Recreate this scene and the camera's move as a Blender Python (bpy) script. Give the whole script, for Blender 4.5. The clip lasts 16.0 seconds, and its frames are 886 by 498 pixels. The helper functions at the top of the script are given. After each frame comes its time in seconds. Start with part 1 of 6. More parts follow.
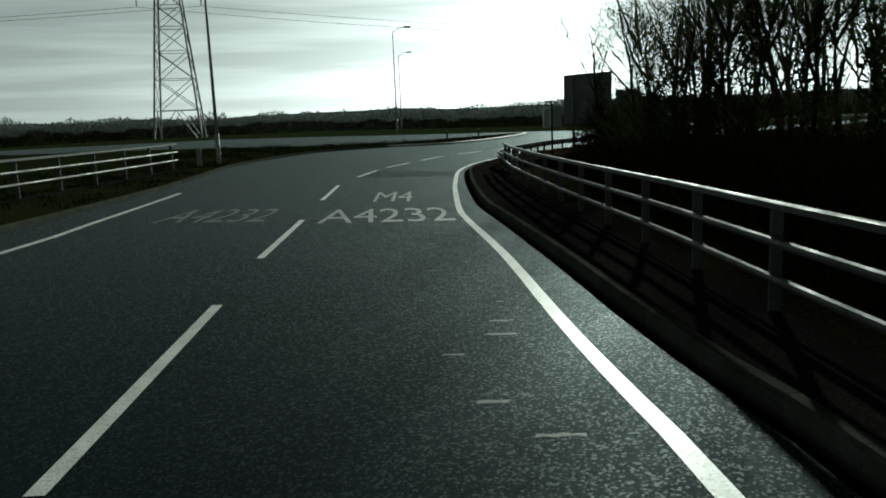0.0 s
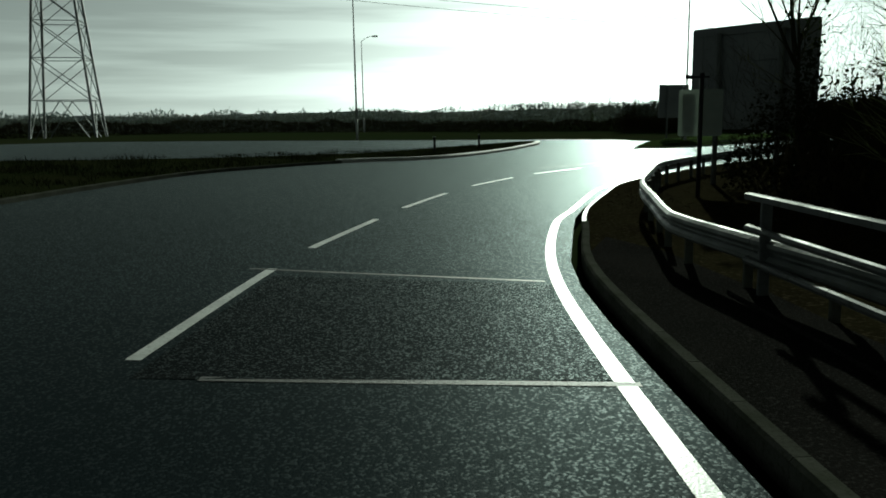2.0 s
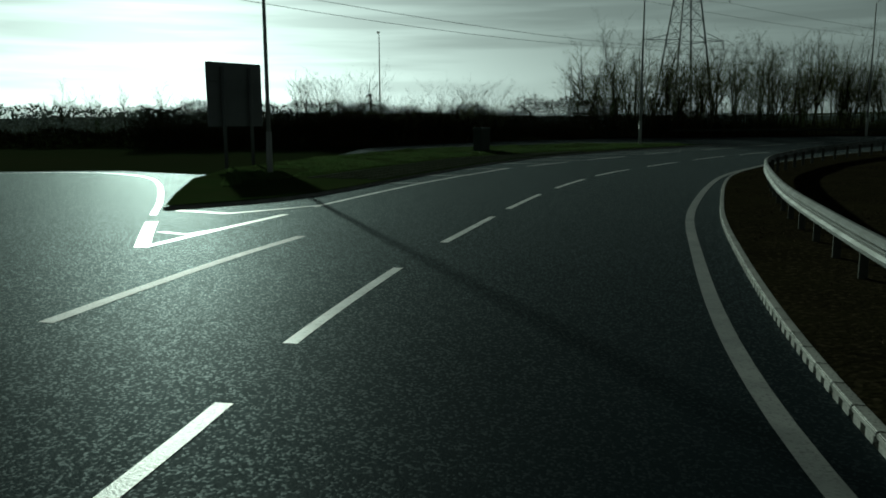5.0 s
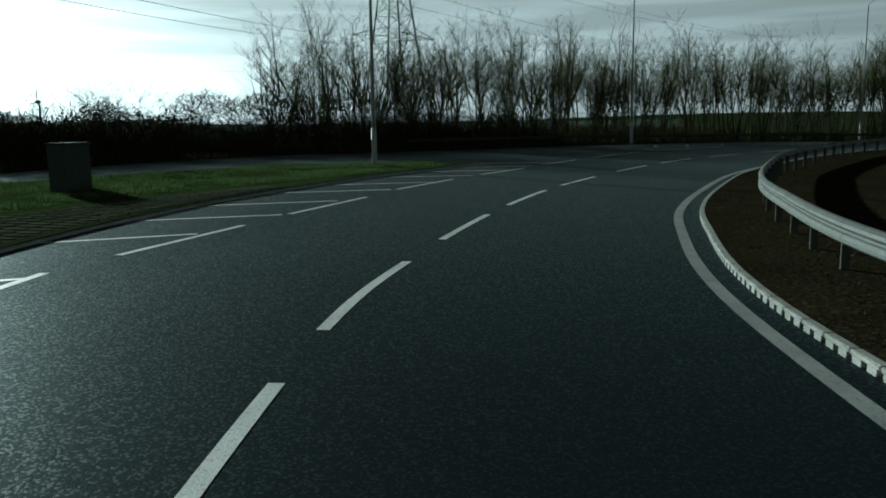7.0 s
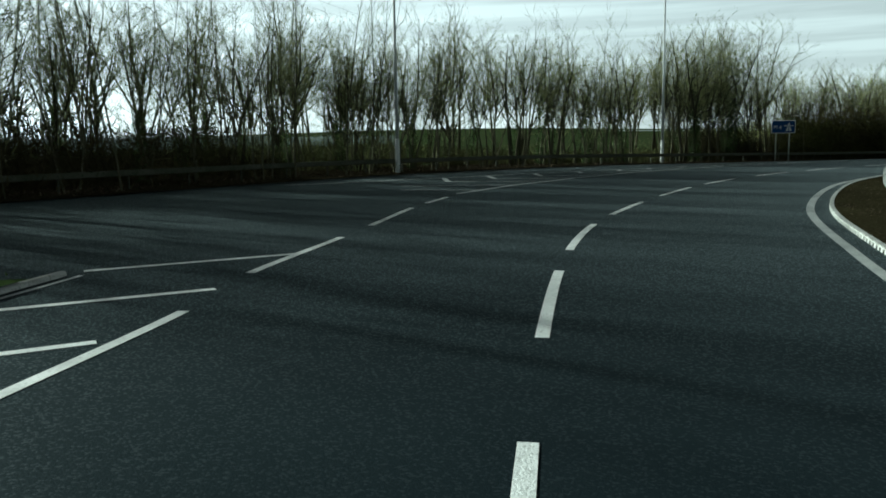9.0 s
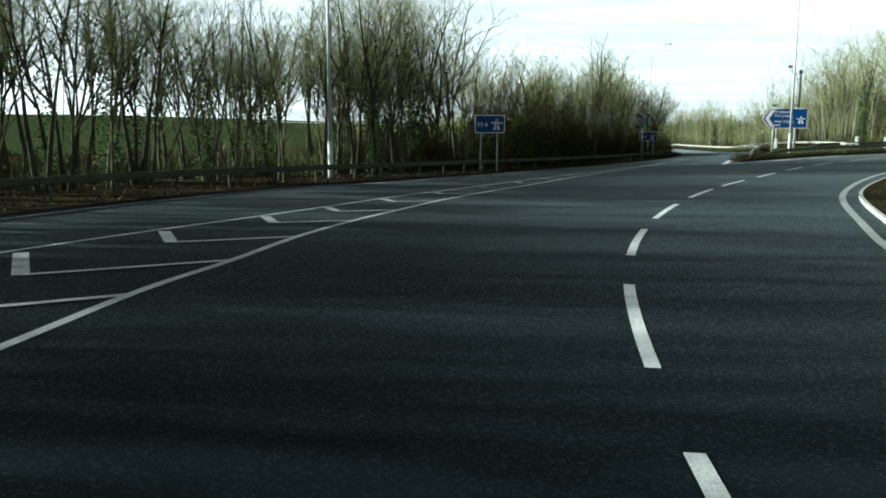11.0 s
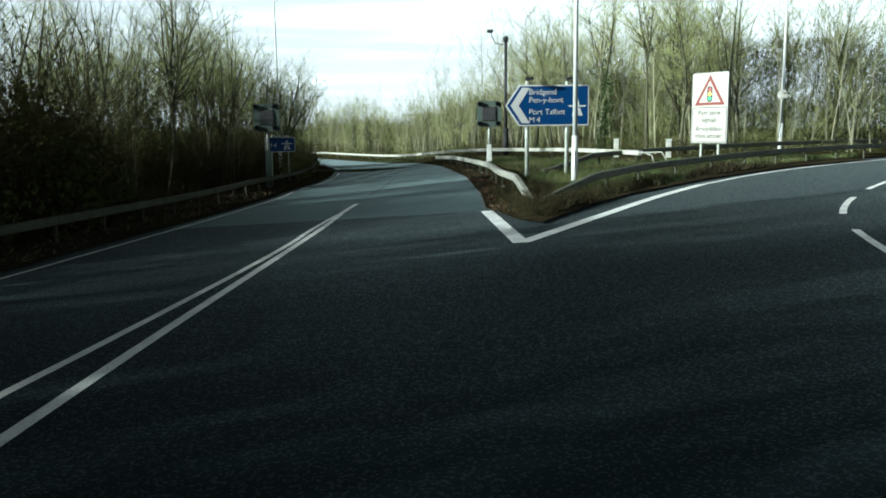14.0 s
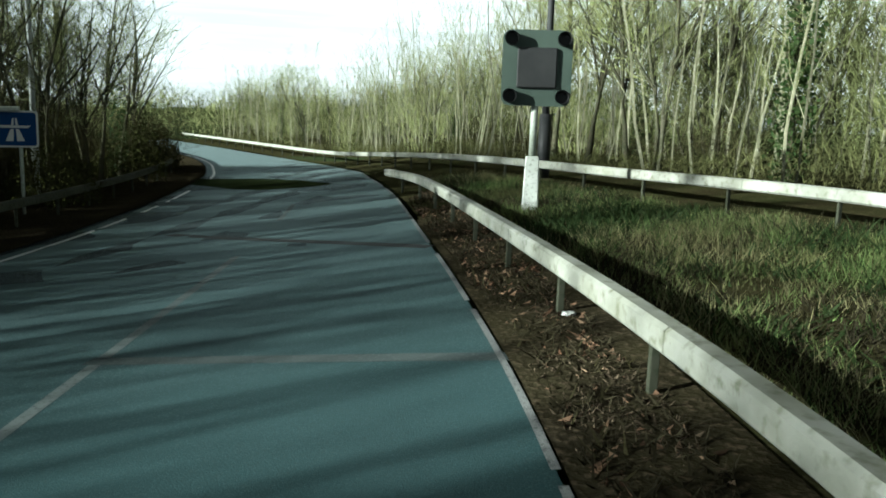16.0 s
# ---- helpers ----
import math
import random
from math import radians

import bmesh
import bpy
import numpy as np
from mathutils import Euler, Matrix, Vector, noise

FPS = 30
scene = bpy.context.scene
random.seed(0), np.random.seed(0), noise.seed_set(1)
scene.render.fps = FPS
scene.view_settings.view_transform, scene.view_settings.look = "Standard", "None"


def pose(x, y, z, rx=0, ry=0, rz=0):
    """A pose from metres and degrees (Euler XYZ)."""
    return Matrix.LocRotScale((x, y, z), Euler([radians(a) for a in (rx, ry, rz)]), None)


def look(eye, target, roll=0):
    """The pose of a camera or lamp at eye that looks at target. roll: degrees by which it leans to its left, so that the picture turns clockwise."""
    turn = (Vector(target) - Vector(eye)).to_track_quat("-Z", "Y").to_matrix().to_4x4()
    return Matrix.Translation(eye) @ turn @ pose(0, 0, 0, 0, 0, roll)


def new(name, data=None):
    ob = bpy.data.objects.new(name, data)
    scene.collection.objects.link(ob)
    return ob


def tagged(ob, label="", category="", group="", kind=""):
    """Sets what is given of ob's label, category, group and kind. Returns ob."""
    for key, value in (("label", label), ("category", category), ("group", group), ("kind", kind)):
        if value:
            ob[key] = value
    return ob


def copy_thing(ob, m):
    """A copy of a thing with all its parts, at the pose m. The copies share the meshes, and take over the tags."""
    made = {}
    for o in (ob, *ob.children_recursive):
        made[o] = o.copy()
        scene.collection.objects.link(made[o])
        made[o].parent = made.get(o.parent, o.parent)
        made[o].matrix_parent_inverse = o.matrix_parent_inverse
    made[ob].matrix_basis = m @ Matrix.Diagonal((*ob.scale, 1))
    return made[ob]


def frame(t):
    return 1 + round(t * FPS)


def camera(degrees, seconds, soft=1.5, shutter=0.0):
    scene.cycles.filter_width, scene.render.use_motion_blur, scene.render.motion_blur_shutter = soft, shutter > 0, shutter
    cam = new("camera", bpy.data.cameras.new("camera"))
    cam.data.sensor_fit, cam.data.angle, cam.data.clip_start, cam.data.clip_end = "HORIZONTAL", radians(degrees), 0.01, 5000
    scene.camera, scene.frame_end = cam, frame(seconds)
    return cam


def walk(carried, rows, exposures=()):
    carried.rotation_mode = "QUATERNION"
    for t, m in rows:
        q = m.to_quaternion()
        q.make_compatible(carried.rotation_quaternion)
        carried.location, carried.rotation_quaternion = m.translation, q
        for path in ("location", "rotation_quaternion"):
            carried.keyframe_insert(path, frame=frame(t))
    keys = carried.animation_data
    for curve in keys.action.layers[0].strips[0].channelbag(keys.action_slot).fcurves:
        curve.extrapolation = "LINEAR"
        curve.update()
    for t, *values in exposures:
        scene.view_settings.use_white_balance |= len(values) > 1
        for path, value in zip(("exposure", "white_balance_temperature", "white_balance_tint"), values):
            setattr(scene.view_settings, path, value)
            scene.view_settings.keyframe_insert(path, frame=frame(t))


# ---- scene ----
from mathutils.geometry import delaunay_2d_cdt

cam = camera(58.69, 16.0, soft=1.8)
PATH = [
    (0.00, -2.937, -9.737, 2.238, 80.32, 2.19, 1.03),
    (0.50, -3.567, -2.925, 2.085, 80.33, 2.07, 0.66),
    (1.00, -4.198, 3.626, 1.970, 80.45, 1.95, 0.03),
    (1.50, -4.452, 9.709, 1.887, 80.79, 2.77, -0.06),
    (2.00, -4.621, 15.966, 1.828, 80.56, 0.87, -1.57),
    (2.50, -4.449, 21.969, 1.786, 80.34, 0.96, -4.01),
    (3.00, -3.790, 28.210, 1.749, 80.58, 0.36, -8.59),
    (3.50, -2.807, 33.473, 1.720, 80.46, -0.76, -13.82),
    (4.00, -1.172, 38.522, 1.688, 80.65, -0.93, -19.89),
    (4.50, 1.391, 44.026, 1.651, 81.13, -0.06, -27.21),
    (5.00, 4.245, 48.511, 1.622, 80.97, 0.28, -34.39),
    (5.20, 5.661, 50.428, 1.611, 80.91, 0.61, -36.65),
    (5.70, 9.148, 54.781, 1.596, 81.20, 1.02, -42.86),
    (6.25, 13.459, 59.091, 1.592, 81.46, 1.07, -49.08),
    (6.80, 18.198, 62.956, 1.606, 81.39, 0.96, -53.92),
    (7.30, 22.767, 66.137, 1.635, 81.28, 0.61, -57.67),
    (8.20, 31.841, 71.253, 1.735, 81.21, 0.11, -65.61),
    (8.70, 37.114, 73.518, 1.814, 81.84, 0.68, -71.94),
    (9.25, 43.166, 75.310, 1.912, 82.27, 1.05, -78.70),
    (9.80, 49.400, 76.358, 2.012, 82.05, 1.02, -85.41),
    (10.30, 55.194, 76.629, 2.092, 81.50, 0.53, -91.90),
    (11.00, 63.314, 75.621, 2.173, 81.34, -0.25, -101.48),
    (11.50, 68.950, 74.113, 2.205, 81.28, -0.44, -107.57),
    (12.00, 74.587, 72.035, 2.219, 81.33, -0.36, -112.78),
    (12.50, 80.150, 69.454, 2.217, 81.29, -0.42, -117.74),
    (13.00, 85.796, 66.298, 2.202, 81.46, -0.20, -122.34),
    (13.50, 91.221, 62.761, 2.179, 81.34, 0.37, -125.58),
    (14.00, 96.074, 59.242, 2.158, 81.54, 0.71, -127.11),
    (14.50, 101.821, 55.172, 2.128, 81.88, 1.70, -128.56),
    (15.00, 107.321, 51.220, 2.095, 81.15, 0.02, -128.56),
    (15.50, 113.483, 46.284, 2.076, 81.30, -1.29, -129.44),
    (16.00, 119.183, 41.547, 2.074, 80.69, -1.90, -129.48),
]
EXPO = [(0.0, -0.52, 6000, -13), (2.0, -0.82, 6100, -18), (3.0, -1.25, 6150, -20), (4.0, -1.45, 6050, -20), (5.0, -1.50, 5800, -24), (7.5, 0.22, 5350, -15), (8.2, 0.75, 5550, -14), (10.5, 1.68, 5650, -10), (11.2, 1.90, 5650, -7), (13.0, 1.92, 5600, -6), (14.5, 1.78, 5550, -7), (15.5, 1.76, 5620, -11), (16.0, 1.97, 5750, -9)]
walk(cam, [(t, pose(*p)) for t, *p in PATH], EXPO)

# ---------------------------------------------------------------- sky and sun
SUN_BEARING, SUN_HEIGHT = 15.3, 16.5        # degrees clockwise from +y, degrees above the horizon
world = bpy.data.worlds.new("world")
scene.world = world
world.use_nodes = True
wn, wl = world.node_tree.nodes, world.node_tree.links
sky = wn.new("ShaderNodeTexSky")
sky.sky_type, sky.sun_disc = "NISHITA", False
sky.sun_elevation, sky.sun_rotation = radians(SUN_HEIGHT), radians(SUN_BEARING)
sky.air_density, sky.dust_density, sky.ozone_density = 1.0, 1.0, 1.0
coords = wn.new("ShaderNodeTexCoord")
stretch = wn.new("ShaderNodeMapping")
stretch.inputs["Scale"].default_value = (1.5, 1.5, 26.0)
wl.new(coords.outputs["Generated"], stretch.inputs["Vector"])
cloud = wn.new("ShaderNodeTexNoise")
cloud.inputs["Scale"].default_value, cloud.inputs["Detail"].default_value = 2.2, 8.0
wl.new(stretch.outputs["Vector"], cloud.inputs["Vector"])
cover = wn.new("ShaderNodeMapRange")
cover.inputs["From Min"].default_value, cover.inputs["From Max"].default_value = 0.42, 0.62
wl.new(cloud.outputs["Fac"], cover.inputs["Value"])
veil = wn.new("ShaderNodeMix")
veil.data_type = "RGBA"
veil.inputs["A"].default_value, veil.inputs["B"].default_value = (0.93, 0.94, 0.95, 1), (1.22, 1.22, 1.22, 1)
wl.new(cover.outputs["Result"], veil.inputs["Factor"])
clouded = wn.new("ShaderNodeMix")
clouded.data_type, clouded.blend_type = "RGBA", "MULTIPLY"
clouded.inputs["Factor"].default_value = 1.0
wl.new(sky.outputs["Color"], clouded.inputs["A"])
wl.new(veil.outputs["Result"], clouded.inputs["B"])
grey = wn.new("ShaderNodeHueSaturation")            # thin cloud takes most of the colour out
grey.inputs["Saturation"].default_value = 0.05
wl.new(clouded.outputs["Result"], grey.inputs["Color"])
axes = wn.new("ShaderNodeSeparateXYZ")
wl.new(coords.outputs["Generated"], axes.inputs["Vector"])
haze = wn.new("ShaderNodeMapRange")                   # bright low haze; the unseen sky overhead is dimmed to keep the ground dark
haze.interpolation_type = "SMOOTHSTEP"
haze.inputs["From Min"].default_value, haze.inputs["From Max"].default_value = 0.12, 0.50
haze.inputs["To Min"].default_value, haze.inputs["To Max"].default_value = 1.55, 0.10
wl.new(axes.outputs["Z"], haze.inputs["Value"])
hazed = wn.new("ShaderNodeMix")
hazed.data_type, hazed.blend_type = "RGBA", "MULTIPLY"
hazed.inputs["Factor"].default_value = 1.0
wl.new(grey.outputs["Color"], hazed.inputs["A"])
wl.new(haze.outputs["Result"], hazed.inputs["B"])
wn["Background"].inputs["Strength"].default_value = 0.05
wl.new(hazed.outputs["Result"], wn["Background"].inputs["Color"])
sun = new("sun", bpy.data.lights.new("sun", "SUN"))
sun.data.energy, sun.data.angle, sun.data.color = 5.0, radians(1.0), (1.0, 0.95, 0.87)
b, h = radians(SUN_BEARING), radians(SUN_HEIGHT)
sun.matrix_world = look((0, 0, 60), (-math.sin(b) * 100, -math.cos(b) * 100, 60 - math.tan(h) * 100))

# ---------------------------------------------------------------- materials
def material(name, base, rough=0.7, metal=0.0, second=None, scale=3.0, amount=1.0, bump=0.0, bump_scale=40.0,
             fine=None, fine_scale=60.0, spec=0.5, per_object=0.0, rough_var=0.0, relief=0.02, stones=0.0, per_island=0.0, worn=0.17):
    """Principled surface with a coarse blotch (second), a fine speckle (fine), relief and gloss variation."""
    m = bpy.data.materials.new(name)
    m.use_nodes = True
    n, l = m.node_tree.nodes, m.node_tree.links
    p = n["Principled BSDF"]
    p.inputs["Roughness"].default_value, p.inputs["Metallic"].default_value = rough, metal
    p.inputs["Specular IOR Level"].default_value = spec
    co = n.new("ShaderNodeTexCoord")
    def tex(sc, det):
        t = n.new("ShaderNodeTexNoise")
        t.inputs["Scale"].default_value, t.inputs["Detail"].default_value = sc, det
        l.new(co.outputs["Object"], t.inputs["Vector"])
        return t
    def mixed(a, fac, color, mn, mx):
        r = n.new("ShaderNodeMapRange")
        r.inputs["From Min"].default_value, r.inputs["From Max"].default_value = mn, mx
        l.new(fac, r.inputs["Value"])
        x = n.new("ShaderNodeMix")
        x.data_type = "RGBA"
        l.new(r.outputs["Result"], x.inputs["Factor"])
        if isinstance(a, tuple):
            x.inputs["A"].default_value = (*a, 1)
        else:
            l.new(a, x.inputs["A"])
        x.inputs["B"].default_value = (*color, 1)
        return x.outputs["Result"]
    col = base
    blotch = tex(scale, 5.0)
    if second:
        col = mixed(col, blotch.outputs["Fac"], second, 0.5 - 0.2 * amount, 0.5 + 0.25 * amount)
    if fine:
        col = mixed(col, tex(fine_scale, 3.0).outputs["Fac"], fine, 0.52, 0.72)
    if per_object or per_island:
        info = n.new("ShaderNodeNewGeometry" if per_island else "ShaderNodeObjectInfo")
        spread = per_island or per_object
        hsv = n.new("ShaderNodeHueSaturation")
        r = n.new("ShaderNodeMapRange")
        r.inputs["To Min"].default_value, r.inputs["To Max"].default_value = 1 - spread, 1 + spread
        l.new(info.outputs["Random Per Island" if per_island else "Random"], r.inputs["Value"])
        l.new(r.outputs["Result"], hsv.inputs["Value"])
        if isinstance(col, tuple):
            hsv.inputs["Color"].default_value = (*col, 1)
        else:
            l.new(col, hsv.inputs["Color"])
        col = hsv.outputs["Color"]
    if isinstance(col, tuple):
        p.inputs["Base Color"].default_value = (*col, 1)
    else:
        l.new(col, p.inputs["Base Color"])
    if rough_var:
        r = n.new("ShaderNodeMapRange")
        r.inputs["From Min"].default_value, r.inputs["From Max"].default_value = 0.35, 0.65
        r.inputs["To Min"].default_value, r.inputs["To Max"].default_value = rough - rough_var, rough + rough_var
        l.new(blotch.outputs["Fac"], r.inputs["Value"])
        l.new(r.outputs["Result"], p.inputs["Roughness"])
    if bump:
        bn = n.new("ShaderNodeBump")
        bn.inputs["Strength"].default_value, bn.inputs["Distance"].default_value = bump, relief
        height = tex(bump_scale, 4.0).outputs["Fac"]
        if stones:                                        # rounded chippings standing out of the binder
            vo = n.new("ShaderNodeTexVoronoi")
            vo.inputs["Scale"].default_value = stones
            l.new(co.outputs["Object"], vo.inputs["Vector"])
            gloss = n.new("ShaderNodeMapRange")               # some chippings polished, some dull
            gloss.inputs["To Min"].default_value, gloss.inputs["To Max"].default_value = rough + 0.08, rough - 0.06
            l.new(vo.outputs["Color"], gloss.inputs["Value"])
            bare = n.new("ShaderNodeMapRange")                # about one in eight is bare, shiny stone
            bare.inputs["From Min"].default_value, bare.inputs["From Max"].default_value = 0.66, 0.76
            bare.inputs["To Min"].default_value, bare.inputs["To Max"].default_value = spec, worn
            l.new(vo.outputs["Color"], bare.inputs["Value"])
            p.inputs["Specular IOR Level"].default_value = 0.0
            film = n.new("ShaderNodeBsdfGlossy")              # the rough, damp film over binder and stone
            l.new(gloss.outputs["Result"], film.inputs["Roughness"])
            edge = n.new("ShaderNodeLayerWeight")             # more gloss at a flat angle
            edge.inputs["Blend"].default_value = 0.5
            flat = n.new("ShaderNodeMath")
            flat.operation = "POWER"
            flat.inputs[1].default_value = 6.0
            l.new(edge.outputs["Facing"], flat.inputs[0])
            gain = n.new("ShaderNodeMath")
            gain.operation = "MULTIPLY_ADD"
            gain.inputs[1].default_value, gain.inputs[2].default_value = 9.0, 0.6
            l.new(flat.outputs["Value"], gain.inputs[0])
            shine = n.new("ShaderNodeMath")
            shine.operation = "MULTIPLY"
            l.new(gain.outputs["Value"], shine.inputs[0])
            l.new(bare.outputs["Result"], shine.inputs[1])
            hue = n.new("ShaderNodeMix")
            hue.data_type = "RGBA"
            hue.inputs["A"].default_value, hue.inputs["B"].default_value = (0, 0, 0, 1), (0.88, 1.0, 1.02, 1)
            l.new(shine.outputs["Value"], hue.inputs["Factor"])
            l.new(hue.outputs["Result"], film.inputs["Color"])
            l.new(bn.outputs["Normal"], film.inputs["Normal"])
            both = n.new("ShaderNodeAddShader")
            l.new(p.outputs["BSDF"], both.inputs[0])
            l.new(film.outputs["BSDF"], both.inputs[1])
            l.new(both.outputs["Shader"], n["Material Output"].inputs["Surface"])
            less = n.new("ShaderNodeMath")
            less.operation = "SUBTRACT"
            l.new(height, less.inputs[0])
            l.new(vo.outputs["Distance"], less.inputs[1])
            height = less.outputs["Value"]
        l.new(height, bn.inputs["Height"])
        l.new(bn.outputs["Normal"], p.inputs["Normal"])
    return m


ASPHALT = material("asphalt", (0.0046, 0.0085, 0.0108), 0.53, second=(0.0070, 0.0120, 0.0146), scale=0.35, fine=(0.013, 0.018, 0.020), fine_scale=90, bump=1.0, bump_scale=110, spec=0.0155, relief=0.0013, stones=52, worn=0.045)
ASPHALT_PALE = material("asphalt_pale", (0.018, 0.040, 0.043), 0.54, second=(0.028, 0.053, 0.057), scale=0.4, fine=(0.028, 0.044, 0.044), fine_scale=60, bump=1.0, bump_scale=75, spec=0.030, relief=0.0015, stones=90, worn=0.050)
ASPHALT_PATCH = material("asphalt_patch", (0.006, 0.0075, 0.0085), 0.52, second=(0.010, 0.011, 0.012), scale=0.8, fine=(0.020, 0.022, 0.022), fine_scale=50, bump=1.0, bump_scale=60, spec=0.007, relief=0.002, stones=60, worn=0.050)
FOOTWAY = material("footway", (0.013, 0.013, 0.012), 0.75, second=(0.022, 0.021, 0.019), scale=0.7, fine=(0.045, 0.043, 0.040), fine_scale=40, bump=0.6, bump_scale=60, spec=0.0)
PAINT = material("road_paint", (0.80, 0.81, 0.79), 0.42, second=(0.56, 0.57, 0.55), scale=2.2, amount=0.8, fine=(0.42, 0.42, 0.41), fine_scale=30, bump=0.3, bump_scale=50)
PAINT_THIN = material("road_paint_thin", (0.40, 0.41, 0.40), 0.5, second=(0.20, 0.21, 0.20), scale=2.6, fine=(0.07, 0.07, 0.07), fine_scale=34, bump=0.3, bump_scale=50, spec=0.2)
PAINT_WORN = material("road_paint_worn", (0.20, 0.205, 0.20), 0.55, second=(0.09, 0.09, 0.09), scale=1.6, fine=(0.04, 0.04, 0.04), fine_scale=26, bump=0.4, bump_scale=50, spec=0.2)
# dirty road paint, dimmed further for the edge line's shaded run
PAINT_DIRTY_SHADED = material("road_paint_dirty_shaded", (0.34, 0.35, 0.33), 0.38, second=(0.20, 0.21, 0.20), scale=2.2, amount=0.8, fine=(0.13, 0.13, 0.13), fine_scale=30, bump=0.3, bump_scale=50)
TAR = material("tar_joint", (0.012, 0.012, 0.012), 0.6, second=(0.02, 0.02, 0.02), scale=6, spec=0.1)
PALE_BAND = material("pale_band", (0.060, 0.072, 0.072), 0.8, second=(0.040, 0.052, 0.054), scale=1.5, fine=(0.09, 0.10, 0.10), fine_scale=30, spec=0.05)
PAINT_FAINT = material("road_paint_faint", (0.12, 0.135, 0.135), 0.6, second=(0.055, 0.070, 0.072), scale=1.3, fine=(0.04, 0.05, 0.052), fine_scale=22, spec=0.1)
KERB = material("kerb_concrete", (0.42, 0.42, 0.40), 0.65, second=(0.22, 0.22, 0.20), scale=2.5, fine=(0.15, 0.15, 0.14), fine_scale=25, bump=0.3, per_object=0.12)
# dark copy of the kerb concrete, with the kerb's shade in its colour
KERB_SHADED = material("kerb_shaded", (0.10, 0.10, 0.09), 0.8, second=(0.06, 0.065, 0.05), scale=2.5, fine=(0.05, 0.055, 0.04), fine_scale=25, bump=0.3, per_object=0.15, spec=0.0)
KERB_PAINT = material("kerb_paint", (0.48, 0.49, 0.46), 0.5, second=(0.29, 0.29, 0.26), scale=3.0, fine=(0.13, 0.13, 0.12), fine_scale=30, bump=0.3, per_object=0.15, spec=0.2)
GRASS_GROUND = material("grass_ground", (0.034, 0.060, 0.018), 0.9, second=(0.048, 0.060, 0.024), scale=0.45, fine=(0.052, 0.062, 0.028), fine_scale=18, bump=0.9, bump_scale=14, spec=0.0)
PAVER_BED = material("paver_bed", (0.055, 0.065, 0.034), 0.95, second=(0.030, 0.044, 0.018), scale=1.2, fine=(0.085, 0.085, 0.06), fine_scale=22, bump=0.9, bump_scale=30, spec=0.0)
PAVER = material("grass_paver", (0.15, 0.16, 0.13), 0.85, second=(0.085, 0.10, 0.062), scale=2.5, fine=(0.07, 0.08, 0.045), fine_scale=30, bump=0.4, per_object=0.2, spec=0.0)
ROUGH_GROUND = material("rough_ground", (0.026, 0.028, 0.011), 0.95, second=(0.030, 0.024, 0.013), scale=0.8, fine=(0.060, 0.055, 0.028), fine_scale=16, bump=1.0, bump_scale=14, spec=0.0)
FIELD = material("field", (0.022, 0.036, 0.014), 0.95, second=(0.034, 0.038, 0.018), scale=0.03, fine=(0.028, 0.034, 0.016), fine_scale=2.0, spec=0.0)
DIRT = material("verge_dirt", (0.016, 0.014, 0.008), 0.95, second=(0.026, 0.024, 0.012), scale=0.8, fine=(0.055, 0.046, 0.028), fine_scale=14, bump=1.0, bump_scale=16, spec=0.0)
VERGE_DARK = material("verge_dark", (0.018, 0.015, 0.010), 0.95, second=(0.030, 0.026, 0.014), scale=0.9, fine=(0.060, 0.046, 0.030), fine_scale=16, bump=1.0, bump_scale=16, spec=0.0)
GRASS_BLADE = material("grass_blade", (0.075, 0.125, 0.036), 0.7, second=(0.14, 0.14, 0.060), scale=0.9, spec=0.1, per_island=0.55)
LAWN_BLADE = material("lawn_blade", (0.048, 0.090, 0.026), 0.7, second=(0.075, 0.100, 0.036), scale=1.2, spec=0.1, per_island=0.5)
DRY_BLADE = material("dry_blade", (0.20, 0.185, 0.095), 0.7, second=(0.085, 0.085, 0.035), scale=0.7, spec=0.1, per_island=0.6)
WEED = material("dead_weed", (0.014, 0.0125, 0.008), 0.9, second=(0.032, 0.027, 0.016), scale=2.5, spec=0.0, per_island=0.6)
LITTER = material("leaf_litter", (0.032, 0.025, 0.017), 0.9, second=(0.080, 0.060, 0.042), scale=2.0, spec=0.0, per_island=0.7)
# weathered railing steel; its backlit darkness is put into the base colour
RAIL_BACKLIT = material("weathered_backlit_rail", (0.060, 0.065, 0.063), 0.60, second=(0.090, 0.095, 0.092), scale=1.8, fine=(0.036, 0.040, 0.034), fine_scale=12, bump=0.15, bump_scale=20, rough_var=0.1, spec=0.25)
# dimmed copies of the grass colours; the verge's darkness is painted into them
GRASS_DIM = material("dimmed_grass_ground", (0.014, 0.020, 0.007), 0.95, second=(0.020, 0.022, 0.010), scale=0.45, fine=(0.028, 0.030, 0.014), fine_scale=18, bump=0.9, bump_scale=14, spec=0.0)
DIM_BLADE = material("dimmed_grass_blade", (0.020, 0.028, 0.010), 0.8, second=(0.034, 0.034, 0.016), scale=0.9, spec=0.0, per_island=0.5)
GALV = material("galvanised_steel", (0.19, 0.20, 0.195), 0.55, metal=0.5, second=(0.11, 0.12, 0.11), scale=1.8, fine=(0.14, 0.15, 0.13), fine_scale=12, bump=0.15, bump_scale=20, rough_var=0.12)
GALV_DULL = material("weathered_steel", (0.275, 0.275, 0.25), 0.65, metal=0.15, second=(0.155, 0.155, 0.12), scale=2.2, fine=(0.115, 0.115, 0.08), fine_scale=9, bump=0.2, bump_scale=20, spec=0.3)
# stained steel, its shadowed face put into the dark base colour
RAIL_STAINED_SHADED = material("stained_shaded_rail", (0.085, 0.090, 0.075), 0.75, second=(0.045, 0.050, 0.035), scale=1.8, fine=(0.028, 0.033, 0.019), fine_scale=9, bump=0.2, bump_scale=20, spec=0.2)
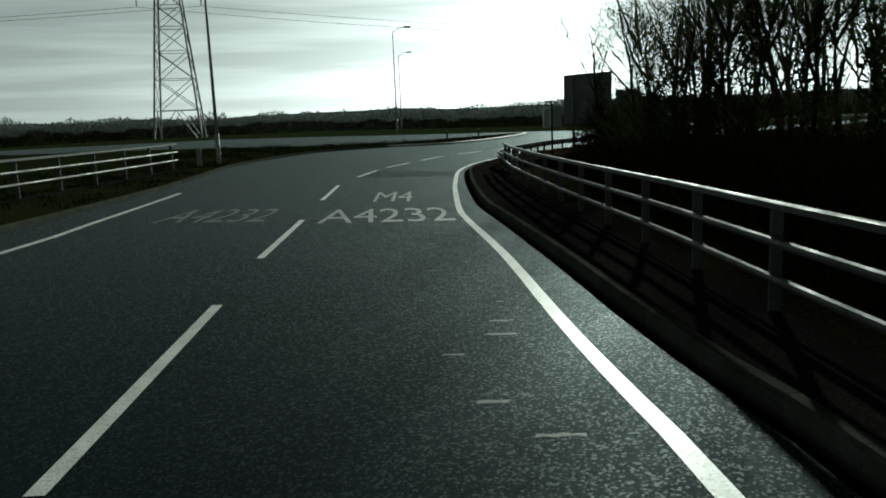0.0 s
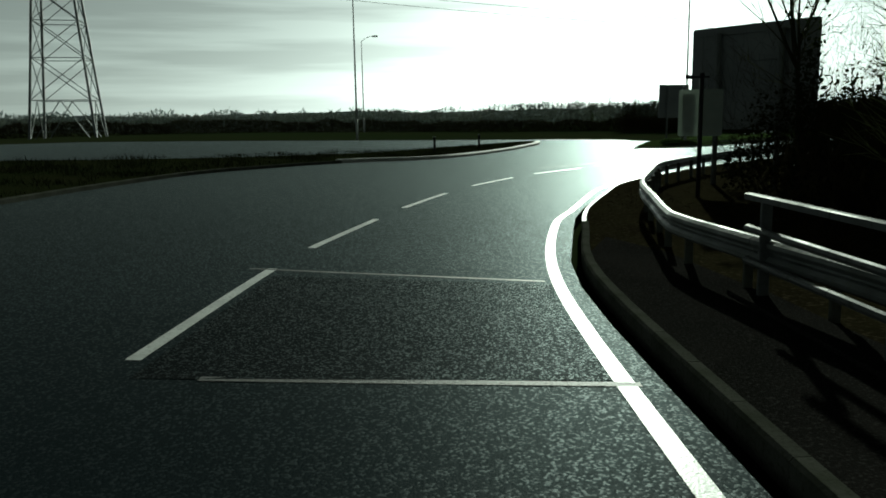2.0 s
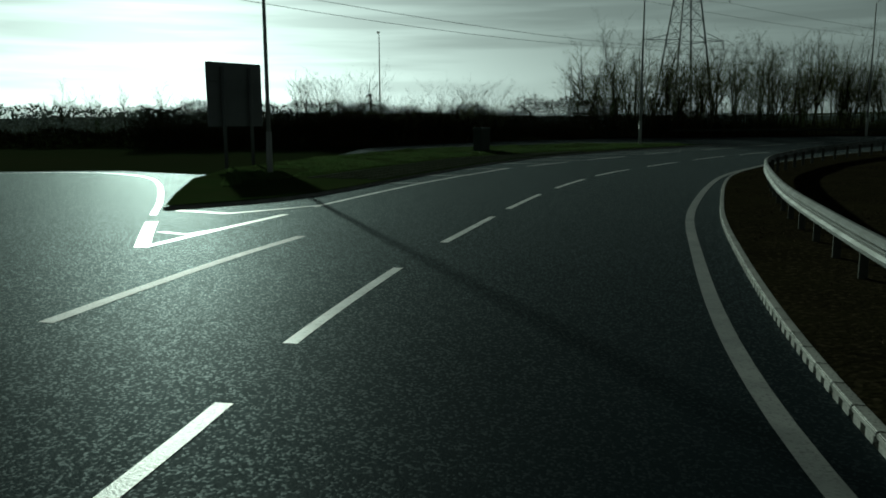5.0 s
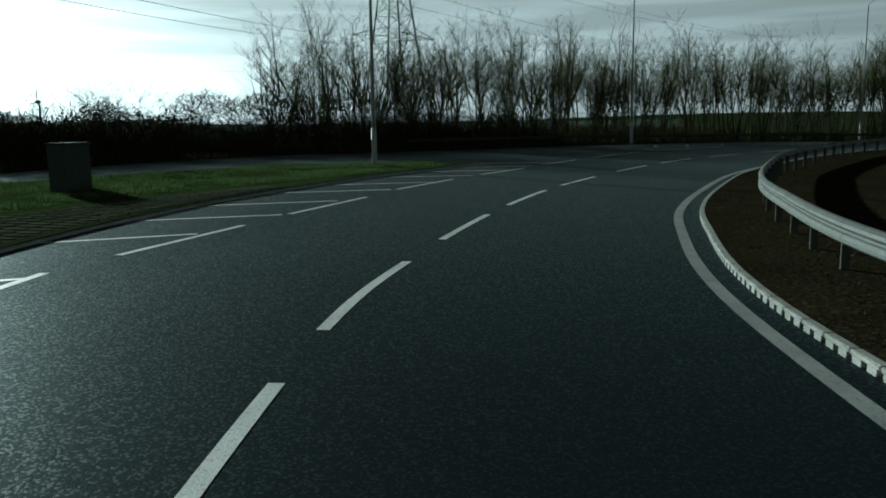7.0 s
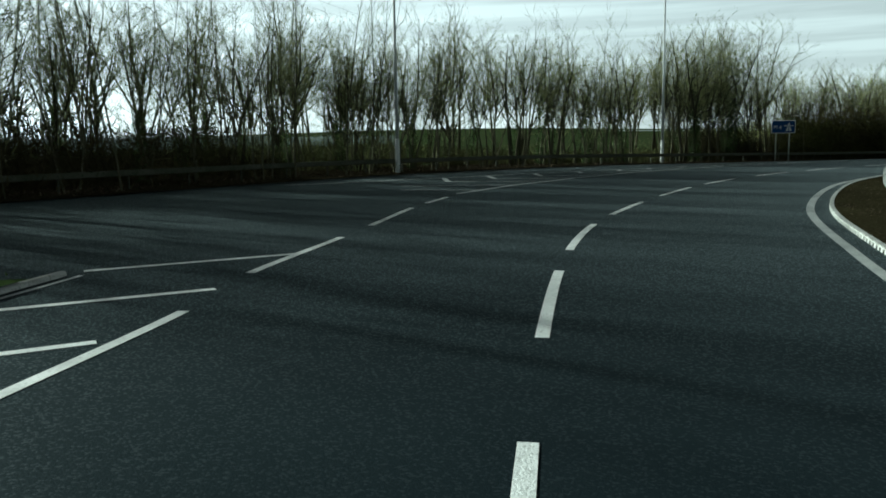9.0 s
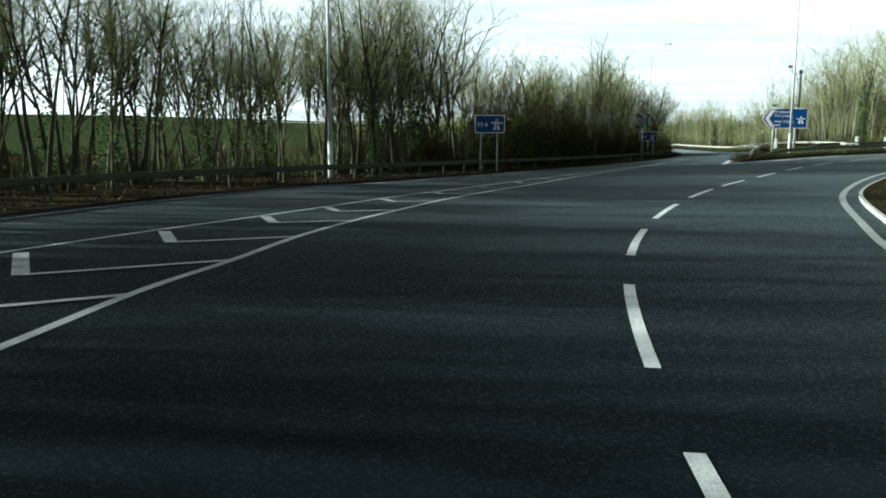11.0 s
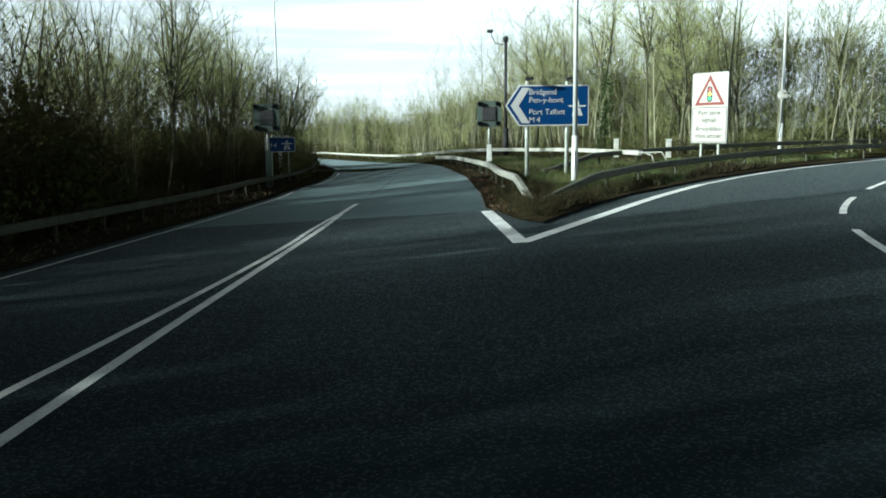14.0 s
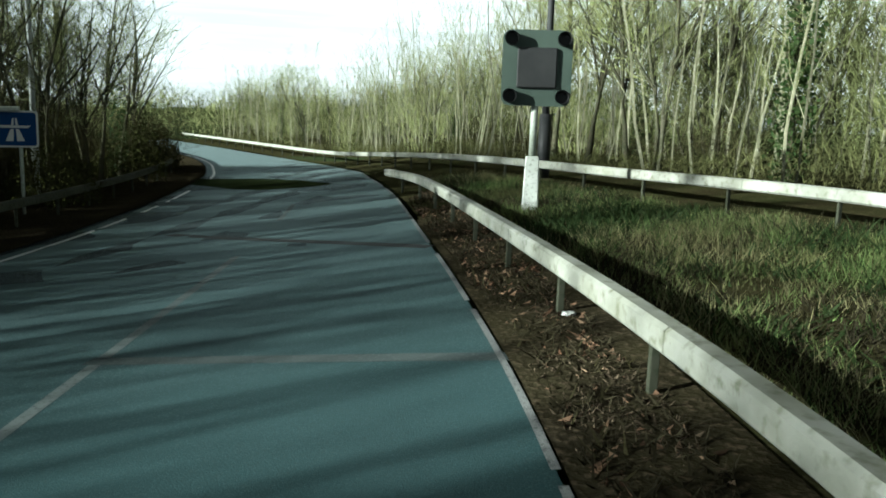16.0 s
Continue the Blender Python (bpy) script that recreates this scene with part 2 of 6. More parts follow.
# moss tones, darkened further so the colour carries the barrier's shade
MOSSY_SHADED = material("mossy_shaded_rail", (0.026, 0.029, 0.018), 0.85, second=(0.050, 0.050, 0.038), scale=1.6, fine=(0.015, 0.02, 0.01), fine_scale=10, spec=0.1)
COLUMN = material("column_steel", (0.36, 0.37, 0.355), 0.6, metal=0.1, second=(0.27, 0.28, 0.265), scale=1.2, bump=0.1)
PYLON = material("pylon_steel", (0.16, 0.17, 0.17), 0.6, metal=0.4, second=(0.10, 0.11, 0.11), scale=0.5)
CABLE = material("cable", (0.08, 0.08, 0.08), 0.6)
BARK = material("bark", (0.046, 0.040, 0.027), 0.9, second=(0.030, 0.036, 0.019), scale=3.0, fine=(0.10, 0.095, 0.065), fine_scale=22, bump=0.8, bump_scale=20, spec=0.0, per_object=0.35)
TWIG = material("twig", (0.185, 0.185, 0.082), 0.85, second=(0.125, 0.150, 0.052), scale=0.5, spec=0.1, per_object=0.35)
IVY = material("ivy", (0.020, 0.036, 0.011), 0.7, second=(0.036, 0.052, 0.017), scale=4.0, spec=0.1, per_object=0.3)
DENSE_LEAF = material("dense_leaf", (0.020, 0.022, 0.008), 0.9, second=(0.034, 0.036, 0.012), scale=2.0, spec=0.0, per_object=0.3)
BRAMBLE = material("bramble", (0.022, 0.020, 0.011), 0.9, second=(0.037, 0.032, 0.015), scale=1.5, spec=0.0, per_object=0.3)
BRUSH = material("brushwood", (0.070, 0.068, 0.030), 0.9, second=(0.046, 0.052, 0.019), scale=0.6, spec=0.0)
# darker twig copy for the backing; shade between the trees is in its colour
DEEP_WOOD_SHADED = material("deep_wood_shaded", (0.085, 0.088, 0.040), 0.9, second=(0.055, 0.064, 0.026), scale=0.5, spec=0.0)
# far woods: distance haze is put into these greyed base colours
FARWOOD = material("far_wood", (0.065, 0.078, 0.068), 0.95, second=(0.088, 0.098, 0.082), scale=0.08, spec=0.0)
WOOD_HAZE_TINT = material("wood_haze_tint", (0.12, 0.145, 0.145), 0.95, second=(0.15, 0.175, 0.17), scale=0.02, spec=0.0)
# distance haze is painted into the hills' pale base colour
HILL_HAZE_TINT = material("hill_haze_tint", (0.46, 0.51, 0.52), 0.95, second=(0.52, 0.56, 0.56), scale=0.004, spec=0.0)
SIGN_BLUE = material("sign_blue", (0.003, 0.025, 0.088), 0.5, second=(0.004, 0.029, 0.094), scale=2.0, spec=0.08)
SIGN_WHITE = material("sign_white", (0.36, 0.36, 0.35), 0.5, second=(0.32, 0.32, 0.30), scale=1.5)
SIGN_AGED = material("sign_white_aged", (0.215, 0.21, 0.185), 0.55, second=(0.185, 0.18, 0.155), scale=1.5, spec=0.2)
SIGN_RED_AGED = material("sign_red_faded", (0.10, 0.016, 0.012), 0.55, second=(0.08, 0.018, 0.013), scale=2.0, spec=0.2)
SIGN_BACK = material("sign_back", (0.16, 0.17, 0.17), 0.55, second=(0.11, 0.12, 0.12), scale=0.8, metal=0.2)
RED = material("sign_red", (0.17, 0.012, 0.010), 0.5)
YELLOW = material("sign_yellow", (0.75, 0.50, 0.03), 0.45)
GREEN = material("sign_green", (0.03, 0.35, 0.10), 0.45)
BLACK = material("black_plastic", (0.012, 0.012, 0.013), 0.6, second=(0.020, 0.020, 0.020), scale=3, spec=0.2)
GREY_GREEN = material("cabinet_green", (0.036, 0.050, 0.041), 0.6, second=(0.027, 0.038, 0.031), scale=2.0, spec=0.2)
POST_GREY = material("post_paint", (0.26, 0.275, 0.25), 0.55, second=(0.17, 0.19, 0.145), scale=1.6, fine=(0.13, 0.13, 0.105), fine_scale=15)
CAR_BLUE = material("car_paint_blue", (0.075, 0.135, 0.155), 0.25, metal=0.3)
TYRE = material("tyre", (0.015, 0.015, 0.015), 0.8)
RIM = material("rim", (0.35, 0.35, 0.36), 0.35, metal=0.8)
GLASS_DARK = material("car_glass", (0.015, 0.018, 0.020), 0.06)
LAMP_RED = material("lamp_red", (0.12, 0.010, 0.010), 0.25)
LAMP_CLEAR = material("lamp_clear", (0.55, 0.55, 0.55), 0.15)
PLATE = material("plate_yellow", (0.28, 0.25, 0.10), 0.4)
STONE_WHITE = material("white_block", (0.46, 0.47, 0.44), 0.6, second=(0.30, 0.31, 0.27), scale=2.0, fine=(0.2, 0.2, 0.18), fine_scale=18)


def let_light_through(m, share):
    """Thin leaves and blades pass on part of the light that falls on their far side."""
    n, l = m.node_tree.nodes, m.node_tree.links
    p, out = n["Principled BSDF"], n["Material Output"]
    tr, mix = n.new("ShaderNodeBsdfTranslucent"), n.new("ShaderNodeMixShader")
    l.new(p.inputs["Base Color"].links[0].from_socket, tr.inputs["Color"])
    mix.inputs["Fac"].default_value = share
    l.new(p.outputs["BSDF"], mix.inputs[1])
    l.new(tr.outputs["BSDF"], mix.inputs[2])
    l.new(mix.outputs["Shader"], out.inputs["Surface"])


# on the far woods and hills the passed light stands in for haze
for m in (GRASS_BLADE, LAWN_BLADE, DRY_BLADE, IVY, FARWOOD, WOOD_HAZE_TINT, HILL_HAZE_TINT):
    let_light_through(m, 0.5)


# ---------------------------------------------------------------- the lie of the land
TERR = (1.0799, -0.5542, 0.1001, -1.0431, 1.1189, -0.6698, -0.3062, 0.6739, -0.1914)


def rise(x, y):
    u, w = (x - 50) / 50, (y - 45) / 50
    terms = (u, w, u * u, u * w, w * w, u ** 3, u * u * w, u * w * w, w ** 3)
    return 0.8 * math.tanh(sum(a * b for a, b in zip(TERR, terms)) / 0.8)


RISE0 = rise(0, 0)


def gz(x, y):
    return rise(x, y) - RISE0


def spline(points, step=1.0):
    """A smooth line through the points, as evenly spaced places."""
    p = [Vector((*q[:2], 0)) for q in points]
    p = [2 * p[0] - p[1], *p, 2 * p[-1] - p[-2]]
    fine = []
    for a, b, c, d in zip(p, p[1:], p[2:], p[3:]):
        for i in range(24):
            t = i / 24
            fine.append(0.5 * (2 * b + (c - a) * t + (2 * a - 5 * b + 4 * c - d) * t * t + (3 * b - a - 3 * c + d) * t ** 3))
    fine.append(p[-2])
    out, need = [fine[0]], step
    for a, b in zip(fine, fine[1:]):
        d = (b - a).length
        while d >= need and d > 0:
            a = a + (b - a) * (need / d)
            out.append(a)
            d, need = (b - a).length, step
        need -= d
    if (out[-1] - fine[-1]).length > 0.3 * step:
        out.append(fine[-1])
    return out


def offset(line, d):
    """The line moved d metres to its right."""
    out = []
    for i, p in enumerate(line):
        t = (line[min(i + 1, len(line) - 1)] - line[max(i - 1, 0)]).normalized()
        out.append(p + Vector((t.y, -t.x, 0)) * d)
    return out


def lengths(line):
    s = [0.0]
    for a, b in zip(line, line[1:]):
        s.append(s[-1] + (b - a).length)
    return s


def along(line, s):
    """Place and direction s metres along a line."""
    for a, b in zip(line, line[1:]):
        d = (b - a).length
        if s <= d:
            return a + (b - a) * (s / d), (b - a).normalized()
        s -= d
    return line[-1], (line[-1] - line[-2]).normalized()


def piece(line, s0, s1, step=0.6):
    n = max(1, round((s1 - s0) / step))
    return [along(line, s0 + (s1 - s0) * i / n)[0] for i in range(n + 1)]


# ---------------------------------------------------------------- building blocks
def link(name, bm, mat, parent=None, smooth=False):
    me = bpy.data.meshes.new(name)
    bm.to_mesh(me)
    bm.free()
    if smooth:
        me.shade_smooth()
    me.materials.append(mat)
    ob = new(name, me)
    if parent:
        ob.parent = parent
    return ob


def part(name, bm, mat, parent, label="", smooth=False):
    ob = link(name, bm, mat, parent, smooth)
    return tagged(ob, label) if label else ob


def from_lists(name, verts, faces, mat, parent=None, smooth=False):
    me = bpy.data.meshes.new(name)
    me.from_pydata(verts, [], faces)
    me.update()
    if smooth:
        me.shade_smooth()
    me.materials.append(mat)
    ob = new(name, me)
    if parent:
        ob.parent = parent
    return ob


def box(bm, x0, x1, y0, y1, z0, z1, bevel=0.0):
    g = bmesh.ops.create_cube(bm, size=1.0)
    vs = g["verts"]
    for v in vs:
        v.co = Vector((x0 + (v.co.x + 0.5) * (x1 - x0), y0 + (v.co.y + 0.5) * (y1 - y0), z0 + (v.co.z + 0.5) * (z1 - z0)))
    if bevel:
        es = list({e for v in vs for e in v.link_edges})
        bmesh.ops.bevel(bm, geom=es, offset=bevel, segments=1, affect="EDGES")


def tube(bm, a, b, ra, rb, sides=8, caps=True):
    a, b = Vector(a), Vector(b)
    d = (b - a)
    if d.length < 1e-6:
        return
    d.normalize()
    u = d.orthogonal().normalized()
    w = d.cross(u)
    rings = []
    for c, r in ((a, ra), (b, rb)):
        rings.append([bm.verts.new(c + (u * math.cos(2 * math.pi * i / sides) + w * math.sin(2 * math.pi * i / sides)) * r) for i in range(sides)])
    for i in range(sides):
        j = (i + 1) % sides
        bm.faces.new((rings[0][i], rings[0][j], rings[1][j], rings[1][i]))
    if caps:
        bm.faces.new(list(reversed(rings[0])))
        bm.faces.new(rings[1])


def sheet(name, outline, mat, up=0.0, grid=2.0, label="", category="", kind="structure", holes=()):
    """A flat area inside an outline that follows the land, up metres above it."""
    co = [Vector((p[0], p[1])) for p in outline]
    n = len(co)
    edges = [(i, (i + 1) % n) for i in range(n)]
    x0, x1 = min(c.x for c in co), max(c.x for c in co)
    y0, y1 = min(c.y for c in co), max(c.y for c in co)
    def inside(x, y):
        c = False
        for i in range(n):
            a, b = co[i], co[i - 1]
            if (a.y > y) != (b.y > y) and x < (b.x - a.x) * (y - a.y) / (b.y - a.y) + a.x:
                c = not c
        return c
    pts = list(co)
    y = y0 + grid / 2
    while y < y1:
        x = x0 + grid / 2
        while x < x1:
            if inside(x, y):
                pts.append(Vector((x, y)))
            x += grid
        y += grid
    v, _, f, *_ = delaunay_2d_cdt(pts, edges, [list(range(n))], 1, 1e-4)
    ob = from_lists(name, [(p.x, p.y, gz(p.x, p.y) + up) for p in v], [tuple(q) for q in f], mat)
    if ob.data.polygons and ob.data.polygons[0].normal.z < 0:
        ob.data.flip_normals()
    return tagged(ob, label, category, kind=kind)


def ribbon_mesh(line, w, up, thick=0.0):
    """Vertices and faces of a strip of width w about a line."""
    a, b = offset(line, -w / 2), offset(line, w / 2)
    v = [(p.x, p.y, gz(p.x, p.y) + up) for pair in zip(a, b) for p in pair]
    f = [(2 * i, 2 * i + 1, 2 * i + 3, 2 * i + 2) for i in range(len(line) - 1)]
    return v, f


def stripe(name, line, w, up=0.006, mat=None, label="", category="road marking", group=""):
    v, f = ribbon_mesh(line, w, up)
    ob = from_lists(name, v, [tuple(reversed(q)) for q in f], mat or PAINT)
    if ob.data.polygons[0].normal.z < 0:
        ob.data.flip_normals()
    return tagged(ob, label, category, group, "structure")


def profile_run(bm, line, prof, up=0.0):
    """Sweeps a profile of (right, height) pairs along a line on the land."""
    rings = []
    for i, p in enumerate(line):
        t = (line[min(i + 1, len(line) - 1)] - line[max(i - 1, 0)]).normalized()
        r = Vector((t.y, -t.x, 0))
        z = gz(p.x, p.y) + up
        rings.append([bm.verts.new(p + r * a + Vector((0, 0, z + h))) for a, h in prof])
    k = len(prof)
    for a, b in zip(rings, rings[1:]):
        for i in range(k):
            j = (i + 1) % k
            bm.faces.new((a[i], b[i], b[j], a[j]))
    bm.faces.new(rings[0])
    bm.faces.new(list(reversed(rings[-1])))
    bmesh.ops.recalc_face_normals(bm, faces=bm.faces)

# ---------------------------------------------------------------- lines of the plan
EDGE_IN = spline([(-0.9, -30), (-1.2, -12), (-1.55, -5.6), (-1.72, -3.8), (-1.9, -1.8), (-2.25, 2.9), (-2.8, 8.0), (-2.97, 10.2), (-3.07, 14.5), (-3.1, 19), (-2.9, 26), (-2.0, 31.4), (-1.2, 33.9), (0.17, 38.1),
                  (0.67, 39.4), (1.38, 40.9), (2.75, 43.25), (5.4, 46.95), (9.3, 51.7), (14.5, 56.4), (20, 60.8), (28.3, 66.2), (34.2, 68.8), (38.5, 70.1), (44.4, 71.1), (48.3, 71.5), (53.7, 71.4),
                  (60.5, 70.8), (68.1, 68.8), (73.3, 66.4), (77.8, 63.6), (84.5, 58.8), (91.3, 52.1), (97.0, 44.8), (100.2, 39.0), (102.5, 30), (103.3, 18), (101, 4), (95, -10)], 0.7)
KERB_IN = spline([(-0.2, -30), (-0.55, -8), (-0.9, -3.3), (-1.12, -1.0), (-1.4, 2.5), (-1.95, 8.0), (-2.3, 11.2), (-2.47, 16), (-2.55, 20), (-2.45, 26), (-1.75, 30), (-1.0, 33.4), (0.45, 37.6), (1.35, 40.0), (2.75, 42.5), (6.3, 47.6),
                  (9.7, 51.4), (14.8, 55.9), (20.2, 60.2), (28.3, 65.8), (34.3, 68.4), (38.6, 69.7), (44.4, 70.7), (48.3, 71.1), (53.7, 71.0),
                  (60.4, 70.4), (67.9, 68.4), (73.1, 66.0), (77.6, 63.2), (84.3, 58.4), (90.8, 51.6), (96.4, 44.4), (99.6, 38.7), (101.9, 30), (102.7, 18), (100.4, 4), (94.4, -10)], 0.6)
KERB_OUT_A = spline([(-12.4, -30), (-12.6, 0), (-13.0, 16), (-14.0, 30), (-12.6, 41.5), (-10.4, 47.0), (-7.4, 51.8), (-4.6, 54.3), (-2.2, 58.2), (0.7, 64.6), (2.3, 69.0), (3.5, 72.4), (4.2, 75.0), (4.5, 77.4)], 0.8)
NOSE_BACK = spline([(4.5, 77.4), (3.4, 77.9), (0.5, 73.2), (-3.6, 66.0), (-8.5, 57.0), (-16, 48.5), (-30, 38)], 1.0)
GRASS_J = spline([(9.2, 67.2), (13.2, 68.3), (20.0, 73.2), (27.0, 77.6), (32.1, 79.9), (36.0, 81.0), (40.5, 81.8), (44.2, 82.0), (49.6, 82.3)], 0.8)
OUTER = spline([(52, 95), (58, 91.5), (66, 88.5), (73.0, 85.9), (77.5, 83.6), (84.5, 79.9), (91.5, 75.2), (95.3, 71.0), (98.8, 68.2), (103.7, 64.35), (107.5, 60.95), (110.8, 58.1), (115.8, 53.9), (119.8, 50.5), (126.6, 45.1), (129.6, 43.1),
                (137.3, 37.0), (145.8, 31.5), (156, 26.0), (170, 21.5), (200, 17)], 0.8)
EXIT_R = spline([(106.4, 49.7), (111.1, 46.5), (113.3, 44.8), (115.8, 42.85), (118.2, 41.1), (120.5, 39.42), (123.2, 37.45), (126.2, 35.45), (129.4, 33.4), (137, 28.6), (144, 24.6), (151, 21.0), (165, 16.5), (200, 11.5)], 0.8)
RING_OUT = spline([(106.4, 49.7), (107.6, 46.2), (109.3, 41.6), (110.7, 36.0), (111.4, 30.5), (111.6, 20), (109.5, 4), (104, -12)], 0.8)

# ---------------------------------------------------------------- ground, road sheet, verges
def ground_mesh():
    v, f = [], []
    rs = [0, 8, 16, 24, 32, 40, 50, 60, 72, 86, 104, 130, 165, 210, 270, 350, 460, 620, 850, 1200, 1700, 2400, 3400, 4600]
    cx, cy, n = 55.0, 40.0, 72
    v.append((cx, cy, gz(cx, cy) - 0.25))
    for r in rs[1:]:
        for i in range(n):
            a = 2 * math.pi * i / n
            x, y = cx + r * math.cos(a), cy + r * math.sin(a)
            z = gz(x, y) - 0.25
            if r > 100:
                t = min(1.0, (r - 100) / 120.0)
                z += t * (-2.0 + 1.2 * math.sin(3 * a + 1.0))
            if r > 1000:                                   # low hills at the horizon
                z += (r - 1000) * (0.010 + 0.006 * math.sin(2 * a + 0.6) + 0.004 * math.sin(7 * a))
            v.append((x, y, z))
    for i in range(n):
        f.append((0, 1 + i, 1 + (i + 1) % n))
    for k in range(len(rs) - 2):
        for i in range(n):
            a, b = 1 + k * n + i, 1 + k * n + (i + 1) % n
            f.append((a, a + n, b + n, b))
    return v, f


tagged(from_lists("ground", *ground_mesh(), FIELD, smooth=True), "flat green winter fields reaching low hills", "ground", kind="structure")

road_outline = ([(-13.6, -30)] + [(p.x - 0.4, p.y) for p in KERB_OUT_A[2:-2:2]] + [(p.x, p.y) for p in NOSE_BACK[::3]] + [(-40, 50), (-26, 66), (-10, 77.5), (0, 82.3), (7, 83.6), (11.5, 82), (13.5, 78.5), (16, 78)]
                + [(30, 95), (44, 97), (52, 95.3)] + [(p.x + 0.4, p.y + 0.3) for p in OUTER[3::3]] + [(200, 11)]
                + [(p.x, p.y) for p in reversed(EXIT_R[8::3])] + [(112, 47), (112.5, 40), (113, 30), (113, 18), (111, 3), (106, -13), (93, -11)]
                + [(p.x - 0.2, p.y - 0.2) for p in reversed(KERB_IN[:-1:3])])
sheet("road", road_outline, ASPHALT, 0.0, 2.5, "worn dark asphalt road curving round a junction", "road")

# the inner island
sheet("island", [(p.x, p.y) for p in KERB_IN[::2]] + [(60, -30), (20, -30)], DIRT, 0.10, 3.0, "bare dark earth of the junction's inner island", "ground")
# the footway along the bridge
sheet("footway", [(p.x + 0.13, p.y) for p in KERB_IN[0:98:3]] + [(-1.55, 29.0), (-1.0, 27.5), (-0.7, 24), (-0.25, 10), (0.4, -8), (0.7, -30)], FOOTWAY, 0.115, 2.0, "narrow grey footway beside the bridge railing", "pavement")
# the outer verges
sheet("verge", [(p.x, p.y) for p in KERB_OUT_A[::2]] + [(p.x, p.y) for p in NOSE_BACK[1::2]] + [(-60, 20), (-60, -30)], GRASS_DIM, 0.10, 4.0, "rough grass verge, its darkness painted in", "verge")
sheet("verge", [(p.x, p.y) for p in GRASS_J[::2]] + [(47, 85.5), (44.5, 88.6), (38, 90), (30, 90.2), (22, 86), (15.2, 80), (12.4, 75.5), (10.4, 70.5)], GRASS_GROUND, 0.10, 2.0, "mown green grass beside the hatched lane", "verge")
sheet("verge", [(p.x, p.y) for p in OUTER[::2]] + [(210, 60), (160, 100), (110, 130), (60, 120)], VERGE_DARK, 0.045, 4.0, "leaf-strewn earth under the roadside trees", "verge")
sheet("verge", [(108.9, 46.7)] + [(p.x + 0.2, p.y - 0.25) for p in EXIT_R[9::2]] + [(200, -10), (120, -30)] + [(p.x + 1.7, p.y) for p in reversed(RING_OUT[6::2])], ROUGH_GROUND, 0.045, 2.0, "rough tussocky grass between the slip road and the ring", "verge")
SIDE = [p for p in EXIT_R if 111.4 < p.x < 132]
sheet("verge_strip", [(107.9, 47.7), (109.1, 47.45), (110.5, 46.65)] + [(p.x + 0.06, p.y - 0.07) for p in SIDE[::2]] + [(p.x + 2.6, p.y - 3.4) for p in reversed(SIDE[::2])] + [(110.9, 44.6)], VERGE_DARK, 0.060, 1.0, "strip of bare earth and leaf litter below the barrier", "verge")
sheet("verge_strip", [(107.9, 47.7), (108.3, 47.0), (109.34, 44.7), (110.25, 42.2), (111.2, 37.3), (111.9, 31.0), (112.1, 24.0), (113.6, 24.0), (113.5, 31.0), (112.9, 37.6), (112.0, 41.5), (111.2, 43.8), (110.9, 44.6)], VERGE_DARK, 0.064, 1.0, "strip of bare earth below the ring barrier", "verge")

# the paler sheet of the slip road past the change of tone
sheet("road_surface", [(111.35, 46.35), (112.4, 47.5), (113.8, 49.0), (115.4, 50.6), (117.0, 52.3)] + [(p.x, p.y) for p in offset(OUTER, 0.05) if p.x > 117.4] + [(199, 12)] + [(p.x, p.y) for p in reversed(EXIT_R) if 112 < p.x < 198],
      ASPHALT_PALE, 0.003, 2.0, "paler asphalt of the slip road", "road")

BANK = offset(GRASS_J, -0.14)
PAVED = [p for p in BANK if 17.5 < p.x < 37.0]
WIDTH = [2.6 * min(1.0, (37.6 - p.x) / 9.0) + 0.2 for p in PAVED]
def bank_edge(share):
    out = []
    for i, p in enumerate(PAVED):
        t = (PAVED[min(i + 1, len(PAVED) - 1)] - PAVED[max(i - 1, 0)]).normalized()
        out.append(p + Vector((-t.y, t.x, 0)) * WIDTH[i] * share)
    return out
sheet("paver_bed", [(p.x, p.y) for p in PAVED] + [(p.x, p.y) for p in reversed(bank_edge(1.0))], PAVER_BED, 0.108, 1.0, "gravelly bed of the grass pavers beside the kerb", "pavement")

# ---------------------------------------------------------------- road markings
LANE = spline([(-5.6, -14), (-5.8, -4), (-6.25, 2.95), (-6.7, 9.6), (-7.05, 13.1), (-7.35, 18.95), (-7.1, 22.3), (-6.7, 26.5), (-6.4, 28.4), (-5.6, 32.0), (-5.1, 34.1), (-4.0, 37.8), (-3.1, 40.3),
               (-1.5, 43.7), (-0.5, 45.6), (2.0, 49.0), (3.2, 50.9), (5.9, 53.8), (7.3, 55.4), (10.2, 58.2), (12.1, 59.8), (16.5, 63.4), (20.8, 66.6), (25.59, 69.58), (29.09, 71.18), (34.24, 73.01), (39.92, 74.52), (45.1, 75.27), (51, 75.72), (55.5, 75.7), (59.16, 75.22), (63.88, 74.19), (69.4, 72.55), (74.55, 70.37),
               (79.49, 67.5), (84.22, 64.1), (88.71, 60.33), (92.99, 56.17), (97.21, 51.85), (100.59, 48.06), (103.72, 43.5), (105.6, 38.6), (106.8, 33), (107.3, 26), (107, 15)], 0.5)
S_LANE = lengths(LANE)


def s_of(line, x, y):
    best, at = 1e9, 0
    for p, s in zip(line, lengths(line)):
        d = (p.x - x) ** 2 + (p.y - y) ** 2
        if d < best:
            best, at = d, s
    return at


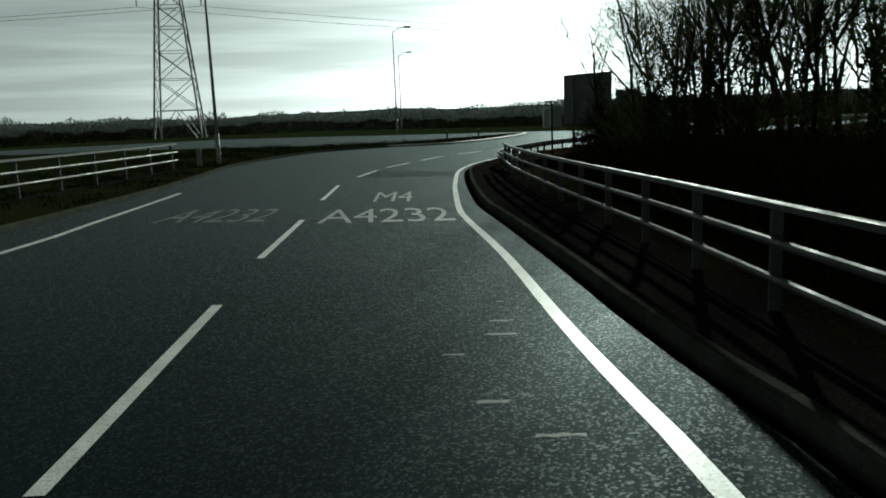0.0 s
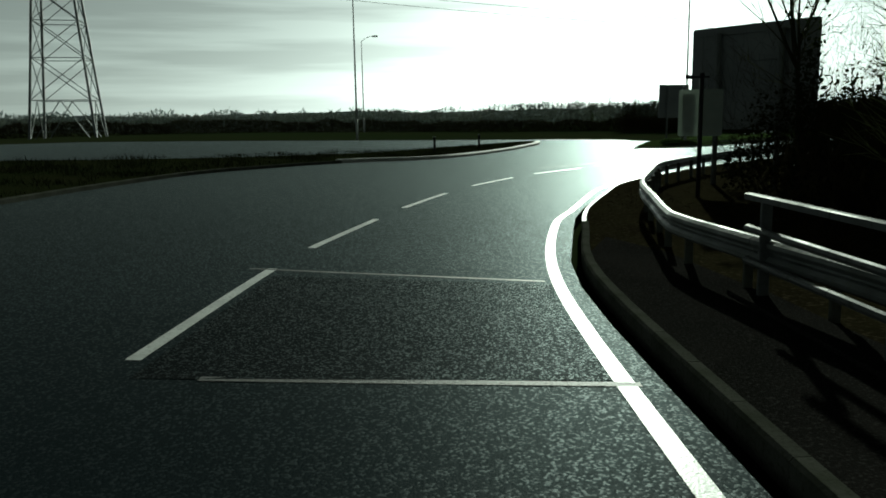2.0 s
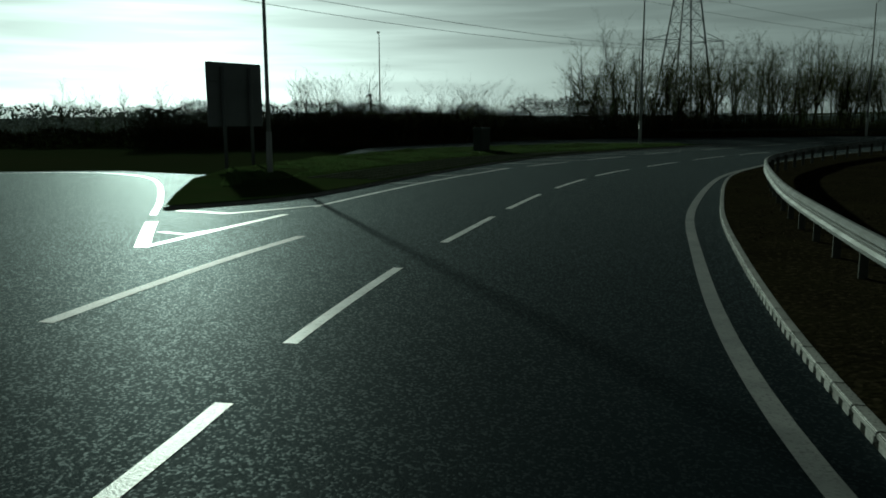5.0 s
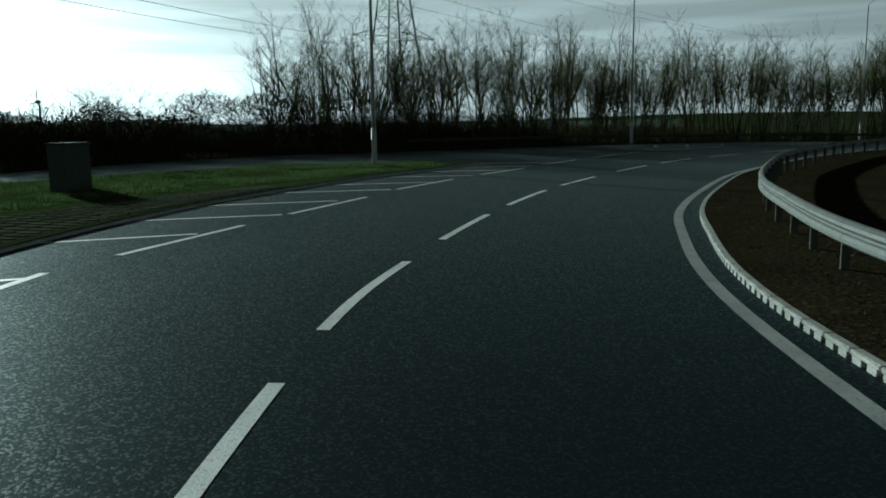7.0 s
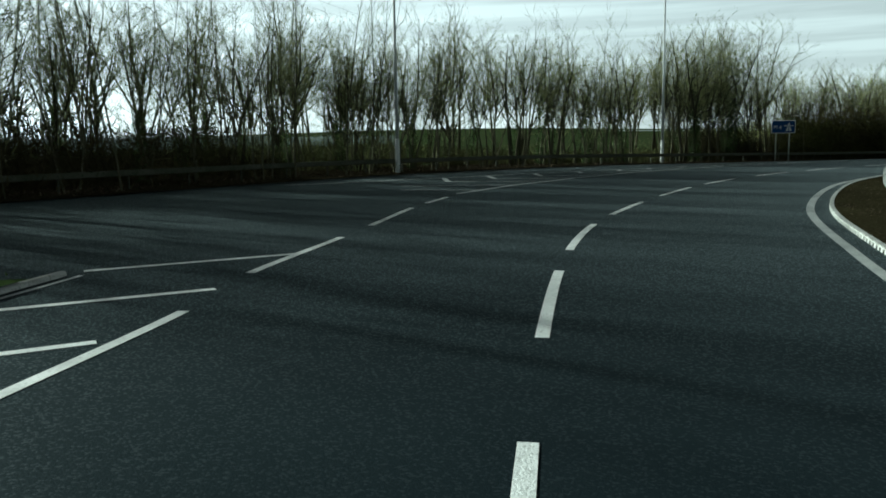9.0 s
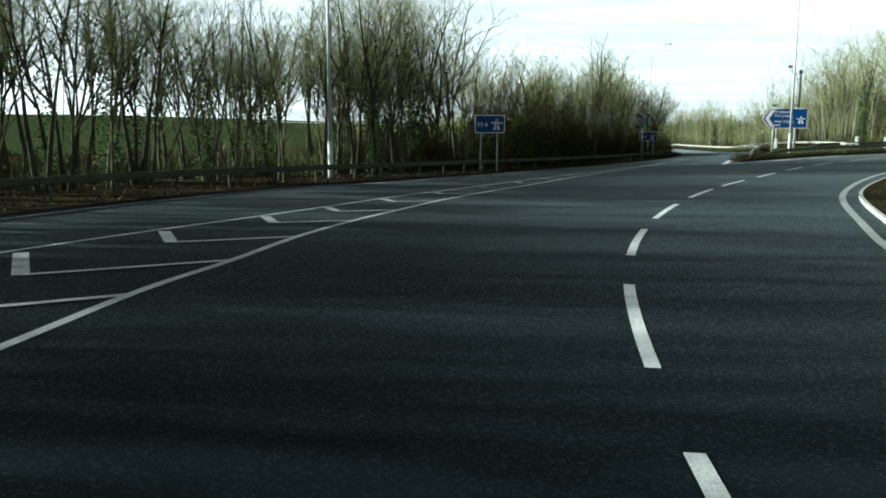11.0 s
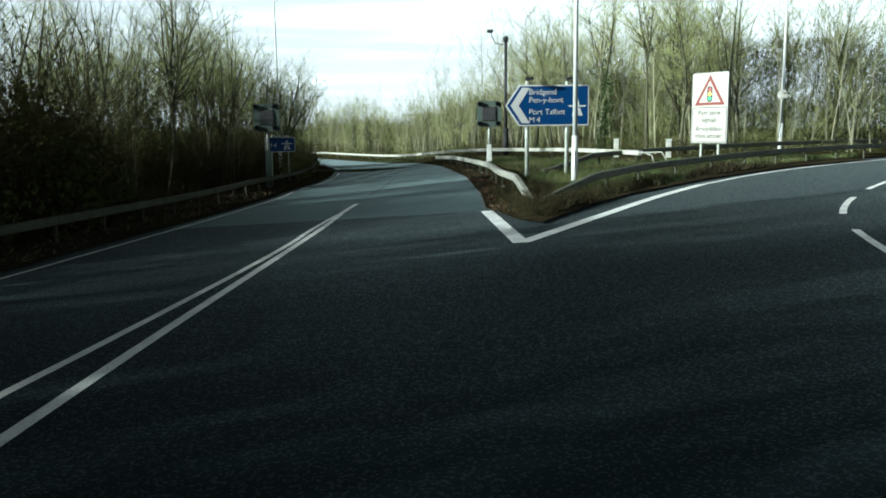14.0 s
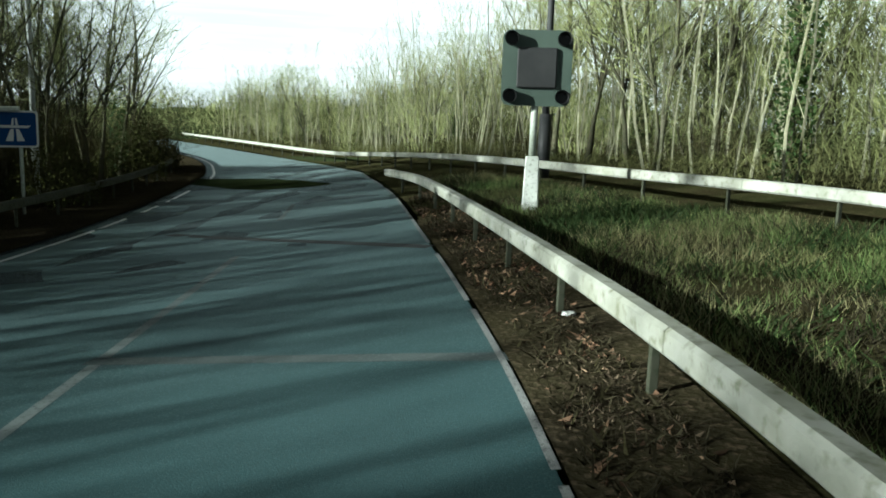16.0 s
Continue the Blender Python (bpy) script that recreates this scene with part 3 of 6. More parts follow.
stripe("edge_line", EDGE_IN[:106], 0.16, label="solid white edge line beside the kerb")
stripe("edge_line", EDGE_IN[105:], 0.18, mat=PAINT_DIRTY_SHADED, label="dirty white edge line beside the drainage kerb, shade painted in")
for a, b in (((-5.0, -14.6), (-5.3, -9.4)), ((-5.45, -5.55), (-5.92, -0.5)), ((-6.27, 2.99), (-6.62, 8.35)), ((-6.97, 13.09), (-7.3, 18.7))):
    stripe("lane_dash", spline([a, b], 0.9), 0.13, label="long white dash between the two lanes", group="lane dashes")
for x, y, n in ((-7.05, 22.33, 4.2), (-6.41, 28.45, 3.8), (-5.07, 34.14, 3.85), (-3.05, 40.28, 3.8), (-0.46, 45.59, 4.1), (3.27, 50.84, 3.9), (7.26, 55.26, 4.0), (11.91, 59.56, 3.9), (15.98, 62.85, 3.9),
                (20.8, 66.6, 3.9), (25.59, 69.58, 3.85), (30.85, 71.89, 3.6), (36.23, 73.64, 3.8), (41.7, 74.88, 3.45), (47.4, 75.5, 3.6), (53.2, 75.7, 3.6), (58.7, 75.3, 3.4), (63.88, 74.19, 3.75),
                (69.4, 72.55, 3.6), (74.55, 70.37, 3.5), (79.49, 67.5, 3.8), (84.22, 64.1, 3.9), (88.71, 60.33, 3.85), (92.99, 56.17, 3.6), (97.21, 51.97, 3.45), (100.59, 48.06, 3.2), (103.72, 43.5, 3.4), (105.75, 38.0, 3.6), (106.8, 32.4, 3.6)):
    a = s_of(LANE, x, y)
    stripe("lane_dash", piece(LANE, a, a + n), 0.14, label="white dash between the circulating lanes", group="lane dashes")

# a worn line to the left of the lane at the exit
stripe("worn_line", spline([(0.2, 49.0), (2.2, 51.2), (4.1, 53.2)], 0.5), 0.15, mat=PAINT_WORN, label="worn white line at the exit mouth")
stripe("worn_line", spline([(5.3, 57.2), (6.4, 58.3), (8.2, 60.0), (10.1, 61.6)], 0.5), 0.18, mat=PAINT_WORN, label="worn white line at the exit mouth")

# left edge of the bridge approach
stripe("edge_line", spline([(-10.6, -16), (-11.1, 3.8), (-11.4, 8.0), (-12.0, 15.6)], 1.0), 0.16, label="thin white edge line on the bridge")

# the island tip with its two sides and chevrons
stripe("gore_line", spline([(7.35, 61.75), (9.2, 63.3), (11.2, 64.9)], 0.5), 0.18, label="white line of the island tip")
stripe("gore_line", spline([(12.4, 66.0), (16, 68.8), (20.0, 71.6), (25.7, 74.9)], 0.6), 0.15, label="white line beside the hatched lane")
stripe("gore_line", spline([(7.35, 61.75), (7.9, 63.6), (8.4, 65.2)], 0.5), 0.25, label="broad white line of the island tip")
stripe("gore_line", spline([(8.7, 66.3), (9.7, 69.5), (11.0, 74.5), (11.5, 78), (10.9, 80.6), (8.8, 82.3), (4, 82.6), (-3, 80.4)], 0.6), 0.16, label="broad white line round the island")
stripe("chevron", [Vector((9.4, 66.9, 0)), Vector((10.2, 65.7, 0))], 0.18, label="white chevron bar", group="island chevrons")
stripe("chevron", spline([(10.2, 65.7), (11.3, 65.9), (12.7, 66.2)], 0.5), 0.15, up=0.010, label="white chevron bar", group="island chevrons")
stripe("chevron", [Vector((8.1, 63.5, 0)), Vector((8.4, 62.9, 0)), Vector((9.1, 63.25, 0))], 0.15, label="white chevron bar", group="island chevrons")

# hatched strip along the grass
HATCH = spline([(25.7, 74.9), (27.6, 75.5), (30.6, 76.4), (32.6, 77.0), (36.3, 77.9), (38.4, 78.5), (42.2, 79.05), (44.1, 79.25), (47.8, 79.5), (50, 79.9), (53.5, 80.0), (56, 80.1), (59.6, 80.3), (62.5, 80.2), (63.8, 80.2)], 0.5)
for x, y, n in ((20.4, 72.0, 3.0), (27.2, 75.4, 3.6), (32.6, 77.0, 3.8), (38.4, 78.5, 3.8), (44.1, 79.2, 3.7), (49.9, 79.9, 3.7), (55.7, 80.1, 3.7), (60.6, 80.25, 2.0)):
    a = s_of(HATCH, x, y)
    if x > 26:
        stripe("hatch_dash", piece(HATCH, a, a + n), 0.14, label="white dash bounding the hatched strip", group="hatch dashes")
for i, (a, b) in enumerate((((17.0, 71.6), (18.6, 70.7)), ((20.0, 73.6), (22.2, 72.6)), ((23.6, 75.8), (25.4, 74.7)), ((26.8, 77.9), (29.3, 76.2)), ((29.9, 78.9), (32.2, 77.0)), ((32.6, 79.9), (35.0, 77.9)), ((35.8, 80.8), (38.1, 78.6)), ((38.5, 81.1), (40.8, 79.0)),
                            ((41.8, 81.5), (43.7, 79.3)), ((44.5, 81.7), (46.5, 79.6)), ((49.7, 82.3), (51.8, 80.0)), ((47.0, 82.0), (49.0, 79.8)))):
    stripe("hatch_bar", [Vector((*a, 0)), Vector((*b, 0))], 0.14, label="slanted white hatch bar", group="hatch bars")
stripe("verge_line", spline([(29.2, 78.7), (32.1, 79.65), (35.9, 80.85), (40.5, 81.65), (44.2, 81.85), (49.4, 82.1)], 0.7), 0.08, label="thin pale line along the grass edge")

# the slip road: two converging lines with chevrons, edge lines
LOW = spline([(63.8, 80.2), (68.0, 79.1), (70.4, 78.2), (73.1, 77.3), (75.1, 76.4), (77.6, 75.4), (80.0, 74.2), (82.2, 72.9), (84.8, 71.35), (88.0, 69.1), (91.81, 66.2), (94.47, 64.3), (96.4, 62.9), (99.63, 60.5), (104.2, 57.0), (108.3, 53.75), (112.4, 50.5), (115.3, 48.3)], 0.6)
HIGH = spline([(66.5, 87.2), (70.0, 84.4), (72.1, 82.8), (74.2, 81.3), (76.5, 79.7), (78.7, 78.1), (81.1, 76.2), (83.8, 74.2), (86.6, 72.2), (89.5, 69.75), (94.19, 66.05), (95.85, 64.7), (98.55, 62.45), (101.71, 59.9), (104.5, 57.4), (107.86, 54.45), (110.55, 52.2), (112.5, 50.7), (115.3, 48.4)], 0.6)
stripe("slip_line", LOW, 0.14, label="solid white line along the chevroned strip")
stripe("slip_line", HIGH, 0.12, label="thin white line along the chevroned strip")
for a, b, c in (((65.0, 82.4), None, (65.3, 79.9)), ((66.7, 82.9), (66.7, 82.9), (68.0, 79.1)), ((71.9, 82.7), (69.5, 81.9), (70.4, 78.2)), ((74.0, 81.3), (71.7, 80.5), (72.8, 77.4)), ((76.2, 79.55), (74.25, 78.98), (75.1, 76.42)),
                ((78.64, 77.81), (77.1, 77.48), (77.57, 75.43)), ((81.04, 76.01), (79.81, 75.81), (80.05, 74.25)), ((83.1, 74.55), (82.0, 74.35), (82.15, 72.95)), ((85.4, 72.85), (84.5, 72.65), (84.55, 71.5)),
                ((87.8, 70.9), (87.1, 70.8), (87.05, 69.85)), ((90.3, 68.75), (89.7, 68.7), (89.65, 68.0)), ((93.0, 66.65), (92.3, 66.66), (92.3, 65.95)), ((95.68, 64.71), (94.95, 64.64), (94.99, 64.08)),
                ((98.57, 62.47), (97.88, 62.55), (97.79, 62.08)), ((101.31, 60.23), (100.66, 60.37), (100.71, 59.9))):
    if b and a != b:
        stripe("chevron", [Vector((*a, 0)), Vector((*b, 0))], 0.22, 0.010, label="short white arm of a chevron", group="slip chevrons")
    stripe("chevron", [Vector((*(b or a), 0)), Vector((*c, 0))], 0.14, 0.014, label="white chevron bar", group="slip chevrons")
stripe("edge_line", offset(OUTER, 0.38)[30:], 0.12, label="thin white edge line along the verge")
E_R = spline([(106.4, 49.7), (111.45, 46.26)], 0.6)
stripe("gore_line", E_R, 0.30, label="broad white line of the junction nose")
stripe("gore_line", spline([(106.4, 49.7), (107.7, 46.4), (109.3, 42.2), (110.4, 38.6)], 0.6), 0.28, up=0.010, label="broad white line of the junction nose")
stripe("edge_line", spline([(110.4, 38.6), (111.2, 34), (111.6, 28), (111.6, 18), (109.4, 3)], 0.8), 0.15, label="thin white edge line on the ring")
for a in range(24):
    s0 = 6.4 + a * 4.3
    stripe("edge_line", piece(EXIT_R, s0, s0 + (3.9, 3.2, 4.1)[a % 3]), 0.06, mat=PAINT_WORN, label="thin worn broken edge line on the slip road")
SLIP_LANE = spline([(115.3, 48.35), (118.0, 46.2), (120.7, 44.1), (124.5, 41.0), (129.5, 37.2), (135, 33.2), (141.2, 29.3), (150, 25), (170, 19)], 0.6)
stripe("slip_line", piece(SLIP_LANE, 0.0, 3.6), 0.16, label="white line between the slip lanes")
for a in (7.0, 16.0, 25.0, 34.0, 43.0):
    stripe("lane_dash", piece(SLIP_LANE, a, a + 4.0 if a > 7 else a + 9), 0.12, mat=PAINT_FAINT, label="worn dash between the slip lanes", group="lane dashes")

# bridge joints and the darker patch
stripe("joint", spline([(-11.8, 17.6), (-2.9, 17.4)], 2.0), 0.05, mat=TAR, label="black bridge joint across the lanes", category="joint")
stripe("joint", spline([(-11.8, 18.5), (-2.9, 18.3)], 2.0), 0.06, mat=TAR, label="black bridge joint across the lanes", category="joint")
stripe("joint", spline([(-6.4, 21.95), (-2.95, 21.8)], 1.0), 0.10, mat=PAINT_WORN, label="pale joint across the near lane", category="joint")
tagged(sheet("road_patch", [(-6.95, 21.95), (-3.1, 21.9), (-2.95, 25.6), (-6.6, 26.1)], ASPHALT_PATCH, 0.004, 1.0), "darker relaid patch of rough asphalt", "road patch")


def road_text(word, x, y, turn, height, width, name, label, lean=0.0):
    """Stretched capitals painted on the road."""
    cu = bpy.data.curves.new(name, "FONT")
    cu.body, cu.size, cu.align_x = word, 1.0, "LEFT"
    cu.resolution_u = 6
    tmp = bpy.data.objects.new(name, cu)
    me = bpy.data.meshes.new_from_object(tmp)
    bpy.data.objects.remove(tmp)
    xs, ys = [v.co.x for v in me.vertices], [v.co.y for v in me.vertices]
    sx, sy = width / (max(xs) - min(xs)), height / (max(ys) - min(ys))
    c, s = math.cos(radians(turn)), math.sin(radians(turn))
    bm = bmesh.new()
    bm.from_mesh(me)
    for v in bm.verts:
        a, b = (v.co.x - min(xs)) * sx, (v.co.y - min(ys)) * sy
        X, Y = x + a * c - b * math.sin(radians(turn + lean)), y + a * s + b * c
        v.co = Vector((X, Y, gz(X, Y) + 0.008))
    me2 = bpy.data.meshes.new(name)
    bm.to_mesh(me2)
    bm.free()
    me2.materials.append(PAINT_THIN)
    return tagged(new(name, me2), label, "road marking", kind="structure")


road_text("A4232", -6.16, 7.6, 2.5, 2.9, 3.13, "road_text", "stretched white route number painted on the lane", 3.6)
road_text("M4", -5.42, 12.45, 2.5, 3.05, 1.12, "road_text", "stretched white motorway name painted on the lane")
road_text("A4232", -10.05, 8.0, 2.5, 2.8, 2.55, "road_text", "worn white route number painted on the far lane").data.materials[0] = PAINT_WORN
stripe("joint", spline([(-7.0, 26.6), (-4.4, 26.1), (-3.0, 25.8)], 1.0), 0.08, mat=PAINT_WORN, label="pale joint at the end of the patch", category="joint")
stripe("joint", spline([(123.7, 37.0), (126.5, 39.6)], 1.0), 0.22, mat=PALE_BAND, label="paler band across the slip road", category="joint")
stripe("joint", spline([(128.8, 33.8), (135.2, 35.6)], 1.0), 0.30, mat=TAR, label="darker band across the slip road", category="joint")


# scuffed remnants of an old marking in the near lane
rng = random.Random(5)
for i in range(70):
    y = -6 + i * 0.36 + rng.uniform(-0.15, 0.15)
    x = min(EDGE_IN, key=lambda p: abs(p.y - y)).x - rng.uniform(0.45, 1.25)
    n, w = 13, rng.uniform(0.05, 0.20)
    pts = [(x + w * rng.uniform(0.7, 1.1) * math.cos(2 * math.pi * k / n), y + rng.uniform(0.012, 0.045) * (1 if k * 2 < n else -1)) for k in range(n)]
    tagged(sheet("paint_scuff", pts, PAINT_FAINT, 0.005, 2.0), "scuffed remnant of old white marking", "road marking", "paint scuffs")

# ---------------------------------------------------------------- barriers, railings, kerbs
def run_sections(root, line, prof, up, length, name, mat, s0=0.0, s1=None):
    total = s1 if s1 is not None else lengths(line)[-1]
    s = s0
    while s < total - 0.3:
        e = min(s + length - 0.012, total)
        bm = bmesh.new()
        profile_run(bm, piece(line, s, e, 0.8), prof, up)
        part(name, bm, mat, root)
        s += length


def post_mesh(name, w, d, h, mat, bevel=0.008):
    bm = bmesh.new()
    box(bm, -w / 2, w / 2, -d / 2, d / 2, -0.15, h, bevel)
    me = bpy.data.meshes.new(name)
    bm.to_mesh(me)
    bm.free()
    me.materials.append(mat)
    return me


def posts(root, line, gap, me, side=0.0, s0=0.3, name="post"):
    s, total = s0, lengths(line)[-1]
    while s < total:
        p, d = along(line, s)
        q = p + Vector((d.y, -d.x, 0)) * side
        ob = new(name, me)
        ob.parent = root
        ob.matrix_basis = pose(q.x, q.y, gz(q.x, q.y), 0, 0, math.degrees(math.atan2(d.y, d.x)))
        s += gap


# (right, height) of the corrugated beam, seen along its run: a folded sheet 5 mm thick
def w_beam(side):
    face = [(0.00, 0.155), (0.03, 0.150), (0.078, 0.115), (0.080, 0.070), (0.045, 0.030), (0.010, 0.012), (0.010, -0.012), (0.045, -0.030), (0.080, -0.070), (0.078, -0.115), (0.03, -0.150), (0.00, -0.155)]
    back = [(a - 0.012, h) for a, h in reversed(face)]
    return [(side * a, h) for a, h in face + back]


BOX_BEAM = [(-0.09, -0.07), (-0.06, -0.10), (0.06, -0.10), (0.09, -0.07), (0.09, 0.07), (0.06, 0.10), (-0.06, 0.10), (-0.09, 0.07)]
TUBE_RAIL = [(0.045 * math.cos(2 * math.pi * i / 8), 0.045 * math.sin(2 * math.pi * i / 8)) for i in range(8)]
FLAT_RAIL = [(-0.05, -0.035), (0.05, -0.035), (0.05, 0.025), (0.03, 0.035), (-0.03, 0.035), (-0.05, 0.025)]

# inner island: corrugated beam
line = offset(KERB_IN, 1.25)
first = next(i for i, p in enumerate(line) if p.y > 25.2)
line = spline([(-0.62, 21.4), (-0.72, 23.2), (-0.98, 25.0)], 0.6)[:-1] + line[first + 2:]
fence = tagged(new("guard_rail"), "corrugated galvanised guard rail round the inner island", "guard rail")
run_sections(fence, line, w_beam(-1), 0.62, 3.2, "beam", GALV)
posts(fence, line, 1.6, post_mesh("post", 0.05, 0.11, 0.66, RAIL_STAINED_SHADED), 0.09)

# inner side of the junction nose and slip road: box beams
def box_rail(points, label, mat=GALV_DULL, ramp=0, gap=2.4, up=0.54):
    root = tagged(new("crash_barrier"), label, "crash barrier")
    ln = spline(points, 0.8)
    s0 = 0.0
    if ramp:
        bm = bmesh.new()
        a, b = ln[0], along(ln, ramp)[0]
        d = (b - a).normalized()
        r = Vector((d.y, -d.x, 0))
        rings = []
        for t, z in ((0.0, 0.10), (0.5, 0.34), (0.85, 0.50), (1.0, up)):
            c = a + (b - a) * t
            rings.append([bm.verts.new(c + r * x + Vector((0, 0, gz(c.x, c.y) + z + h))) for x, h in BOX_BEAM])
        for u, v in zip(rings, rings[1:]):
            for i in range(8):
                bm.faces.new((u[i], v[i], v[(i + 1) % 8], u[(i + 1) % 8]))
        bm.faces.new(rings[0])
        bm.faces.new(list(reversed(rings[-1])))
        bmesh.ops.recalc_face_normals(bm, faces=bm.faces)
        part("ramped_end", bm, mat, root, "sloping end of the barrier")
        s0 = ramp
    run_sections(root, ln, BOX_BEAM, up, 4.8, "beam", mat, s0)
    posts(root, ln, gap, post_mesh("post", 0.05, 0.07, up - 0.06, MOSSY_SHADED), 0.02, s0 + 0.4)
    return ln


RAIL_E = box_rail([(110.55, 45.45), (113.6, 43.2), (117.2, 40.8), (121.5, 37.6), (127.5, 33.8), (134.5, 29.6), (138.8, 27.6)], "pale box-section crash barrier, algae-stained, along the slip road", ramp=4.4)
box_rail([(110.75, 45.0), (111.0, 43.6), (111.6, 41.3), (112.35, 38.6), (113.0, 32.4), (113.2, 26), (112.6, 14), (110.2, 0), (106, -12)], "stained box-section crash barrier along the ring, its shade painted dark", RAIL_STAINED_SHADED, ramp=3.0)
box_rail([(119.7, 36.2), (119.4, 33.8), (119.0, 30.5), (118.5, 26), (117.6, 16), (115, 2)], "stained crash barrier starting low in the rough grass, its shade painted dark", RAIL_STAINED_SHADED, ramp=2.6, up=0.60)
box_rail([(117.6, 32.6), (121, 31.0), (125, 29.2), (130, 27.7), (137, 25.0), (145, 22.0), (156, 18.0), (170, 14.4), (200, 9.8)], "pale crash barrier in front of the woodland", up=0.62)
box_rail([(p.x, p.y) for p in offset(OUTER, -1.5)[8::10]], "mossy crash barrier under the trees, shade painted into its dark colour", MOSSY_SHADED, up=0.58)

# torn steel strips at the end of the woodland barrier
torn = tagged(new("torn_strips"), "two bent pale steel strips hanging from a barrier's end", "barrier debris")
torn.matrix_basis = pose(117.45, 32.55, gz(117.45, 32.55), 0, 0, 20)
for a, b, c in (((0.1, 0, 0.66), (-0.35, 0.05, 0.52), (-0.50, 0.05, 0.05)), ((0.2, 0.1, 0.62), (-0.75, 0.0, 0.66), (-0.95, -0.05, 0.30))):
    bm = bmesh.new()
    tube(bm, a, b, 0.035, 0.03, 5)
    tube(bm, b, c, 0.03, 0.02, 5)
    part("strip", bm, GALV_DULL, torn)

# bridge railings: three rails, posts, plinth
def railing(points, label, heights, inner):
    root = tagged(new("bridge_railing"), label, "railing")
    ln = spline(points, 1.0)
    for h in heights:
        run_sections(root, ln, FLAT_RAIL if h > 1 else TUBE_RAIL, h + 0.1, 3.6, "rail", RAIL_BACKLIT)
    posts(root, ln, 2.4, post_mesh("post", 0.05, 0.12, heights[0] + 0.08, RAIL_BACKLIT), inner * 0.06)
    bm = bmesh.new()
    profile_run(bm, ln, [(-0.2, -0.2), (0.2, -0.2), (0.2, 0.16), (-0.2, 0.16)])
    part("plinth", bm, FOOTWAY, root, "low concrete plinth")


railing([(0.6, -24), (0.25, -9), (0.1, -4), (0.0, 0.9), (-0.2, 4.9), (-0.6, 12), (-0.95, 19.5), (-1.0, 24.6)], "galvanised three-rail bridge railing with square posts", (1.12, 0.76, 0.40), 1)
railing([(-15.0, -24), (-15.3, -8), (-15.4, 8), (-15.3, 24.8)], "galvanised three-rail bridge railing on the outer side", (1.15, 0.80, 0.45), -1)

# kerbs
def plain_block(name, length, w, h, mat, chamfer=0.025):
    bm = bmesh.new()
    prof = [(0, -0.1), (w, -0.1), (w, h), (chamfer, h), (0, h - chamfer)]
    a = [bm.verts.new((0.004, -x, z)) for x, z in prof]
    b = [bm.verts.new((length - 0.004, -x, z)) for x, z in prof]
    for i in range(len(prof)):
        j = (i + 1) % len(prof)
        bm.faces.new((a[i], a[j], b[j], b[i]))
    bm.faces.new(list(reversed(a)))
    bm.faces.new(b)
    bmesh.ops.recalc_face_normals(bm, faces=bm.faces)
    me = bpy.data.meshes.new(name)
    bm.to_mesh(me)
    bm.free()
    me.materials.append(mat)
    return me


def drain_block(name, length, mat):
    """Kerb with a row of drain slots low in its face."""
    bm = bmesh.new()
    box(bm, 0.003, length - 0.003, -0.105, 0.0, 0.055, 0.105, 0.012)
    box(bm, 0.003, length - 0.003, -0.105, -0.07, -0.1, 0.06)
    n = 2
    for i in range(n):
        c = (i + 0.5) * length / n
        box(bm, c - 0.075, c + 0.075, -0.08, -0.002, -0.1, 0.06)
    me = bpy.data.meshes.new(name)
    bm.to_mesh(me)
    bm.free()
    me.materials.append(mat)
    return me


def kerb_run(ln, me, length, label, s0=0.0, s1=None, name="kerb_stone", flip=False):
    root = tagged(new("kerb"), label, "kerb", kind="structure")
    s, total = s0, s1 if s1 is not None else lengths(ln)[-1] - length
    while s < total:
        p, d = along(ln, s)
        q, _ = along(ln, s + length)
        ob = new(name, me)
        ob.parent = root
        a, b = (q, p) if flip else (p, q)
        e = b - a
        ob.matrix_basis = Matrix.Translation((a.x, a.y, gz(a.x, a.y))) @ Matrix.Rotation(math.atan2(e.y, e.x), 4, "Z") @ Matrix.Rotation(-math.atan2(gz(b.x, b.y) - gz(a.x, a.y), e.length), 4, "Y")
        s += length
    return root



acc = lengths(KERB_IN)
s_turn = next(s for s, p in zip(acc, KERB_IN) if p.y > 30)
kerb_run(KERB_IN, plain_block("kerb_stone", 0.915, 0.13, 0.125, KERB_SHADED), 0.915, "concrete kerb along the bridge footway, its shade painted dark", 10.0, s_turn)
kerb_run(KERB_IN, drain_block("kerb_block", 0.5, KERB_PAINT), 0.5, "pale drainage kerb with a row of slots round the island", s_turn, s_turn + 145, "kerb_block")
kerb_run(KERB_IN, plain_block("kerb_stone", 0.915, 0.13, 0.125, KERB), 0.915, "grey concrete kerb round the far side of the island", s_turn + 145)
kerb_run(KERB_OUT_A, plain_block("kerb_stone", 0.915, 0.14, 0.12, KERB_SHADED), 0.915, "kerb along the outer verge, its shade painted dark", 8.0, 82.0, flip=True)
kerb_run(KERB_OUT_A, plain_block("white_block", 1.1, 0.35, 0.16, STONE_WHITE, 0.05), 1.1, "row of white painted kerb blocks at the island nose", 82.0, None, "white_block", flip=True)
kerb_run(GRASS_J, plain_block("kerb_stone", 0.915, 0.10, 0.07, KERB), 0.915, "low kerb along the mown grass", flip=True)

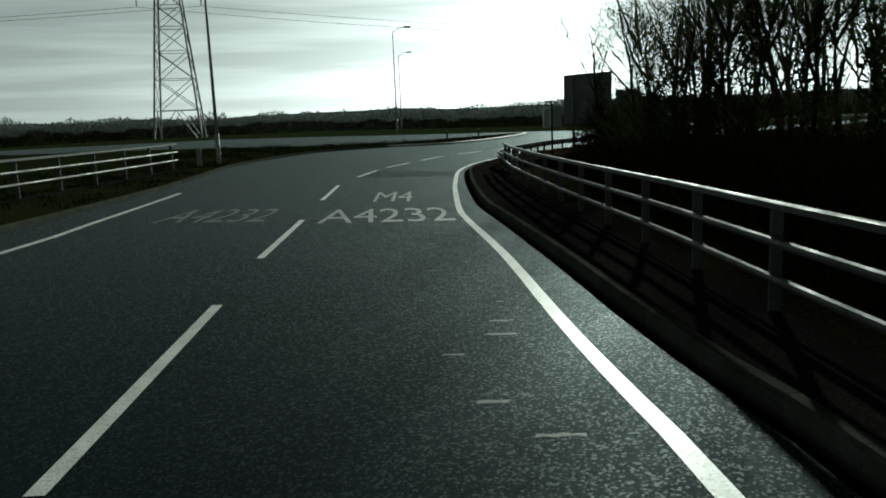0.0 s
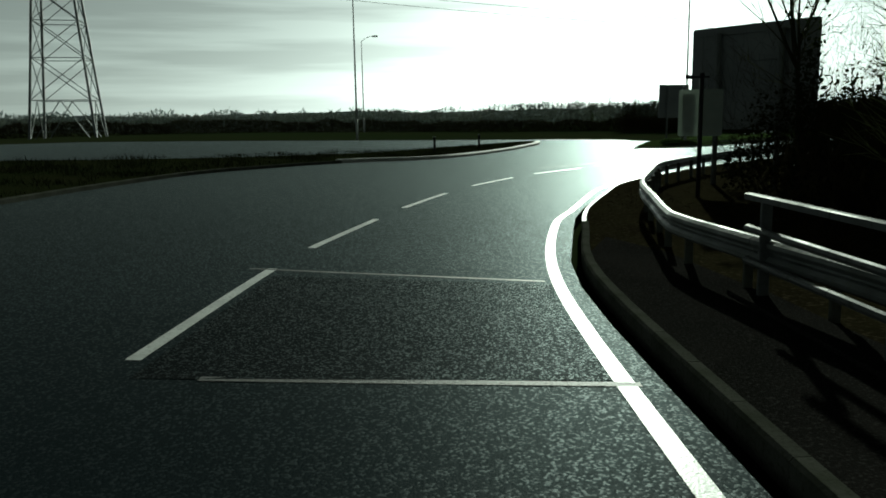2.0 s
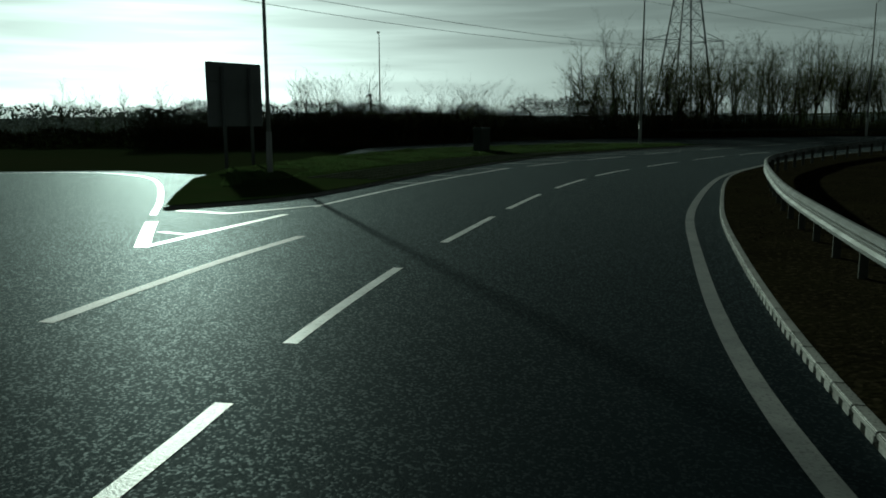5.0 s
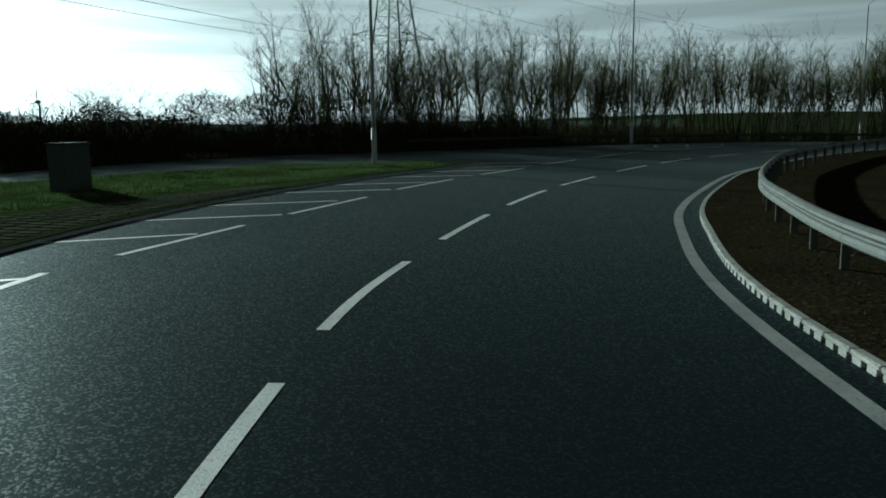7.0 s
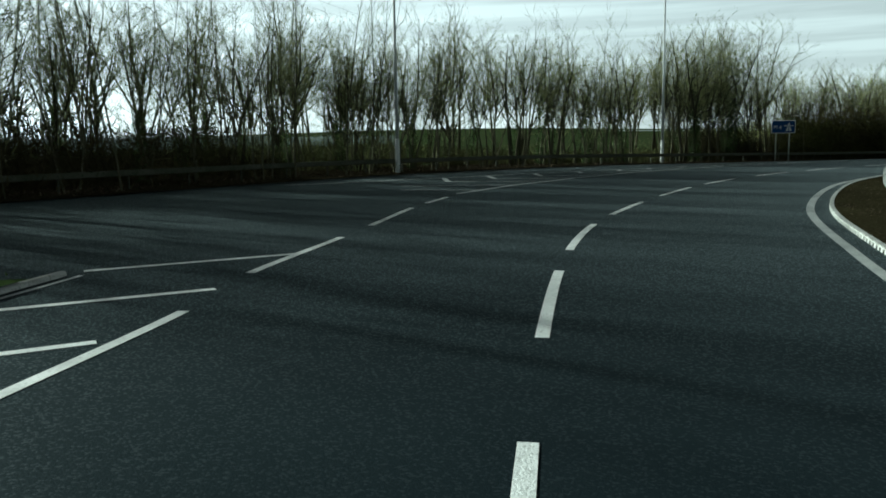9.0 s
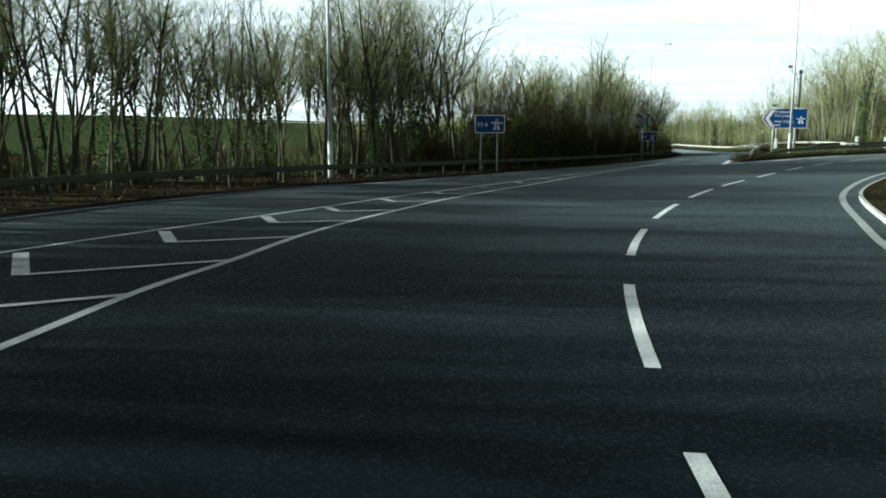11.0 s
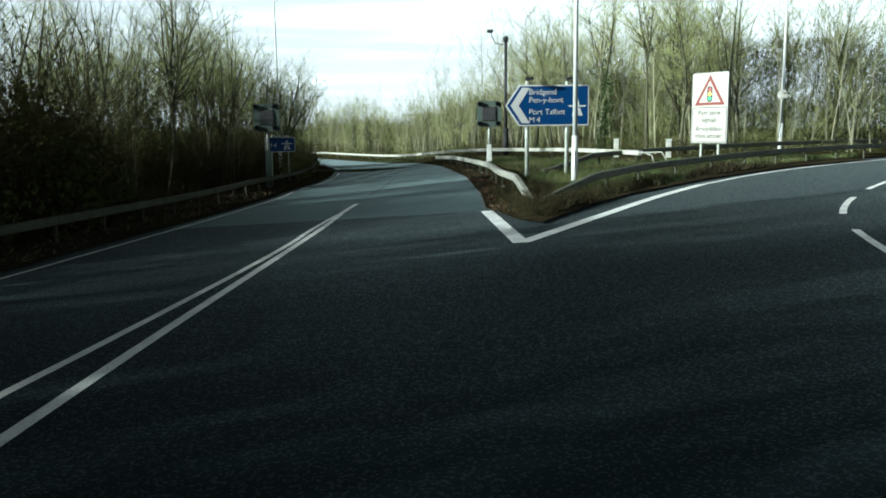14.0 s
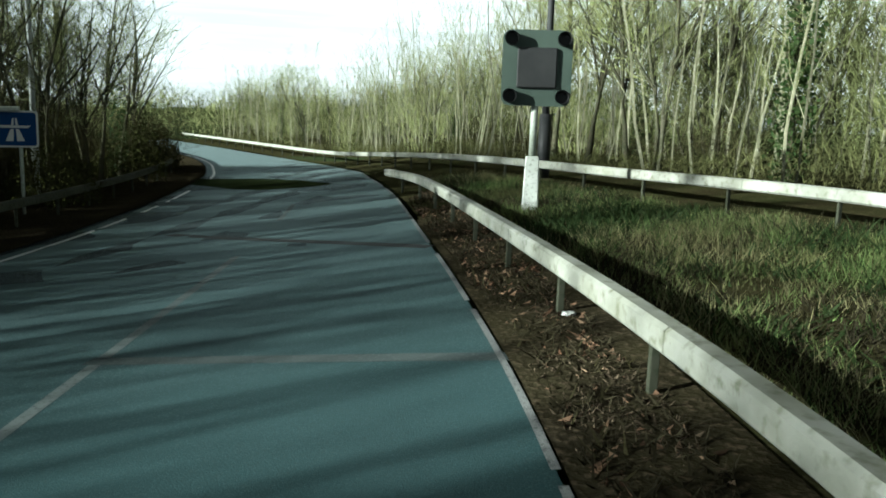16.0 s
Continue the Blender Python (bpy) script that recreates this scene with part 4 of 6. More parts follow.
# grass pavers: short ribs in rows on the gravel bed
paving = tagged(new("paver_strip"), "rows of pale concrete grass pavers beside the kerb", "pavement", kind="structure")
bm = bmesh.new()
box(bm, -0.20, 0.20, -0.055, 0.055, -0.05, 0.022, 0.012)
paver_me = bpy.data.meshes.new("paver")
bm.to_mesh(paver_me)
bm.free()
paver_me.materials.append(PAVER)
rows_across = 5
for k in range(rows_across):
    run = bank_edge((k + 0.55) / rows_across)
    total = lengths(run)[-1]
    n = int(total / 0.36)
    for i in range(n):
        p, d = along(run, (i + 0.5 * (k % 2)) * 0.36)
        if p.x > 36.2:
            continue
        ob = new("paver", paver_me)
        ob.parent = paving
        ob.matrix_basis = Matrix.Translation((p.x, p.y, gz(p.x, p.y) + 0.108)) @ Matrix.Rotation(math.atan2(d.y, d.x) + radians(90), 4, "Z")

# ---------------------------------------------------------------- street lamps
def lamp_proto(height, reach, label):
    root = tagged(new("street_lamp"), label, "street lamp", "street lamps")
    bm = bmesh.new()
    tube(bm, (0, 0, -0.3), (0, 0, 1.6), 0.11, 0.105, 12)
    part("base", bm, COLUMN, root, "thicker base with its access door", True)
    bm = bmesh.new()
    box(bm, -0.05, 0.05, -0.118, -0.10, 0.5, 1.1, 0.004)
    part("access_door", bm, COLUMN, root)
    bm = bmesh.new()
    tube(bm, (0, 0, 1.6), (0, 0, height - 0.6), 0.085, 0.045, 10)
    part("column", bm, COLUMN, root, "", True)
    bm = bmesh.new()
    last = Vector((0, 0, height - 0.6))
    for i in range(1, 7):
        t = i / 6
        p = Vector((reach * t, 0, height - 0.6 + 0.6 * math.sin(t * math.pi / 2)))
        tube(bm, last, p, 0.035, 0.032, 8)
        last = p
    part("arm", bm, COLUMN, root, "", True)
    bm = bmesh.new()
    box(bm, reach - 0.05, reach + 0.75, -0.14, 0.14, height - 0.06, height + 0.10, 0.04)
    head = part("lamp_head", bm, POST_GREY, root, "flat grey lantern")
    bm = bmesh.new()
    box(bm, reach + 0.1, reach + 0.7, -0.11, 0.11, height - 0.10, height - 0.055, 0.015)
    part("lens", bm, LAMP_CLEAR, head)
    return root


LAMP = lamp_proto(12.0, 1.4, "tall grey steel street lamp on the verge")
LAMP.matrix_basis = pose(-14.7, 28.9, gz(-14.7, 28.9), 0, 0, 20)
for x, y, turn, h in ((-10, 82.8, 20, 12), (-12.2, 121.8, 0, 12), (15.66, 76.7, -120, 12), (46.4, 121.8, 62, 10.5), (45.4, 85.2, -90, 12), (75.7, 85.9, -110, 12), (97.3, 73.6, -130, 12), (114.75, 39.55, 200, 12), (145.0, 35.9, -140, 12), (119.0, 19.4, 180, 12)):
    ob = copy_thing(LAMP, Matrix.Identity(4))
    ob.matrix_basis = pose(x, y, gz(x, y) + 0.03, 0, 0, turn) @ Matrix.Diagonal((1, 1, h / 12, 1))


# ---------------------------------------------------------------- lattice pylons and their cables
def pylon(x, y, turn, height, foot, waist, arms, label):
    root = tagged(new("pylon"), label, "pylon", "power line")
    root.matrix_basis = pose(x, y, -0.6, 0, 0, turn)
    def half(z):
        k = 0.62 * height
        return foot + (waist - foot) * min(1, z / k) if z < k else waist + (0.25 - waist) * (z - k) / (height - k)
    corners = ((1, 1), (-1, 1), (-1, -1), (1, -1))
    for sx, sy in corners:
        bm = bmesh.new()
        zs = [0, 0.3 * height, 0.62 * height, height]
        for a, b in zip(zs, zs[1:]):
            tube(bm, (sx * half(a), sy * half(a), a), (sx * half(b), sy * half(b), b), 0.17, 0.14, 4, False)
        part("leg", bm, PYLON, root)
    levels, z = [], 0.0
    while z < height - 1:
        levels.append(z)
        z += max(1.6, half(z) * 1.5)
    levels.append(height - 0.5)
    for a, b in zip(levels, levels[1:]):
        bm = bmesh.new()
        for (ax, ay), (bx, by) in zip(corners, corners[1:] + corners[:1]):
            p, q = Vector((ax * half(a), ay * half(a), a)), Vector((bx * half(a), by * half(a), a))
            r, s = Vector((ax * half(b), ay * half(b), b)), Vector((bx * half(b), by * half(b), b))
            if a > 0:
                tube(bm, p, s, 0.05, 0.05, 3, False)
                tube(bm, q, r, 0.05, 0.05, 3, False)
            else:
                m = (r + s) / 2
                tube(bm, p, m, 0.06, 0.06, 3, False)
                tube(bm, q, m, 0.06, 0.06, 3, False)
                for t in (0.33, 0.66):
                    tube(bm, p.lerp(r, t), p.lerp(m, t), 0.04, 0.04, 3, False)
                    tube(bm, q.lerp(s, t), q.lerp(m, t), 0.04, 0.04, 3, False)
            tube(bm, r, s, 0.05, 0.05, 3, False)
        part("lattice_panel", bm, PYLON, root)
    tips = []
    for z, reach in arms:
        for side in (-1, 1):
            bm = bmesh.new()
            tip = Vector((side * reach, 0, z + 0.2))
            for sy in (-1, 1):
                tube(bm, (side * half(z), sy * half(z), z), tip, 0.07, 0.05, 3, False)
                tube(bm, (side * half(z + 1.4), sy * half(z + 1.4), z + 1.4), tip, 0.06, 0.05, 3, False)
            for t in (0.25, 0.5, 0.75):
                lo = Vector((side * half(z), 0, z)).lerp(tip, t)
                hi = Vector((side * half(z), 0, z + 1.4)).lerp(tip, t)
                tube(bm, lo, hi, 0.035, 0.035, 3, False)
            arm = part("crossarm", bm, PYLON, root)
            bm = bmesh.new()
            tube(bm, tip, tip - Vector((0, 0, 1.5)), 0.03, 0.03, 4, False)
            for k in range(6):
                tube(bm, tip - Vector((0, 0, 0.35 + 0.18 * k)), tip - Vector((0, 0, 0.42 + 0.18 * k)), 0.12, 0.12, 6)
            part("insulator", bm, BLACK, arm)
            tips.append(root.matrix_basis @ (tip - Vector((0, 0, 1.5))))
    return tips


ARMS = ((20.0, 4.2), (25.0, 5.2), (30.0, 4.2))
T1 = pylon(-41.5, 100.5, 12, 35.0, 3.2, 1.4, ARMS, "tall steel lattice pylon in the field")
T2 = pylon(119.2, 141.4, -22, 40.0, 4.2, 1.5, ((16.2, 7.4), (24.2, 8.2), (32.0, 6.8)), "steel lattice pylon standing behind the trees")


def cable(a, b, sag):
    bm = bmesh.new()
    side = (b - a).cross(Vector((0, 0, 1))).normalized() * 0.025
    last = None
    for i in range(29):
        t = i / 28
        p = a.lerp(b, t) - Vector((0, 0, 4 * sag * t * (1 - t)))
        ring = [bm.verts.new(p + q) for q in (side, Vector((0, 0, 0.025)), -side, Vector((0, 0, -0.025)))]
        if last:
            for k in range(4):
                bm.faces.new((last[k], last[(k + 1) % 4], ring[(k + 1) % 4], ring[k]))
        last = ring
    return tagged(link("power_cable", bm, CABLE), "thin sagging power line cable between pylons", "cable", "power line")


for a, b in zip(T1, T2):
    cable(a, b, 3.2)
for a in T1[0::2]:
    cable(a, a + Vector((-240, -70, -2)), 4.5)
for a in T1[1::2]:
    cable(a, a + Vector((-240, -70, -2)), 4.5)
for b in T2:
    cable(b, b + Vector((220, -30, 2)), 5.0)


# ---------------------------------------------------------------- signs
def letters(text, size, x, z, mat, parent, y=-0.032, label="", center=False, squeeze=1.0, name="lettering"):
    """One line of writing: each word is a part of its own."""
    words, pen = [], 0.0
    for word in text.split():
        cu = bpy.data.curves.new(name, "FONT")
        cu.body, cu.size, cu.extrude = word, size, 0.002
        tmp = bpy.data.objects.new(name, cu)
        me = bpy.data.meshes.new_from_object(tmp)
        bpy.data.objects.remove(tmp)
        me.transform(Matrix.Diagonal((squeeze, 1, 1, 1)))
        words.append((me, pen))
        pen += max(v.co.x for v in me.vertices) + 0.28 * size * squeeze
    start = x - (pen - 0.28 * size * squeeze) / 2 if center else x
    for me, at in words:
        me.transform(Matrix.Rotation(radians(90), 4, "X"))
        me.transform(Matrix.Translation((start + at, y, z)))
        me.materials.clear()
        me.materials.append(mat)
        ob = new(name, me)
        ob.parent = parent
        if label:
            tagged(ob, label)


def panel(points, y0, y1):
    """An upright board with the outline points (x, z), from y0 (front) to y1 (back)."""
    bm = bmesh.new()
    f = [bm.verts.new((x, y0, z)) for x, z in points]
    r = [bm.verts.new((x, y1, z)) for x, z in points]
    bm.faces.new(f)
    bm.faces.new(list(reversed(r)))
    n = len(points)
    for i in range(n):
        j = (i + 1) % n
        bm.faces.new((f[i], r[i], r[j], f[j]))
    bmesh.ops.recalc_face_normals(bm, faces=bm.faces)
    return bm


def rounded(x0, x1, z0, z1, r):
    out = []
    for cx, cz, a in ((x1 - r, z1 - r, 0), (x0 + r, z1 - r, 90), (x0 + r, z0 + r, 180), (x1 - r, z0 + r, 270)):
        for k in range(4):
            t = radians(a + 30 * k)
            out.append((cx + r * math.cos(t), cz + r * math.sin(t)))
    return out


def sign_post(root, x, top, r=0.06, mat=None):
    bm = bmesh.new()
    tube(bm, (x, 0.09, -0.3), (x, 0.09, top), r, r, 12)
    tube(bm, (x, 0.09, top), (x, 0.09, top + 0.03), r * 1.08, r * 0.7, 12)
    part("post", bm, mat or POST_GREY, root, "", True)


def motorway_symbol(root, x, z, s, mat):
    """Two tapering carriageways under a bridge bar."""
    for pts in ([(-0.30, 0), (-0.06, 0), (-0.03, 0.42), (-0.13, 0.42)], [(0.06, 0), (0.30, 0), (0.13, 0.42), (0.03, 0.42)], [(-0.11, 0.56), (-0.03, 0.56), (-0.02, 0.80), (-0.07, 0.80)], [(0.03, 0.56), (0.11, 0.56), (0.07, 0.80), (0.02, 0.80)],
                [(-0.5, 0.55), (-0.42, 0.46), (0.42, 0.46), (0.5, 0.55)]):
        part("symbol", panel([(x + a * s, z + b * s) for a, b in pts], -0.034, -0.028), mat, root, "white piece of the motorway symbol")


# large direction sign at the slip road
big = tagged(new("direction_sign"), "blue motorway direction sign with a white chevron, on two posts", "road sign")
big.matrix_basis = pose(117.35, 38.30, gz(117.35, 38.30), 0, 0, -120)
W0, W1, Z0, Z1 = -1.58, 1.58, 2.33 - gz(117.35, 38.30), 3.82 - gz(117.35, 38.30)
tipz = (Z0 + Z1) / 2
part("border", panel([(W0, tipz), (W0 + 0.52, Z0), (W1, Z0), (W1, Z1), (W0 + 0.52, Z1)], -0.02, 0.02), SIGN_WHITE, big, "white border and edge")
part("face", panel([(W0 + 0.06, tipz), (W0 + 0.55, Z0 + 0.05), (W1 - 0.05, Z0 + 0.05), (W1 - 0.05, Z1 - 0.05), (W0 + 0.55, Z1 - 0.05)], -0.026, -0.018), SIGN_BLUE, big, "blue reflective face")
part("chevron", panel([(W0 + 0.20, tipz), (W0 + 0.62, Z0 + 0.10), (W0 + 0.92, Z0 + 0.10), (W0 + 0.50, tipz), (W0 + 0.92, Z1 - 0.10), (W0 + 0.62, Z1 - 0.10)], -0.032, -0.024), SIGN_WHITE, big, "white pointing chevron")
for text, z in (("Bridgend", Z0 + 1.14), ("Pen-y-bont", Z0 + 0.85), ("Port Talbot", Z0 + 0.42), ("M 4", Z0 + 0.13)):
    letters(text, 0.292, -0.70, z, SIGN_WHITE, big, label="white lettering")
motorway_symbol(big, 1.14, Z0 + 0.36, 0.70, SIGN_WHITE)
for x in (-0.74, 0.78):
    sign_post(big, x, Z1 + 0.12, 0.075)
    bm = bmesh.new()
    tube(bm, (x, 0.09, Z1 + 0.12), (x, -0.25, Z1 + 0.22), 0.02, 0.02, 6)
    box(bm, x - 0.16, x + 0.16, -0.36, -0.20, Z1 + 0.17, Z1 + 0.26, 0.015)
    part("sign_light", bm, BLACK, big, "small lamp over the sign")

# white warning sign with a red triangle
ws = tagged(new("warning_sign"), "tall white warning sign with a red triangle, on two posts", "road sign")
ws.matrix_basis = pose(117.05, 28.65, 0.12, 0, 0, 178)
part("rim", panel(rounded(-0.95, 0.95, 1.38, 4.48, 0.08), -0.016, 0.02), BLACK, ws, "thin dark rim of the board")
part("board", panel(rounded(-0.925, 0.925, 1.405, 4.455, 0.07), -0.02, -0.0155), SIGN_AGED, ws, "white board")
part("border", panel(rounded(-0.89, 0.89, 1.44, 2.96, 0.06), -0.024, -0.019), BLACK, ws, "thin black frame round the text")
part("plate", panel(rounded(-0.865, 0.865, 1.465, 2.935, 0.05), -0.028, -0.0235), SIGN_AGED, ws, "white text plate")
part("triangle", panel([(-0.78, 3.05), (0.78, 3.05), (0, 4.36)], -0.026, -0.019), SIGN_RED_AGED, ws, "red triangle")
part("triangle_field", panel([(-0.56, 3.17), (0.56, 3.17), (0, 4.11)], -0.031, -0.0255), SIGN_AGED, ws, "white field of the triangle")
part("signal_symbol", panel(rounded(-0.13, 0.13, 3.2, 3.86, 0.1), -0.035, -0.0305), BLACK, ws, "black traffic light symbol")
for z, m in ((3.72, RED), (3.53, YELLOW), (3.34, GREEN)):
    part("lamp_disc", panel([(0.085 * math.cos(radians(30 * k)), z + 0.085 * math.sin(radians(30 * k))) for k in range(12)], -0.039, -0.0345), m, ws)
for text, z in (("Part time", 2.62), ("signals", 2.32), ("Arwyddion", 1.93), ("rhan amser", 1.62)):
    letters(text, 0.31, 0, z, BLACK, ws, label="black lettering", center=True)
for x in (-0.45, 0.45):
    sign_post(ws, x, 1.45, 0.055)


def motorway_sign(x, y, turn, w, z0, h, label, lamp=False):
    root = tagged(new("motorway_sign"), label, "road sign")
    root.matrix_basis = pose(x, y, gz(x, y), 0, 0, turn)
    part("border", panel(rounded(-w / 2, w / 2, z0, z0 + h, 0.07), -0.02, 0.02), SIGN_WHITE, root, "white border")
    part("face", panel(rounded(-w / 2 + 0.045, w / 2 - 0.045, z0 + 0.045, z0 + h - 0.045, 0.05), -0.026, -0.018), SIGN_BLUE, root, "blue reflective face")
    letters("M 4", 0.42 * h, -0.42 * w, z0 + 0.32 * h, SIGN_WHITE, root, label="white lettering")
    motorway_symbol(root, 0.22 * w, z0 + 0.17 * h, 0.78 * h, SIGN_WHITE)
    for px in (-0.28 * w, 0.28 * w):
        sign_post(root, px, z0 + h * 0.9, 0.045)
    if lamp:
        bm = bmesh.new()
        box(bm, -0.55, 0.55, -0.25, -0.05, z0 + h - 0.02, z0 + h + 0.10, 0.02)
        part("sign_light", bm, POST_GREY, root, "pale light trough over the sign")
    return root


motorway_sign(104.15, 64.8, -78, 1.75, 1.97 - gz(104.15, 64.8), 0.95, "blue M4 motorway sign on two posts among the trees")
motorway_sign(141.62, 37.5, -103, 1.88, 1.03 - gz(141.62, 37.5), 0.92, "blue M4 motorway sign low on the verge with a light trough", True)


# motorway entry signals: a backing board with a dark display and four hooded lamps
def entry_signal(x, y, turn, label, lift=0.0, base=None):
    root = tagged(new("entry_signal"), label, "traffic signal", "entry signals")
    root.matrix_basis = pose(x, y, gz(x, y), 0, 0, turn)
    bm = bmesh.new()
    box(bm, -0.17, 0.17, -0.13, 0.13, -0.2, 1.15 + lift, 0.02)
    for v in bm.verts:
        if v.co.z > 1:
            v.co.x *= 0.75
            v.co.y *= 0.75
    part("base_cabinet", bm, base or STONE_WHITE, root, "square pillar")
    bm = bmesh.new()
    tube(bm, (0, 0, 1.1 + lift), (0, 0, 2.4 + lift), 0.075, 0.07, 10)
    part("post", bm, POST_GREY, root, "", True)
    part("backing_board", panel(rounded(-0.67, 0.67, 2.12 + lift, 3.55 + lift, 0.16), -0.10, 0.02), GREY_GREEN, root, "grey-green backing board")
    bm = bmesh.new()
    box(bm, -0.38, 0.38, -0.17, -0.09, 2.46 + lift, 3.22 + lift, 0.02)
    part("display", bm, BLACK, root, "blank dark display")
    for sx in (-1, 1):
        for z in (2.30 + lift, 3.38 + lift):
            bm = bmesh.new()
            tube(bm, (sx * 0.50, -0.09, z), (sx * 0.50, -0.30, z), 0.13, 0.14, 12, False)
            tube(bm, (sx * 0.50, -0.30, z), (sx * 0.50, -0.10, z), 0.13, 0.12, 12, False)
            tube(bm, (sx * 0.50, -0.10, z), (sx * 0.50, -0.12, z), 0.12, 0.12, 12)
            part("hooded_lamp", bm, BLACK, root, "black hooded signal lamp")
    return root


entry_signal(130.1, 30.25, -134, "grey-green motorway entry signal on a pale pillar in the grass")
entry_signal(134.9, 41.4, -128, "grey-green motorway entry signal among dark bushes", 0.85, GREY_GREEN)

# twin traffic signal heads on one pole beside the big sign
SIGNAL_PALE = material("signal_board_pale", (0.42, 0.46, 0.42), 0.5, second=(0.32, 0.36, 0.32), scale=3.0)
let_light_through(SIGNAL_PALE, 0.45)
sig = tagged(new("traffic_signal"), "pole with two hooded traffic signal heads on pale backing boards", "traffic signal")
sig.matrix_basis = pose(2.45, 36.0, gz(2.45, 36.0) + 0.1, 0, 0, -8)
bm = bmesh.new()
tube(bm, (0, 0, -0.2), (0, 0, 3.05), 0.057, 0.057, 12)
part("pole", bm, BLACK, sig, "dark steel pole", True)
bm = bmesh.new()
tube(bm, (0, 0, 3.05), (0, 0, 3.12), 0.07, 0.05, 12)
tube(bm, (-0.30, 0, 3.02), (0.18, 0, 3.02), 0.025, 0.025, 6)
box(bm, -0.40, -0.22, -0.05, 0.05, 2.97, 3.07, 0.01)
part("detector", bm, BLACK, sig, "small vehicle detector on an arm")
for x in (-0.27, 0.30):
    board = part("backing_board", panel(rounded(x - 0.26, x + 0.26, 1.55, 2.72, 0.06), 0.10, 0.125), SIGNAL_PALE, sig, "pale backing board")
    bm = bmesh.new()
    box(bm, x - 0.15, x + 0.15, 0.126, 0.30, 1.66, 2.62, 0.02)
    part("signal_head", bm, BLACK, board, "black lamp housing")
    for z in (1.82, 2.14, 2.46):
        bm = bmesh.new()
        tube(bm, (x, 0.30, z), (x, 0.52, z - 0.02), 0.125, 0.135, 12, False)
        tube(bm, (x, 0.50, z - 0.02), (x, 0.31, z), 0.125, 0.115, 12, False)
        part("hood", bm, BLACK, board)

# camera mast behind the signal
mast = tagged(new("camera_mast"), "dark mast with a small surveillance camera on a bracket", "mast")
mast.matrix_basis = pose(135.3, 24.4, gz(135.3, 24.4), 0, 0, 50)
bm = bmesh.new()
tube(bm, (0, 0, -0.3), (0, 0, 1.9), 0.20, 0.17, 12)
part("base", bm, BLACK, mast, "thick dark base", True)
bm = bmesh.new()
tube(bm, (0, 0, 1.9), (0, 0, 7.4), 0.11, 0.09, 10)
tube(bm, (0, 0, 7.4), (0, 0, 7.75), 0.17, 0.17, 10)
part("column", bm, BLACK, mast, "", True)
bm = bmesh.new()
tube(bm, (0, 0, 7.2), (0.7, 0, 7.35), 0.03, 0.03, 6)
tube(bm, (0.7, 0, 7.35), (0.95, 0, 8.0), 0.03, 0.03, 6)
part("bracket", bm, BLACK, mast)
bm = bmesh.new()
box(bm, 0.8, 1.2, -0.1, 0.1, 8.0, 8.2, 0.03)
part("camera_head", bm, BLACK, mast)


# signs seen from behind
def back_sign(ax, ay, bx, by, z0, z1, label, posts_at=(0.25, 0.75)):
    root = tagged(new("sign_back"), label, "road sign")
    w = math.hypot(bx - ax, by - ay)
    root.matrix_basis = pose(ax, ay, gz(ax, ay), 0, 0, math.degrees(math.atan2(by - ay, bx - ax)))
    part("board", panel(rounded(0, w, z0, z1, 0.08), 0.0, 0.05), SIGN_BACK, root, "dull grey back of the board")
    z = z0 + 0.35
    while z < z1:
        bm = bmesh.new()
        box(bm, 0.1, w - 0.1, -0.06, -0.002, z, z + 0.06)
        part("stiffener", bm, SIGN_BACK, root)
        z += 0.8
    for f in posts_at:
        bm = bmesh.new()
        tube(bm, (f * w, -0.14, -0.3), (f * w, -0.14, z1 - 0.2), 0.08, 0.08, 10)
        part("post", bm, SIGN_BACK, root, "", True)


back_sign(3.75, 40.6, 6.1, 37.4, 1.75, 4.75, "big grey road sign seen from behind on two posts")
back_sign(15.3, 82.5, 18.1, 83.4, 1.75, 4.5, "grey road sign seen from behind on the grass island")

# small round sign clamped to a lamp column
disc = tagged(new("round_sign"), "small pale round sign clamped to a lamp column", "road sign")
disc.matrix_basis = pose(118.86, 19.62, gz(119.0, 19.4), 0, 0, 216 - 180)
part("plate", panel([(0.26 * math.cos(radians(20 * k)), 3.1 + 0.26 * math.sin(radians(20 * k))) for k in range(18)], -0.02, 0.0), GALV_DULL, disc, "pale round plate")
for z in (2.95, 3.25):
    bm = bmesh.new()
    box(bm, -0.13, 0.13, 0.001, 0.24, z - 0.02, z + 0.02, 0.004)
    part("clamp", bm, GALV_DULL, disc)

# bollards, marker posts, cabinets
def marker(x, y, h, w, mat, label, turn=0):
    root = tagged(new("marker_post"), label, "marker post", "marker posts")
    root.matrix_basis = pose(x, y, gz(x, y), 0, 0, turn)
    bm = bmesh.new()
    box(bm, -w / 2, w / 2, -w / 2.6, w / 2.6, -0.2, h, 0.02)
    part("body", bm, mat, root)
    bm = bmesh.new()
    box(bm, -w / 2 * 1.12, w / 2 * 1.12, -w / 2.3, w / 2.3, h - 0.02, h + 0.06, 0.02)
    part("cap", bm, POST_GREY, root)


